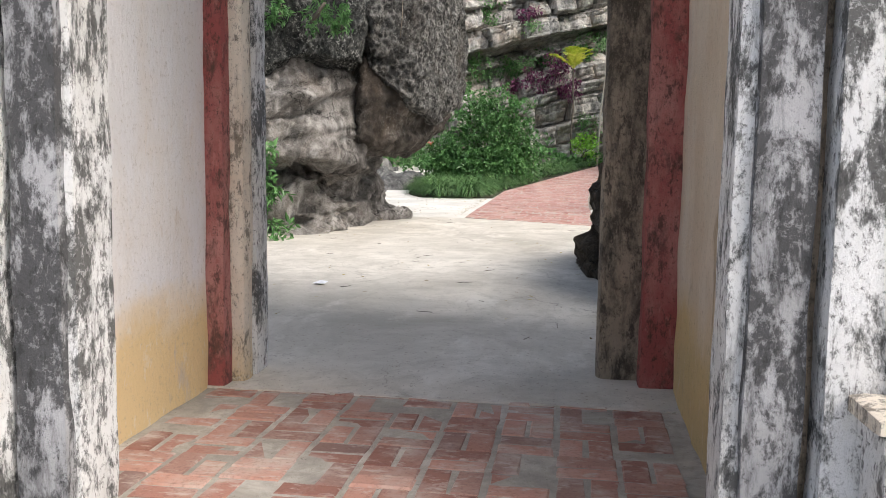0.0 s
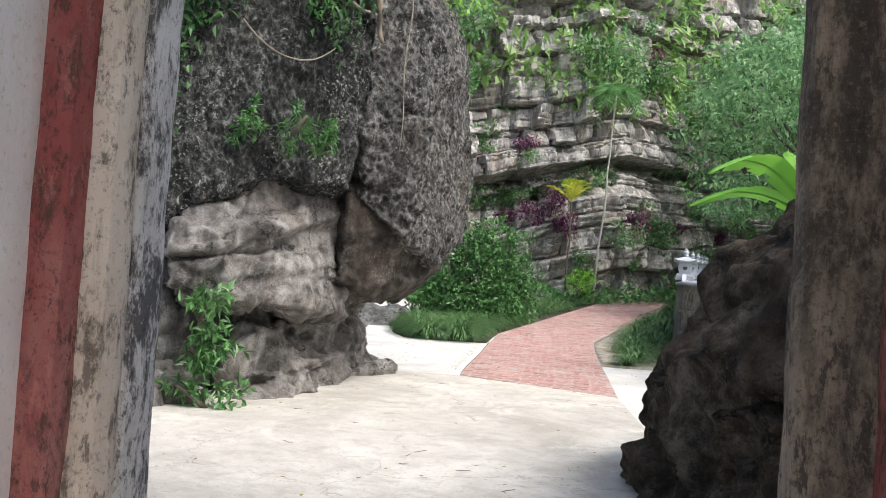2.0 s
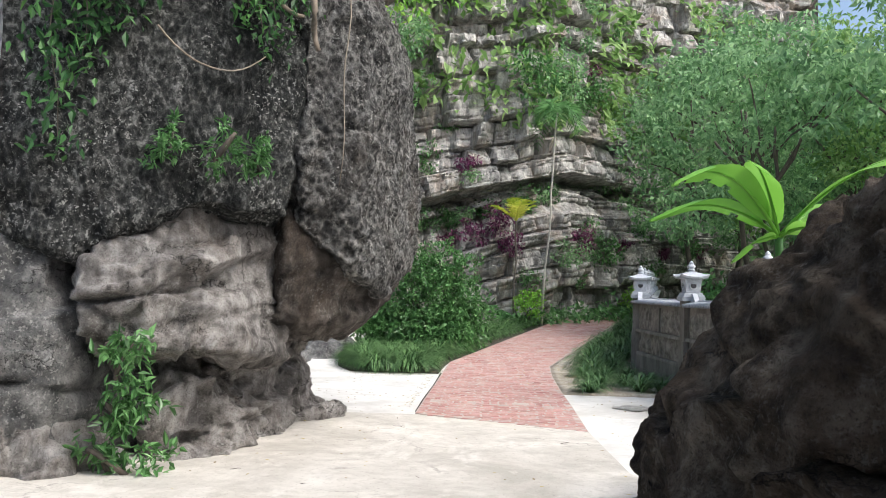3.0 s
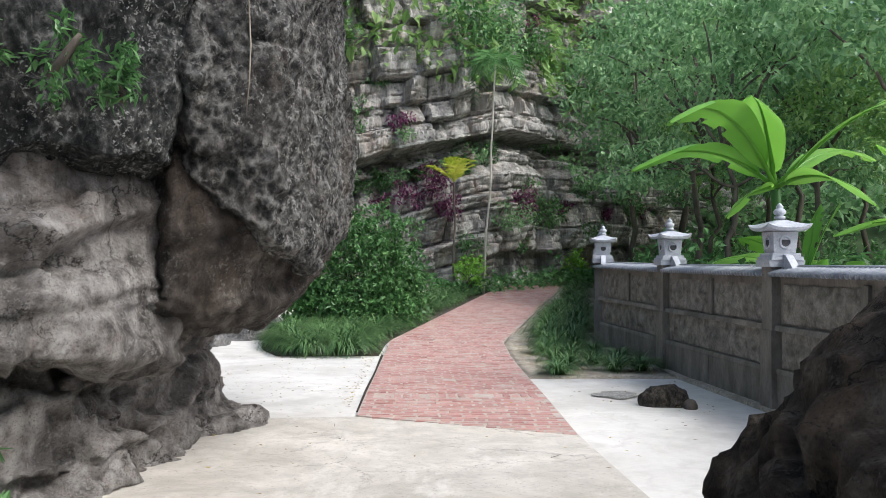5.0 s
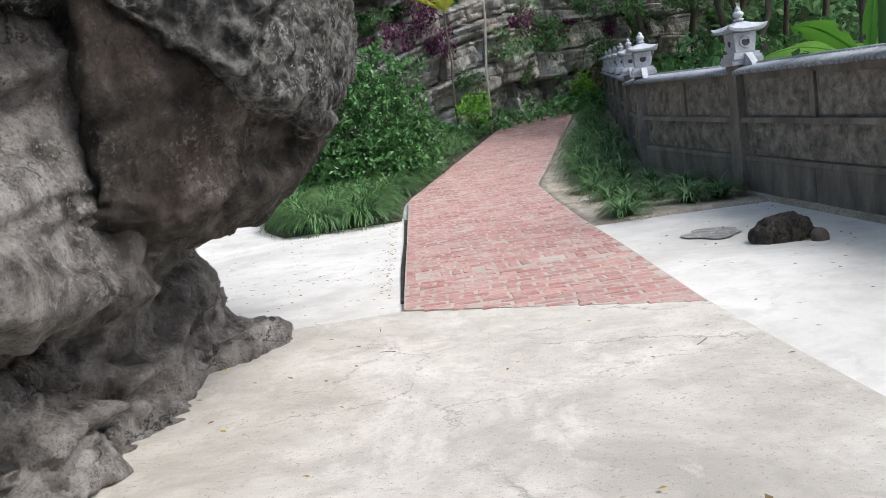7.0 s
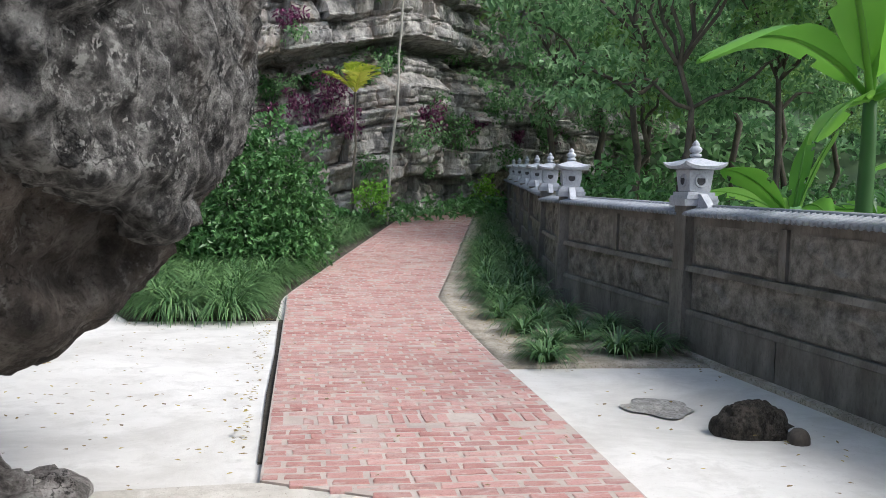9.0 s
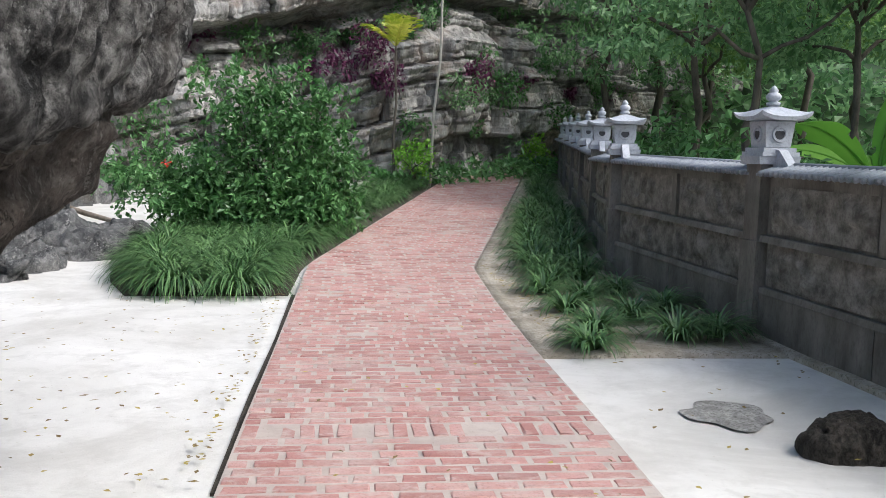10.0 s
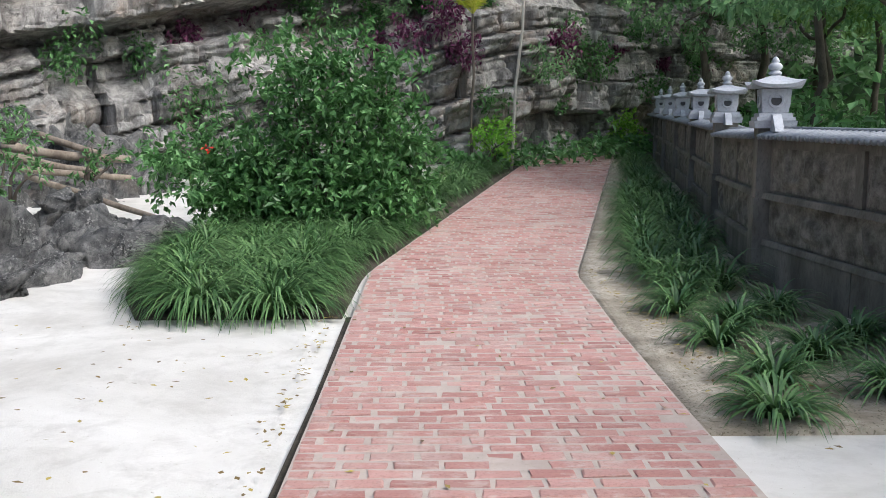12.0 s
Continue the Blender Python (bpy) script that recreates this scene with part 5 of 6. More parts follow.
solo("cliff", cp, grid_faces(S.shape[0], S.shape[1]), M_CLIFF, "tall bedded limestone cliff with ledges and joints", "cliff", kind="structure")

# ---- plants ----
def clump_of(rng, centres, per, radius, length, width, lean, droop, segs):
    """Arching clumps: leaves rise from a tight base and fall outward."""
    base = clump_bases(rng, centres, per, radius)
    return blades(rng, base, length, width, lean, droop, segs, np.repeat(centres, per, 0))


def clump_bases(rng, centres, per, radius):
    c = np.repeat(centres, per, 0)
    n = len(c)
    a, r = rng.uniform(0, 2 * np.pi, n), radius * np.sqrt(rng.uniform(0, 1, n))
    return c + np.stack([r * np.cos(a), r * np.sin(a), np.zeros(n)], 1)


def jittered(rng, ys, left, right, pitch, wob=0.3):
    out = []
    y = ys[0]
    while y < ys[1]:
        a, b = float(outline(left, [y])[0]), float(outline(right, [y])[0])
        k = max(1, int((b - a) / pitch))
        for i in range(k):
            x = a + (i + 0.5) * (b - a) / k + rng.uniform(-wob, wob) * pitch
            yy = y + rng.uniform(-wob, wob) * pitch
            out.append((x, yy, float(gz(yy)) + 0.02))
        y += pitch
    return np.array(out)


rng = np.random.default_rng(7)
# dense band of ornamental grass along the path: round clumps that spill over the edge
hl = [(y, x + 0.02) for y, x in HEDGE_L]
hr = [(y, x - 0.02) for y, x in HEDGE_R]
near_c = jittered(rng, (19.66, 25.5), [(y, x + 0.22) for y, x in hl], [(y, x - 0.30) for y, x in hr], 0.50, 0.18)
far_c = jittered(rng, (25.5, 39.6), hl, [(y, x - 0.38) for y, x in hr], 0.40)
v1 = clump_of(rng, near_c, 430, 0.16, 0.68, 0.017, 0.92, 1.2, 6)
v2 = clump_of(rng, far_c, 140, 0.13, 0.60, 0.026, 0.9, 1.2, 4)
v, f = join([v1, v2])
solo("ornamental_grass", v, f, M_GRASS, "dense dark green ornamental grass spilling over the path edge", "grass", kind="stuff")

# planted clumps in the soil bed: the nearest singly, the rest as a mass
CLUMPS = [(0.80, 17.05, 0.9), (1.02, 17.65, 1.0), (1.62, 17.35, 1.1), (1.50, 18.2, 1.0), (0.98, 18.55, 1.0), (2.02, 17.5, 1.05), (1.95, 18.6, 1.0), (1.30, 19.1, 1.05), (0.98, 19.6, 1.0), (1.75, 19.5, 1.0), (1.22, 20.2, 1.1)]
for i, (x, y, s) in enumerate(CLUMPS):
    base = np.array([[x, y, float(gz(y)) + 0.025]])
    v, f = clump_of(rng, base, 170, 0.07, 0.44 * s, 0.016, 0.95, 0.95, 6)
    solo("grass_clump", v, f, M_GRASS, "arching dark green grass clump planted in dry soil", "grass clump", "clumps in the soil bed")
bl = [(19.9, 0.95), (21.2, 0.80), (38.4, 4.55), (39.0, 4.7)]
br = [(19.9, 1.95), (20.9, 1.9), (24.0, 2.45), (38.4, 5.1), (39.0, 5.3)]
c = jittered(rng, (20.6, 38.6), bl, br, 0.44, 0.4)
v, f = clump_of(rng, c, 90, 0.09, 0.60, 0.021, 0.9, 1.0, 4)
solo("bed_grass", v, f, M_GRASS, "mass of tall dark green grass beside the stone wall", "grass", kind="stuff")
# low hedge where the path turns away
c = jittered(rng, (40.1, 41.2), [(40, 1.0), (42, 1.5)], [(40, 8.0), (42, 8.5)], 0.4)
v, f = clump_of(rng, c, 90, 0.14, 0.7, 0.02, 0.9, 0.9, 3)
solo("grass_border", v, f, M_GRASS, "border of green grass at the turn of the path", "grass", kind="stuff")


def sprays(rng, clumps, twigs, count, length, width, up=0.5):
    """Leafy shoots that stand out from the clumps, leaves set along them on both sides."""
    c = np.array(clumps, float)
    pick = rng.choice(len(c), twigs, p=c[:, 3] ** 2 / (c[:, 3] ** 2).sum())
    d = rng.normal(0, 1, (twigs, 3)) + np.array([0, 0, up])
    d /= np.linalg.norm(d, axis=1, keepdims=True)
    start = c[pick, :3] + d * c[pick, 3:] * 0.35
    reach = c[pick, 3] * rng.uniform(0.6, 1.25, twigs)
    t = np.linspace(0.1, 1, count)
    p = start[:, None] + d[:, None] * (reach[:, None] * t)[:, :, None]
    p[:, :, 2] -= 0.25 * (reach[:, None] * t ** 2) * (1 - np.clip(d[:, 2:3], 0, 1))
    out = d[:, None] * 0.5 + rng.normal(0, 0.8, (twigs, count, 3))
    p = p + out * length * 0.4
    return leaves(rng, p.reshape(-1, 3), out.reshape(-1, 3), length, width, 0.15, 0.4)


def shrub(name, label, category, at, clumps, stems, per, length, width, mat, group="", seed=0, hang=0.2, fill=0.35):
    r = np.random.default_rng(seed)
    ob = thing(name, label, category, at, group)
    if stems:
        woods = []
        for j in range(stems):
            x, y, z, rad = clumps[j % len(clumps)]
            p = bend((r.uniform(-0.12, 0.12), r.uniform(-0.12, 0.12), -0.1), (x, y, z), 7, -0.06, 0.15, seed + j)
            woods.append(tube(p, np.linspace(0.028, 0.008, 7), 6))
        for j, w in enumerate(woods):
            part("stem", w, M_BARK, ob, smooth=True, local=True)
    v, f = join([crown(r, clumps, per * 0.45, 0.9, length, width, hang, fill), sprays(r, clumps, max(12, int(per * 0.055 * sum(c[3] ** 2 for c in clumps))), 14, length, width)])
    part("foliage", (v, f), mat, ob, local=True)
    return ob


r0 = np.random.default_rng(21)
cl = [(0.0, 0.0, 1.0, 0.75), (0.45, 0.1, 1.5, 0.6), (-0.35, 0.0, 1.7, 0.55), (0.1, 0.1, 2.1, 0.5), (0.75, 0.0, 1.05, 0.55), (-0.7, -0.1, 1.05, 0.55), (0.05, -0.3, 0.6, 0.6), (0.95, 0.1, 1.6, 0.35), (-0.5, 0.1, 2.3, 0.3),
      (-1.2, 0.0, 0.95, 0.40), (-1.7, 0.1, 0.95, 0.38), (-2.15, 0.1, 0.85, 0.4), (-1.5, 0.0, 0.7, 0.35), (-1.0, -0.1, 0.5, 0.45), (0.4, 0.1, 2.45, 0.28), (0.6, -0.2, 0.55, 0.5), (-0.6, -0.3, 0.55, 0.45), (0.75, 0.0, 2.05, 0.3), (1.2, 0.1, 1.15, 0.3)]
cl += [(-1.3 + 0.17 * k, (-0.3, 0.2, 0.6)[k % 3], (0.35, 0.6, 0.5)[k % 3], 0.40) for k in range(15)] * 2
cl += [(r0.uniform(-1.0, 1.2), r0.uniform(-0.4, 0.4), r0.uniform(0.5, 2.5), r0.uniform(0.14, 0.26)) for _ in range(22)]
bush = shrub("shrub", "large leafy green shrub rising behind the ornamental grass", "shrub", (-2.35, 23.9, float(gz(23.9))), cl, 9, 1250, 0.125, 0.07, M_SHRUB, seed=22, fill=0.2)
fl = [((-4.85 + 0.05 * dx), 26.0 + 0.03 * dz, 1.66 + 0.04 * dz) for dx, dz in ((0, 0), (1, 0.6), (-1, 0.5), (0.4, -1), (-0.5, 1.2))]
v, f = leaves(np.random.default_rng(2), np.array(fl) + np.array([1.05, -2.3, 0.1]), np.tile([[0, -1.0, 0.2]], (5, 1)), 0.09, 0.07)
part("flower", (v, f), M_REDFLOWER, bush, "red flower")

# small round shrubs beside the path
for x, y, s in ((0.42, 33.0, 1.05), (4.8, 38.9, 1.0)):
    cl = [(0, 0, 0.4 * s, 0.42 * s), (0.25 * s, 0, 0.35 * s, 0.3 * s), (-0.25 * s, 0.1, 0.38 * s, 0.32 * s), (0.05, 0, 0.7 * s, 0.28 * s)]
    shrub("small_shrub", "small bright yellow-green shrub at the path edge", "shrub", (x, y, float(gz(y)) + 0.35), cl, 3, 1100, 0.12, 0.07, M_BRIGHT, "small bright shrubs", 30)


def palm(name, label, at, height, r0, crown_n, leaf_len, mat, seed, bark, up=0.5, droop=0.6, blade=0.42, lean=0.0):
    r = np.random.default_rng(seed)
    ob = thing(name, label, "palm", at)
    p = bend((0, 0, -0.2), (lean, 0, height), 12, 0, 0.06, seed)
    part("trunk", tube(p, np.linspace(r0, r0 * 0.75, 12), 8), bark, ob, smooth=True, local=True)
    for k in range(crown_n):
        az = 2 * np.pi * k / crown_n + r.uniform(-0.25, 0.25)
        L = leaf_len * r.uniform(0.8, 1.15)
        el = up + r.uniform(-0.4, 0.4)
        n = 18
        t = np.linspace(0, 1, n)
        d = np.array([math.cos(az), math.sin(az)])
        hx = L * (math.cos(el) * t)
        hz = L * (math.sin(el) * t - droop * t ** 2.4)
        rib = np.stack([lean + d[0] * hx, d[1] * hx, height + hz], 1)
        side = np.array([-d[1], d[0], 0])
        verts, faces = [], []
        for j in range(2, n):
            ll = leaf_len * blade * math.sin(math.pi * (0.12 + 0.83 * t[j])) ** 0.7
            fw = (rib[j] - rib[j - 1]) / np.linalg.norm(rib[j] - rib[j - 1])
            for s in (-1, 1):
                tip = rib[j] + s * side * ll * 0.75 + fw * ll * 0.55 - np.array([0, 0, ll * r.uniform(0.0, 0.35)])
                midp = rib[j] + (tip - rib[j]) * 0.45 + np.array([0, 0, ll * 0.08])
                w = fw * 0.016 * leaf_len
                i = len(verts)
                verts += [rib[j] - w * 0.5, rib[j] + w * 0.5, midp + w, tip, midp - w]
                faces.append((i, i + 1, i + 2, i + 3, i + 4))
        v1 = tube(rib, np.linspace(0.02, 0.005, n) * leaf_len / 1.3, 5)
        part("frond", join([(np.array(verts), faces), v1]), mat, ob, local=True)
    return ob


palm("yellow_palm", "slim palm with yellow-green fronds before the cliff", (-0.05, 33.2, 1.05), 3.6, 0.035, 13, 1.2, M_YELLOW, 51, M_BARK, 1.15, 0.32, 0.34)
palm("tall_palm", "tall slim palm with pale trunk and drooping fronds", (0.9, 33.6, 1.1), 7.4, 0.038, 13, 1.35, M_SHRUB, 52, M_PALEBARK, 0.75, 1.1, 0.5, 0.4)


def banana_leaf(r, base, az, el, length, width):
    n, k = 18, 3
    t = np.linspace(0, 1, n)
    d = np.array([math.cos(az), math.sin(az)])
    hx = length * math.cos(el) * t + 0.1 * t * t
    hz = length * (math.sin(el) * t + 0.22 * math.sin(math.pi * min(1.0, 0.8)) * t - 0.55 * math.cos(el) * t ** 2.2)
    rib = np.stack([base[0] + d[0] * hx, base[1] + d[1] * hx, base[2] + hz], 1)
    roll = r.uniform(-0.75, 0.75)
    side = np.array([-d[1] * math.cos(roll), d[0] * math.cos(roll), math.sin(roll)])
    rows = []
    for j in range(n):
        s = max(0.0, (t[j] - 0.16) / 0.84)
        w = width * 0.5 * (math.sin(math.pi * min(1, s * 0.93 + 0.06)) ** 0.55 if s > 0 else 0.04)
        row = []
        for u in np.linspace(-1, 1, 2 * k + 1):
            lift = 0.28 * abs(u) * w - 0.35 * u * u * w * (0.4 + t[j])
            row.append(rib[j] + side * u * w + np.array([0, 0, lift + 0.03 * math.sin(9 * t[j] + 3 * u) * abs(u)]))
        rows.append(row)
    v = np.array(rows).reshape(-1, 3)
    f = grid_faces(n, 2 * k + 1)
    # a few torn slits
    drop = {(j, c) for j in range(4, n - 2) for c in (0, 2 * k - 1) if r.uniform() < 0.10}
    f = [q for i, q in enumerate(f) if (i // (2 * k), i % (2 * k)) not in drop]
    stalk = tube(rib, np.linspace(0.035, 0.006, n), 6)
    return join([(v, f), stalk])


def banana(at, height, n, seed, turn=0.0, size=1.0):
    r = np.random.default_rng(seed)
    ob = thing("banana_plant", "banana plant with large bright green leaves behind the stone wall", "banana plant", at, "banana plants behind the wall")
    part("stem", tube(bend((0, 0, -0.2), (0.05, 0, height), 8, 0, 0.05, seed), np.linspace(0.12, 0.07, 8), 10), M_LOG, ob, smooth=True, local=True)
    for k in range(n):
        az = turn + 2 * np.pi * k / n + r.uniform(-0.35, 0.35)
        el = r.uniform(0.15, 0.75) if k % 3 else r.uniform(0.8, 1.25)
        part("leaf", banana_leaf(r, (0.05, 0, height - 0.15), az, el, size * r.uniform(2.0, 2.7), size * r.uniform(0.55, 0.7)), M_BANANA, ob, smooth=True, local=True)
    return ob


# the plant whose leaves lean over the wall: where each leaf ends
CROWN_AT = Vector((3.45, 16.3, 2.95))
leaning = thing("banana_plant", "banana plant whose bright green leaves lean over the stone wall", "banana plant", (CROWN_AT.x, CROWN_AT.y, float(gz(CROWN_AT.y))), "banana plants behind the wall")
tall = CROWN_AT.z - float(gz(CROWN_AT.y))
part("stem", tube(bend((0.1, 0.1, -0.2), (0, 0, tall), 8, 0, 0.05, 3), np.linspace(0.11, 0.06, 8), 10), M_VINE, leaning, smooth=True, local=True)
r = np.random.default_rng(15)
for tip, width in (((1.5, 15.4, 3.08), 0.46), ((1.5, 14.0, 3.4), 0.48), ((2.75, 15.9, 2.55), 0.45), ((2.7, 15.0, 3.85), 0.5), ((4.9, 15.0, 4.0), 0.55), ((5.0, 17.0, 3.4), 0.5), ((3.9, 14.8, 2.6), 0.4)):
    go = Vector(tip) - CROWN_AT
    flat = max(0.3, math.hypot(go.x, go.y))
    # the slope at the stalk from which a drooping leaf of this reach ends at its tip
    el = min((abs(flat * (math.tan(e) + 0.129 / math.cos(e) - 0.55) - go.z), e) for e in np.linspace(-0.2, 1.45, 100))[1]
    part("leaf", banana_leaf(r, (0, 0, tall), math.atan2(go.y, go.x), el, flat / math.cos(el), width), M_BANANA, leaning, smooth=True, local=True)

for x, y, h, n, sd, tu, sz in ((7.6, 19.0, 1.9, 8, 4, 2.4, 0.9), (6.6, 22.8, 1.2, 7, 5, 0.6, 0.8), (5.0, 25.2, 0.6, 6, 9, 0.2, 0.6)):
    banana((x, y, float(gz(y)) + 0.02), h, n, sd, tu, sz)


def tree(name, label, at, height, spread, seed, mat, per=150, leaf=0.2, lean=0.0, group="", crown_from=0.4, hang=0.35):
    r = np.random.default_rng(seed)
    ob = thing(name, label, "tree", at, group)
    top = np.array([lean, 0.1, height * 0.72])
    trunk_p = bend((0, 0, -0.5), top, 10, 0, 0.35, seed)
    part("trunk", tube(trunk_p, np.linspace(0.020, 0.008, 10) * height * 0.6, 9, seed, 0.03), M_BARK, ob, smooth=True, local=True)
    clumps = []
    for k in range(15):
        a, u = r.uniform(0, 2 * np.pi), r.uniform(0.1, 1) ** 0.5
        z = height * r.uniform(crown_from, 0.95)
        w = spread * (1 - 0.75 * ((z / height - 0.62) / 0.45) ** 2)
        x, y = lean * z / height + u * w * math.cos(a), u * w * math.sin(a)
        rad = spread * r.uniform(0.22, 0.42)
        clumps.append((x, y, z, rad))
        start = trunk_p[min(9, 3 + int(6 * (z / height)) // 2 + 1)]
        if k < 8:
            part("limb", tube(bend(start, (x, y, z), 7, -0.15, 0.3, seed + k), np.linspace(0.006, 0.002, 7) * height, 6), M_BARK, ob, smooth=True, local=True)
    small = []
    for x, y, z, rad in clumps:
        for _ in range(8):
            d = r.normal(0, 1, 3)
            d /= np.linalg.norm(d)
            small.append((x + d[0] * rad, y + d[1] * rad, z + d[2] * rad * 0.8, rad * r.uniform(0.3, 0.55)))
    v, f = join([crown(r, clumps, per * 0.5, 0.75, leaf, leaf * 0.5, hang, 0.3), crown(r, small, per * 0.95, 0.38, leaf * 0.85, leaf * 0.42, hang, 0.6)])
    part("crown", (v, f), mat, ob, local=True)
    return ob


kinds = [tree("tree", "broad-leaved forest tree with dense dark green crown", (6.6, 27.5, 0.8), 8.5, 2.9, 101, M_FOREST, 170, 0.24, 0.3, "forest trees"),
         tree("tree", "broad-leaved forest tree with loose mid-green crown", (9.5, 23.0, 0.6), 9.0, 3.2, 102, M_FOREST, 150, 0.28, -0.4, "forest trees"),
         tree("tree", "forest tree with light yellow-green crown", (11.0, 34.0, 1.0), 10.5, 3.4, 103, M_FOREST2, 150, 0.26, 0.5, "forest trees"),
         tree("tree", "tall narrow forest tree with dark crown", (7.0, 38.5, 1.2), 11.0, 2.6, 104, M_FOREST, 170, 0.26, 0.0, "forest trees", 0.3)]
rt = np.random.default_rng(77)
spots = [(7.4, 31.5), (9.0, 28.0), (12.0, 27.0), (14.5, 31.0), (8.8, 35.5), (12.2, 39.0), (16.5, 36.5), (9.8, 41.5), (6.0, 43.5), (13.0, 45.0), (18.0, 42.5), (20.0, 29.0), (21.5, 37.0),
         (8.0, 48.0), (3.5, 47.0), (17.0, 50.0), (23.0, 47.0), (12.0, 53.0), (28.0, 41.0), (26.0, 31.0), (6.5, 55.0), (19.0, 58.0), (27.0, 56.0), (34.0, 50.0), (12.5, 61.0), (24.0, 67.0), (36.0, 64.0), (32.0, 26.0), (40.0, 40.0), (1.0, 52.0), (-3.0, 49.0)]


def hill(x, y):
    """The wooded slope that rises behind the cliff and the garden."""
    return np.clip((y - 42 + 0.15 * x) * 0.34, 0, 26) + np.clip((x - 17) * 0.10, 0, 6) * np.clip((y - 20) / 20, 0, 1)


for i, (x, y) in enumerate(spots):
    s = rt.uniform(0.85, 1.3)
    copy_thing(kinds[i % 4], pose(x, y, float(gz(y)) + float(hill(x, y)) - 0.1, 0, 0, rt.uniform(0, 360)) @ Matrix.Scale(s, 4))

hx = np.linspace(-70, 120, 96)
hy = np.linspace(41.5, 150, 60)
HX, HY = np.meshgrid(hx, hy)
hp = np.stack([HX.ravel(), HY.ravel(), gz(HY.ravel()) - 0.3 + hill(HX.ravel(), HY.ravel())], 1)
hp[:, 2] += 1.6 * fbm(hp * np.array([0.18, 0.18, 0]), 4, 31) * np.clip((hp[:, 1] - 44) / 6, 0, 1)
solo("backdrop", hp, grid_faces(60, 96), M_HILL, "densely wooded hillside behind the garden", "hillside", kind="structure", smooth=True)
# undergrowth on the slope and behind the wall, too dense to count
n = 26000
x, y = rt.uniform(-8, 48, n), rt.uniform(44, 78, n)
p = np.stack([x, y, gz(y) + hill(x, y) + rt.uniform(0.0, 2.6, n) * (0.4 + 0.6 * grain(np.stack([x, y, 0 * x], 1) * 0.35, 8))], 1)
v, f = leaves(rt, p, np.tile([[0, -0.7, 0.6]], (n, 1)), 0.62, 0.36)
solo("undergrowth", v, f, M_FOREST, "dense green undergrowth on the wooded slope", "undergrowth", kind="stuff")
n = 30000
x, y = rt.uniform(3.6, 20, n), rt.uniform(14, 44, n)
keep = x > outline([(14, 3.2), (20.9, 2.9), (40, 6.6), (44, 7.0)], y) + 0.4
x, y = x[keep], y[keep]
n = len(x)
tall = np.clip(0.55 + 0.75 * grain(np.stack([x, y, 0 * x], 1) * 0.7, 9), 0.1, 1.4)
p = np.stack([x, y, gz(y) + rt.uniform(0.0, 1.7, n) * tall], 1)
v, f = leaves(rt, p, np.tile([[-0.4, -0.6, 0.5]], (n, 1)), 0.30, 0.15)
solo("garden_undergrowth", v, f, M_SHRUB, "leafy undergrowth behind the stone wall", "undergrowth", kind="stuff")
# hazy mountain far off, the haze painted into its colour
mx = np.linspace(-200, 700, 60)
mh = 165 + 40 * fbm(np.stack([mx * 0.008, 0 * mx, 0 * mx], 1), 4, 12)
mv = np.concatenate([np.stack([mx, 0 * mx + 420, 0 * mx - 2], 1), np.stack([mx, 0 * mx + 470, mh * 0.6], 1), np.stack([mx, 0 * mx + 520, mh], 1)])
solo("mountain", mv, grid_faces(3, 60), M_MOUNTAIN, "hazy blue wooded mountain in the distance", "mountain", kind="structure", smooth=True)


# plants rooted in the cliff
def cliff_plant(name, label, s, z, size, mat, per, leaf, seed, hang=0.3, group="plants on the cliff"):
    p, nrm = cliff_at(np.array([float(s)]), np.array([float(z)]))
    r = np.random.default_rng(seed)
    cl = [(nrm[0, 0] * 0.25 * size + r.uniform(-0.5, 0.5) * size, nrm[0, 1] * 0.25 * size + r.uniform(-0.3, 0.3) * size, r.uniform(-0.3, 0.6) * size, size * r.uniform(0.22, 0.5)) for _ in range(8)]
    ob = thing(name, label, "shrub", tuple(p[0]), group)
    part("stem", tube(bend((-nrm[0, 0] * 0.5, -nrm[0, 1] * 0.5, -0.2), (cl[0][0], cl[0][1], cl[0][2]), 6, 0, 0.1, seed), np.linspace(0.035, 0.01, 6), 6), M_BARK, ob, smooth=True, local=True)
    v, f = crown(r, cl, per, 0.9, leaf, leaf * 0.5, hang, 0.3)
    part("foliage", (v, f), mat, ob, local=True)
    return ob


rc = np.random.default_rng(5)
for i in range(74):
    s = rc.uniform(20, 52)
    z = rc.choice([rc.uniform(2.0, 4.5), rc.uniform(3.5, 6.5), rc.uniform(6, 10), rc.uniform(9, 15)])
    zz = z + 0.11 * (s - 30) * 0.6
    cliff_plant("cliff_shrub", "leafy green shrub rooted in the limestone cliff", s, max(1.5, zz), rc.uniform(0.5, 1.1) * (1.0 if z < 9 else 1.7), M_SHRUB if i % 3 else M_FOREST, 300 if z < 9 else 150, 0.15 if z < 9 else 0.22, 300 + i)
for i, (s, z, w) in enumerate(((29.7, 4.3, 0.7), (30.5, 4.7, 0.9), (31.0, 4.0, 0.8), (29.0, 3.9, 0.6), (34.3, 4.0, 0.6), (34.6, 4.2, 0.8), (37.5, 4.1, 0.7), (41, 3.9, 0.6), (43.5, 4.2, 0.6), (24.5, 4.0, 0.7), (26.0, 4.6, 0.7), (36.0, 11.0, 0.9), (29.5, 6.6, 0.8))):
    cliff_plant("purple_shrub", "purple-leaved trailing shrub on a cliff ledge", s, z, w, M_PURPLE, 420, 0.16, 400 + i, 0.6, "purple plants on the cliff")
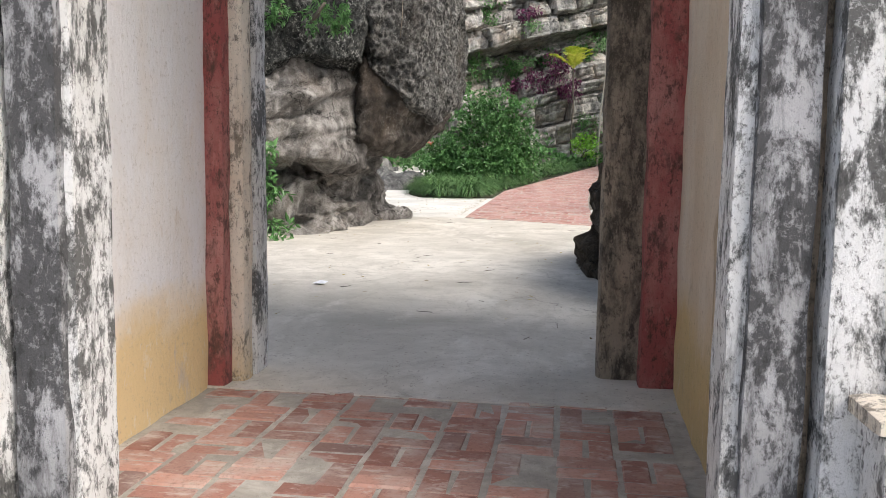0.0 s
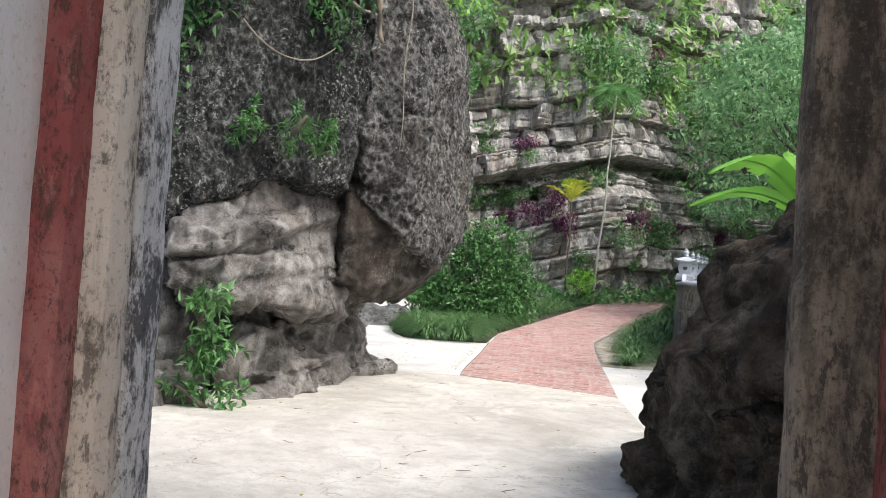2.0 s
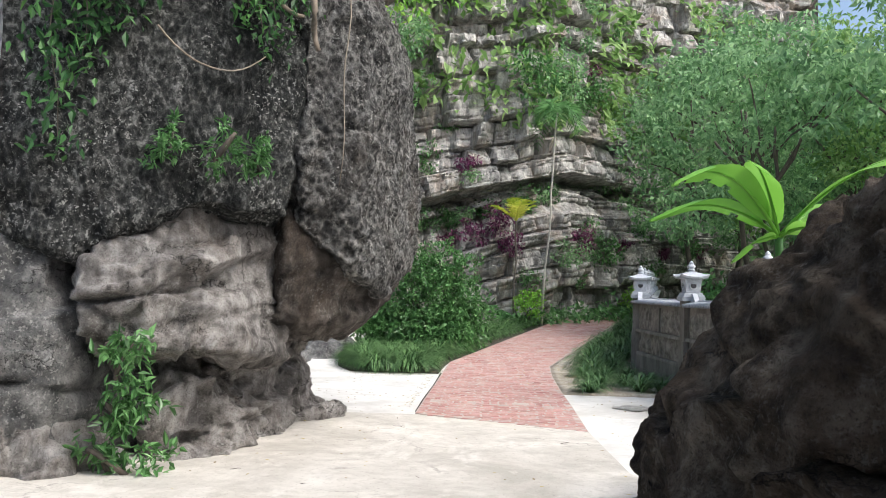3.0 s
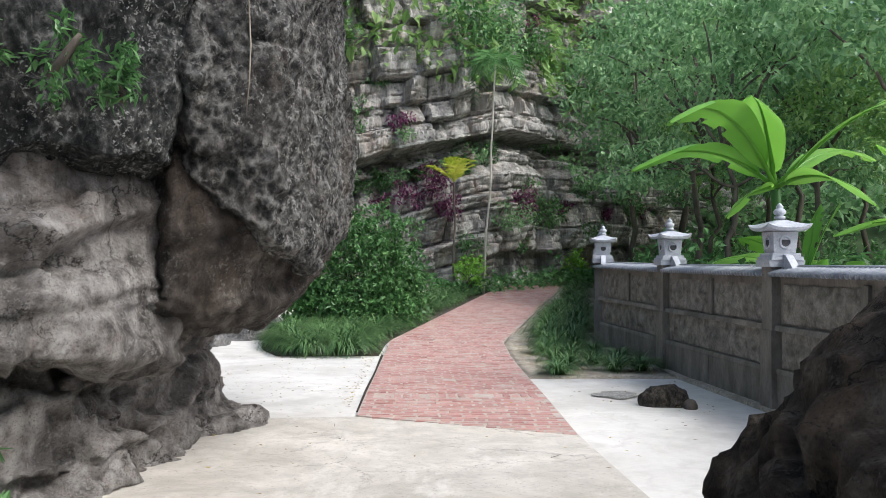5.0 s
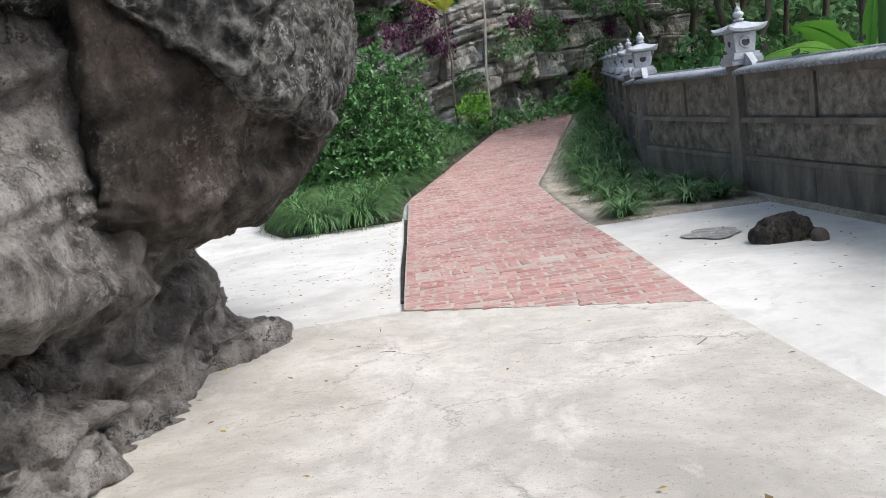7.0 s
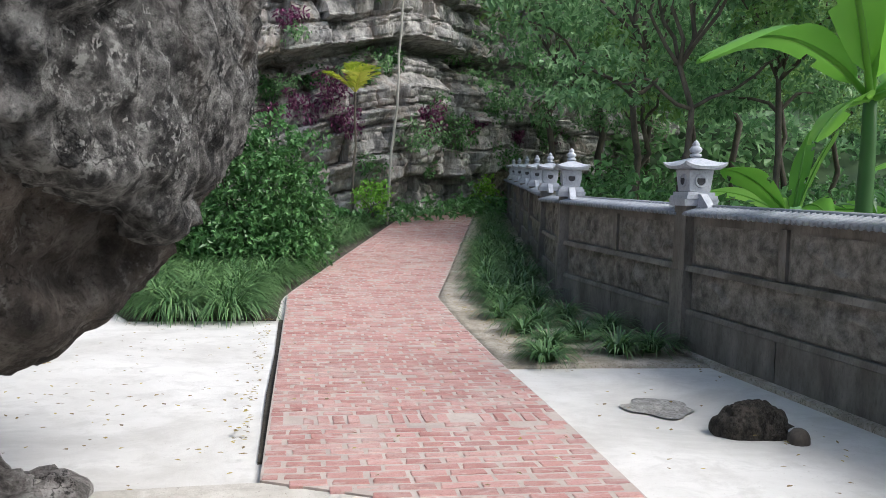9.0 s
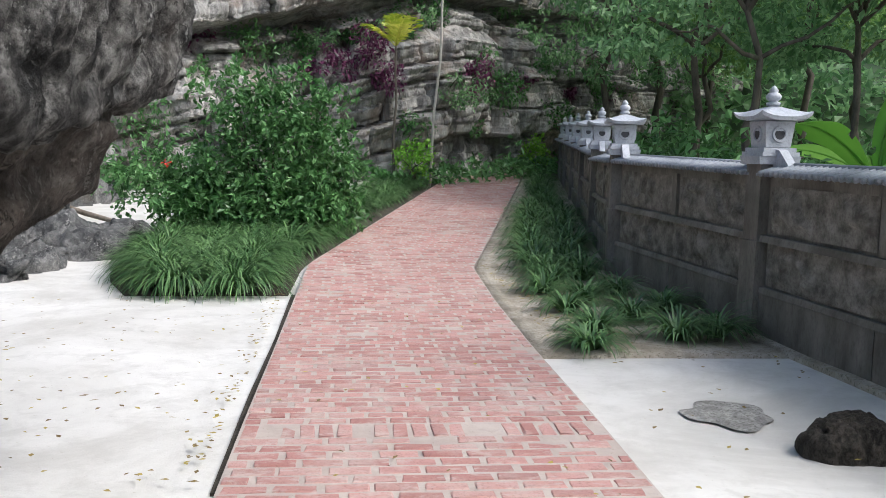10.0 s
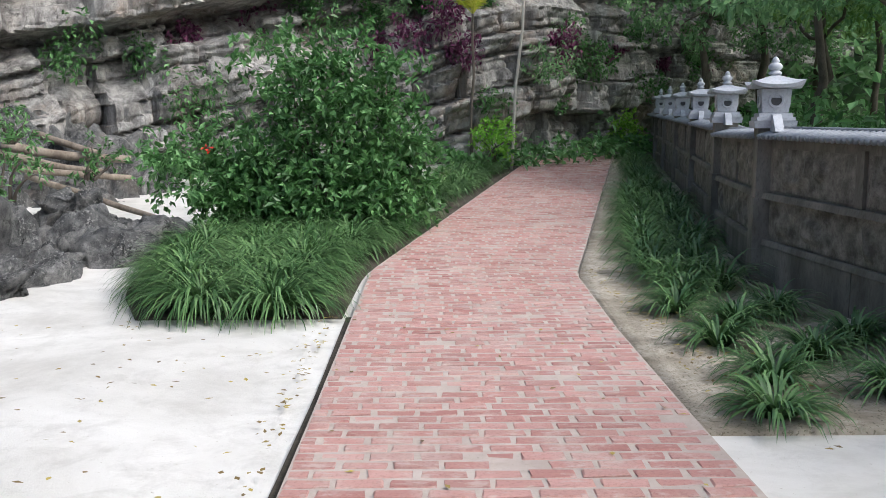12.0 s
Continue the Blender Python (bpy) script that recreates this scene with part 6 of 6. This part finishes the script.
for i in range(9):
    s = 27.3 + 0.75 * i
    cliff_plant("ledge_plant", "tufted green plant on the ledge under the overhang", s, 4.55 + 0.25 * (s - 27.3) + rc.uniform(-0.3, 0.3), rc.uniform(0.45, 0.75), M_FOREST if i % 2 else M_VINE, 520, 0.15, 470 + i, 0.1, "plants on the ledge")
# tall weeds along the foot and crest
n = 9000
s, z = rc.uniform(12, 56, n), rc.uniform(8.5, 16.5, n)
p, nn = cliff_at(s, z)
mask = grain(np.stack([s * 0.5, z * 0.5, 0 * s], 1), 3) > -0.25
p, nn = p[mask] + nn[mask] * 0.2, nn[mask]
v, f = leaves(rc, p + rc.normal(0, 0.2, p.shape), nn, 0.5, 0.26, 0.5)
solo("cliff_creepers", v, f, M_FOREST2, "creepers and weeds covering the upper cliff", "creepers", kind="stuff")

n = 5200
s = rc.uniform(12, 46, n)
z = rc.uniform(0.9, 1.9, n) + 0.5 * grain(np.stack([s * 0.6, 0 * s, 0 * s], 1), 4)
p, nn = cliff_at(s, z)
p = p + nn * rc.uniform(0.2, 2.6, (n, 1))
p[:, 2] = gz(p[:, 1]) + (p[:, 2] - 0.9) * 0.8 * np.clip(0.6 + 0.8 * grain(p * 0.8, 6), 0.1, 1.3)
v, f = leaves(rc, p, nn, 0.26, 0.13, 0.2)
solo("cliff_foot_weeds", v, f, M_SHRUB, "weeds and saplings at the foot of the cliff", "weeds", kind="stuff")

# ---- greenery on the crag ----
def hanging(name, label, strands, mat, leaf, seed, per=16):
    r = np.random.default_rng(seed)
    ob = thing(name, label, "vine", strands[0][0])
    pts, outs = [], []
    for a, b in strands:
        p = bend(a, b, 9, 0.0, 0.18, seed + len(pts))
        part("stem", tube(p, np.linspace(0.012, 0.004, 9), 5), M_BARK, ob, smooth=True)
        q = np.repeat(p, per, 0) + r.normal(0, 0.11, (9 * per, 3))
        pts.append(q)
        outs.append(np.tile([[0.4, -0.8, 0.0]], (9 * per, 1)))
    v, f = leaves(r, np.concatenate(pts), np.concatenate(outs), leaf, leaf * 0.42, 0.8)
    part("foliage", (v, f), mat, ob)
    return ob


rv = np.random.default_rng(9)
hanging("hanging_vine", "dark green leafy vine hanging down the crag", [((-4.25 + 0.22 * k, 9.62 + 0.08 * k, 5.5 - 0.06 * k), (-4.2 + 0.18 * k + rv.uniform(-0.1, 0.1), 9.62 + 0.07 * k, 3.2 + 0.35 * k + rv.uniform(-0.3, 0.3))) for k in range(5)], M_VINE, 0.13, 11, 30)
hanging("hanging_vine", "dark green leafy vine hanging down the crag", [((-3.0 + 0.12 * k, 10.2 + 0.12 * k, 5.5), (-2.85 + 0.1 * k, 10.25 + 0.12 * k, 4.3 + rv.uniform(-0.2, 0.2))) for k in range(4)], M_VINE, 0.11, 12, 18)
for i, (x, y, z, s) in enumerate(((-2.95, 10.08, 3.05, 0.22), (-3.35, 9.98, 3.1, 0.15), (-2.75, 10.25, 3.0, 0.16))):
    cl = [(0.02, -0.05, 0.0, s * 0.6), (0.1, -0.05, -0.05, s * 0.4), (-0.08, -0.05, -0.12, s * 0.45), (0.03, -0.05, 0.15, s * 0.35)]
    shrub("rock_fern", "small green fern tuft growing on the dark rock face", "fern", (x, y, z), cl, 1, 2600, 0.09, 0.03, M_SHRUB, "ferns on the rock", 60 + i, 0.6)
for i, (x, y, z, s) in enumerate(((-3.62, 9.78, 1.30, 0.34), (-3.66, 9.85, 0.95, 0.32), (-3.62, 9.95, 0.55, 0.36))):
    cl = [(r0.uniform(-0.2, 0.25), r0.uniform(-0.15, 0.05), r0.uniform(-0.15, 0.2), s * r0.uniform(0.35, 0.6)) for _ in range(7)]
    shrub("rock_plant", "bright green leafy plant growing from a cleft in the rock", "plant", (x, y, z), cl, 2, 900, 0.12, 0.045, M_SHRUB, "plants in the cleft", 70 + i, 0.5)
# tree on the crag whose branches hang over the view
tree("tree", "small tree on the crag with overhanging yellow-green branches", (-2.8, 12.9, 4.95), 3.6, 2.4, 105, M_BRIGHT, 210, 0.12, 2.4, "", -0.02, 0.6)
tree("tree", "small tree on the crag with overhanging dark branches", (-4.2, 11.4, 5.4), 2.8, 2.0, 106, M_FOREST, 230, 0.13, 0.5, "", 0.02, 0.6)
# roots and dry creepers crossing the dark face
def root(points, rad, label):
    v, f = tube(points, np.linspace(rad, rad * 0.5, len(points)), 7, 3, 0.008)
    solo("root", v, f, M_LOG, label, "root", "roots on the crag", smooth=True)


root(bend((-2.72, 10.48, 5.5), (-2.32, 10.62, 4.05), 14, 0.0, 0.25, 4), 0.045, "thick pale root growing down a crack in the crag")
root(bend((-2.95, 10.40, 5.3), (-2.45, 10.60, 4.35), 14, 0.25, 0.2, 5), 0.03, "thin curved root on the dark rock")
root(bend((-3.5, 9.93, 4.05), (-2.7, 10.30, 3.9), 14, 0.22, 0.05, 6), 0.010, "dry creeper hanging in a loop across the rock")
root(bend((-2.10, 10.85, 4.9), (-2.14, 10.90, 2.9), 10, 0.0, 0.08, 7), 0.008, "thin dry creeper hanging down the slab")

# ---- debris behind the crag ----
v, f = loft_rock([[(-9.5, 18.0, 0.2), (-6.5, 18.2, 0.2), (-4.55, 19.6, 0.2), (-4.5, 21.6, 0.2), (-5.2, 22.8, 0.2), (-9.5, 25.0, 0.2)],
                  [(-9.5, 18.2, 0.8), (-6.7, 18.6, 0.75), (-4.9, 19.9, 0.72), (-4.8, 21.5, 0.72), (-5.5, 22.6, 0.75), (-9.5, 24.6, 0.9)],
                  [(-9.0, 19.2, 1.6), (-7.5, 19.4, 1.5), (-6.2, 20.4, 1.3), (-6.0, 21.4, 1.3), (-6.5, 22.2, 1.4), (-9.0, 23.6, 1.8)]], 0.05, 0.2, 1.3, 0.16, 0.03, 81, 0.5)
solo("rubble_rock", v, f, M_GREYROCK, "low broken grey rock with leaf litter behind the crag", "rock", smooth=True)
v, f = loft_rock([[(-14, 25.5, 0.3), (-8.0, 25.0, 0.3), (-5.6, 27.0, 0.3), (-5.5, 30.0, 0.3), (-8, 32.0, 0.3), (-16, 31, 0.3)],
                  [(-14, 26.0, 1.2), (-8.3, 26.0, 1.1), (-6.2, 27.4, 1.0), (-6.0, 30.0, 1.1), (-8, 31.6, 1.6), (-16, 31, 1.8)],
                  [(-13, 28.0, 2.4), (-9.5, 28.0, 2.0), (-7.6, 28.6, 1.6), (-7.4, 30.0, 1.8), (-9, 31.2, 2.4), (-15, 31, 3.0)]], 0.10, 0.3, 0.9, 0.24, 0.04, 82, 0.5)
solo("rubble_bank", v, f, M_GREYROCK, "bank of earth and rubble at the foot of the cliff", "bank", kind="structure", smooth=True)
for i, (x, y, sx, sy, h) in enumerate(((-4.75, 22.2, 0.5, 0.35, 0.28), (-4.35, 22.9, 0.35, 0.25, 0.2), (-5.3, 24.0, 0.5, 0.4, 0.35), (-4.9, 20.4, 0.35, 0.3, 0.3), (-5.9, 24.6, 0.6, 0.5, 0.5))):
    a = np.linspace(0, 2 * np.pi, 7)[:-1]
    g = float(gz(y))
    rr = [[(x + sx * q * math.cos(t), y + sy * q * math.sin(t), g + z) for t in a] for q, z in ((1.0, -0.1), (1.02, h * 0.4), (0.6, h))]
    v, f = loft_rock(rr, 0.035, 0.08, 2.2, 0.14, 0.02, 90 + i, 0.4, 0)
    solo("rubble_stone", v, f, M_GREYROCK, "broken grey stone lying on the pale ground", "stone", "stones behind the crag", smooth=True)


def log(a, b, rad, label, seed):
    v, f = tube(bend(a, b, 9, 0.02, 0.06, seed), np.linspace(rad, rad * 0.75, 9), 9, seed, 0.012)
    solo("log", v, f, M_LOG, label, "log", "logs behind the crag", smooth=True)


log((-7.1, 26.0, 1.32), (-4.35, 24.6, 0.72), 0.05, "long bare pole leaning on the rubble", 1)
log((-8.2, 27.6, 1.75), (-6.2, 28.0, 1.5), 0.09, "weathered log lying on the rubble bank", 2)
log((-8.6, 27.2, 1.72), (-6.4, 27.2, 1.32), 0.08, "weathered log lying on the rubble bank", 3)
log((-8.0, 28.4, 1.95), (-6.6, 27.6, 1.62), 0.07, "weathered log lying on the rubble bank", 4)
log((-7.6, 26.5, 1.42), (-6.0, 27.4, 1.22), 0.06, "weathered log lying on the rubble bank", 5)
for i, (x, y, z, s) in enumerate(((-6.75, 24.6, 1.15, 0.85), (-7.6, 23.4, 1.5, 0.9), (-6.2, 26.2, 1.35, 0.6), (-8.3, 24.5, 1.6, 1.0), (-7.4, 26.2, 1.9, 0.7), (-9.6, 25.5, 2.2, 1.2), (-6.4, 23.2, 1.2, 0.5), (-9.0, 22.5, 2.0, 0.9))):
    cl = [(r0.uniform(-0.6, 0.6) * s, r0.uniform(-0.4, 0.4) * s, r0.uniform(-0.2, 0.7) * s, s * r0.uniform(0.2, 0.42)) for _ in range(9)]
    shrub("wild_shrub", "wild grey-green shrub on the rubble", "shrub", (x, y, z), cl, 4, 420, 0.12, 0.05, M_SHRUB, "wild shrubs on the rubble", 110 + i, 0.3)

# ---- small things on the ground ----
a = np.linspace(0, 2 * np.pi, 9)[:-1]
g = float(gz(15.2))
rr = [[(1.60 + 0.27 * q * math.cos(t), 14.70 + 0.20 * q * math.sin(t), g + z) for t in a] for q, z in ((1.0, -0.05), (1.05, 0.08), (0.85, 0.18), (0.45, 0.24))]
v, f = loft_rock(rr, 0.022, 0.05, 4.0, 0.05, 0.018, 95)
solo("stone", v, f, M_STONE, "dark rough stone lying on the pale ground", "stone", smooth=True)
a = np.linspace(0, 2 * np.pi, 9)[:-1]
rr = [[(1.80 + 0.08 * q * math.cos(t), 14.46 + 0.07 * q * math.sin(t), g + z) for t in a] for q, z in ((1.0, -0.03), (1.0, 0.05), (0.5, 0.10))]
v, f = loft_rock(rr, 0.015, 0.02, 8.0, 0.0, 0.008, 96)
solo("small_stone", v, f, M_BARK, "small brown stone beside the dark stone", "stone", smooth=True)


def stain(name, cx, cy, rx, ry, mat, label, seed, lift=0.03):
    a = np.linspace(0, 2 * np.pi, 40, endpoint=False)
    q = 1 + 0.35 * grain(np.stack([np.cos(a) * 1.6, np.sin(a) * 1.6, 0 * a + seed], 1), seed)
    rows = []
    for u, h in ((1.0, 0.0), (0.85, 0.003), (0.4, 0.004), (0.05, 0.004)):
        x, y = cx + rx * q * u * np.cos(a), cy + ry * q * u * np.sin(a)
        rows.append(np.stack([x, y, gz(y) + lift - 0.010 + h], 1))
    solo(name, np.concatenate(rows), grid_faces(4, 40, True), mat, label, "stain", smooth=True)


stain("cement_patch", 1.2, 15.4, 0.28, 0.27, M_STAIN, "rough dried patch of grey cement on the pale ground", 3, 0.02)
v = np.array([(-2.03, 6.76, 0.452), (-1.92, 6.74, 0.455), (-1.91, 6.83, 0.462), (-2.0, 6.85, 0.453), (-1.97, 6.80, 0.475)])
solo("paper_scrap", v, [(0, 1, 4), (1, 2, 4), (2, 3, 4), (3, 0, 4)], M_PAPER, "small crumpled scrap of white paper on the concrete", "litter")

# fallen leaves and twigs, thinly over the ground and thick along the path edges
rl = np.random.default_rng(17)
x1, y1 = rl.uniform(-4.2, -1.8, 190), rl.uniform(13.8, 19.4, 190)
x2, y2 = rl.uniform(0.55, 2.2, 60), rl.uniform(12.0, 16.8, 60)
x3, y3 = rl.uniform(-3.2, 0.4, 90), rl.uniform(4.9, 13.5, 90)
y4 = rl.uniform(14.3, 19.4, 130)
x4 = -1.76 - np.abs(rl.normal(0, 0.07, 130))
y5 = rl.uniform(16.9, 21.5, 260)
x5 = 0.55 + np.abs(rl.normal(0, 0.35, 260))
y6 = rl.uniform(13.5, 20, 50)
x6 = rl.uniform(-1.6, 0.4, 50)
x, y = np.concatenate([x1, x2, x3, x4, x5, x6]), np.concatenate([y1, y2, y3, y4, y5, y6])
lift = np.where((x > -1.7) & (x < 0.42) & (y > 13.2), 0.068, 0.045)
lift = np.where((x > 0.5) & (y > 16.85), 0.06, lift)
p = np.stack([x, y, gz(y) + lift], 1)
v, f = leaves(rl, p, np.stack([rl.normal(0, 1, len(x)), rl.normal(0, 1, len(x)), 0 * x], 1), 0.05, 0.026, 0.0, 0.2)
v = np.repeat(p, 4, 0) + (v - np.repeat(p, 4, 0)) * np.array([1, 1, 0.25])
solo("fallen_leaves", v, f, M_DRYLEAF, "dry brown and yellow leaves fallen on the ground", "leaves", kind="stuff")
tw = []
for k in range(26):
    x, y, a, L = rl.uniform(-3.4, 0.5), rl.uniform(5.0, 13.4), rl.uniform(0, 3.1), rl.uniform(0.04, 0.15)
    q = np.stack([x + np.linspace(0, L, 4) * math.cos(a), y + np.linspace(0, L, 4) * math.sin(a) + rl.normal(0, 0.008, 4), np.zeros(4)], 1)
    q[:, 2] = gz(q[:, 1]) + 0.036
    tw.append(tube(q, [0.0025, 0.0022, 0.002, 0.0015], 5))
v, f = join(tw)
solo("twigs", v, f, M_BARK, "thin dry twigs scattered on the concrete", "twigs", kind="stuff")

# ---- bricks of the passage floor: pairs laid as basket weave ----
rb = np.random.default_rng(3)


def brick_mesh(name, lx, ly, h, mat, seed):
    r = np.random.default_rng(seed)
    c = 0.007
    rings = []
    for z, k in ((0, 0), (h - c, 0), (h, c)):
        rings.append([(sx * (lx / 2 - k) + r.normal(0, 0.0025), sy * (ly / 2 - k) + r.normal(0, 0.0025), z + r.normal(0, 0.0012) * (z > 0)) for sx, sy in ((-1, -1), (1, -1), (1, 1), (-1, 1))])
    v = np.array([p for q in rings for p in q])
    f = grid_faces(3, 4, True) + [(8, 9, 10, 11)]
    return mesh_of(name, v, f, mat)


floor_bricks = [brick_mesh("brick", 0.228, 0.106, 0.03, M_FLOORBRICK, k) for k in range(6)]
MOD = 0.246
for i in range(10):
    for j in range(9):
        cx, cy = -1.755 + MOD * (i + 0.5), 2.30 + MOD * (j + 0.5) * 0.93
        if cx > 0.52 or cy > 4.36:
            continue
        for k in (-1, 1):
            if rb.uniform() < 0.03:
                continue
            ob = new("brick", floor_bricks[rb.integers(6)])
            ob.parent = gate_floor
            across = (i + j) % 2
            ob.location = (cx + (0 if across else k * 0.060), cy + (k * 0.058 if across else 0), FLOOR - 0.026 + rb.normal(0, 0.0025))
            ob.rotation_euler = (rb.normal(0, 0.008), rb.normal(0, 0.008), (0 if across else math.pi / 2) + rb.normal(0, 0.012))
            ob.scale = (1, 0.98, 1)

# ---- bricks of the path: stretcher courses across the way ----
path_bricks = [brick_mesh("brick", 0.203, 0.082, 0.03, M_PATHBRICK, 20 + k) for k in range(6)]
raw = []
count = 0
y = 13.03
row = 0
while y < 39.9:
    a, b = float(outline(PATH_L, [y])[0]) + 0.01, float(outline(PATH_R, [y])[0]) - 0.01
    x = a - (0.11 if row % 2 else 0.0) + rb.uniform(-0.03, 0.03)
    while x < b:
        x0, x1 = max(x, a), min(x + 0.203, b)
        if x1 - x0 > 0.05 and rb.uniform() > 0.012:
            cx, w = (x0 + x1) / 2, (x1 - x0)
            z = float(gz(y)) + 0.030 + float(path_dip(y)) + rb.normal(0, 0.0018)
            sh = path_bricks[rb.integers(6)]
            if 14.6 < y < 17.6 and count < 300:
                ob = new("brick", sh)
                ob.parent = path
                ob.location = (cx, y, z)
                ob.rotation_euler = (rb.normal(0, 0.006), 0, rb.normal(0, 0.014))
                ob.scale = (w / 0.203, 1, 1)
                count += 1
            else:
                v = np.array([q.co[:] for q in sh.vertices]) * np.array([w / 0.203, 1, 1])
                t = rb.normal(0, 0.014)
                v = np.stack([v[:, 0] - t * v[:, 1], v[:, 1] + t * v[:, 0], v[:, 2]], 1) + np.array([cx, y, z])
                raw.append((v, [tuple(q.vertices) for q in sh.polygons]))
        x += 0.203 + rb.uniform(0.016, 0.034)
    y += 0.103
    row += 1
    if row == 19:
        # one course of bricks set upright across the path, half lost under grey mortar
        y += 0.055
        x = a + 0.045
        while x < b - 0.03:
            if rb.uniform() > 0.12 + 0.45 * (x - a) / (b - a):
                ob = new("brick", path_bricks[rb.integers(6)])
                ob.parent = path
                ob.location = (x, y, float(gz(y)) + 0.030 + float(path_dip(y)) + rb.normal(0, 0.0018))
                ob.rotation_euler = (0, 0, math.pi / 2 + rb.normal(0, 0.03))
            x += 0.082 + rb.uniform(0.012, 0.024)
        y += 0.165
v, f = join(raw)
ob = part("bricks", (v, f), M_PATHBRICK, path)
ob["kind"] = "stuff"
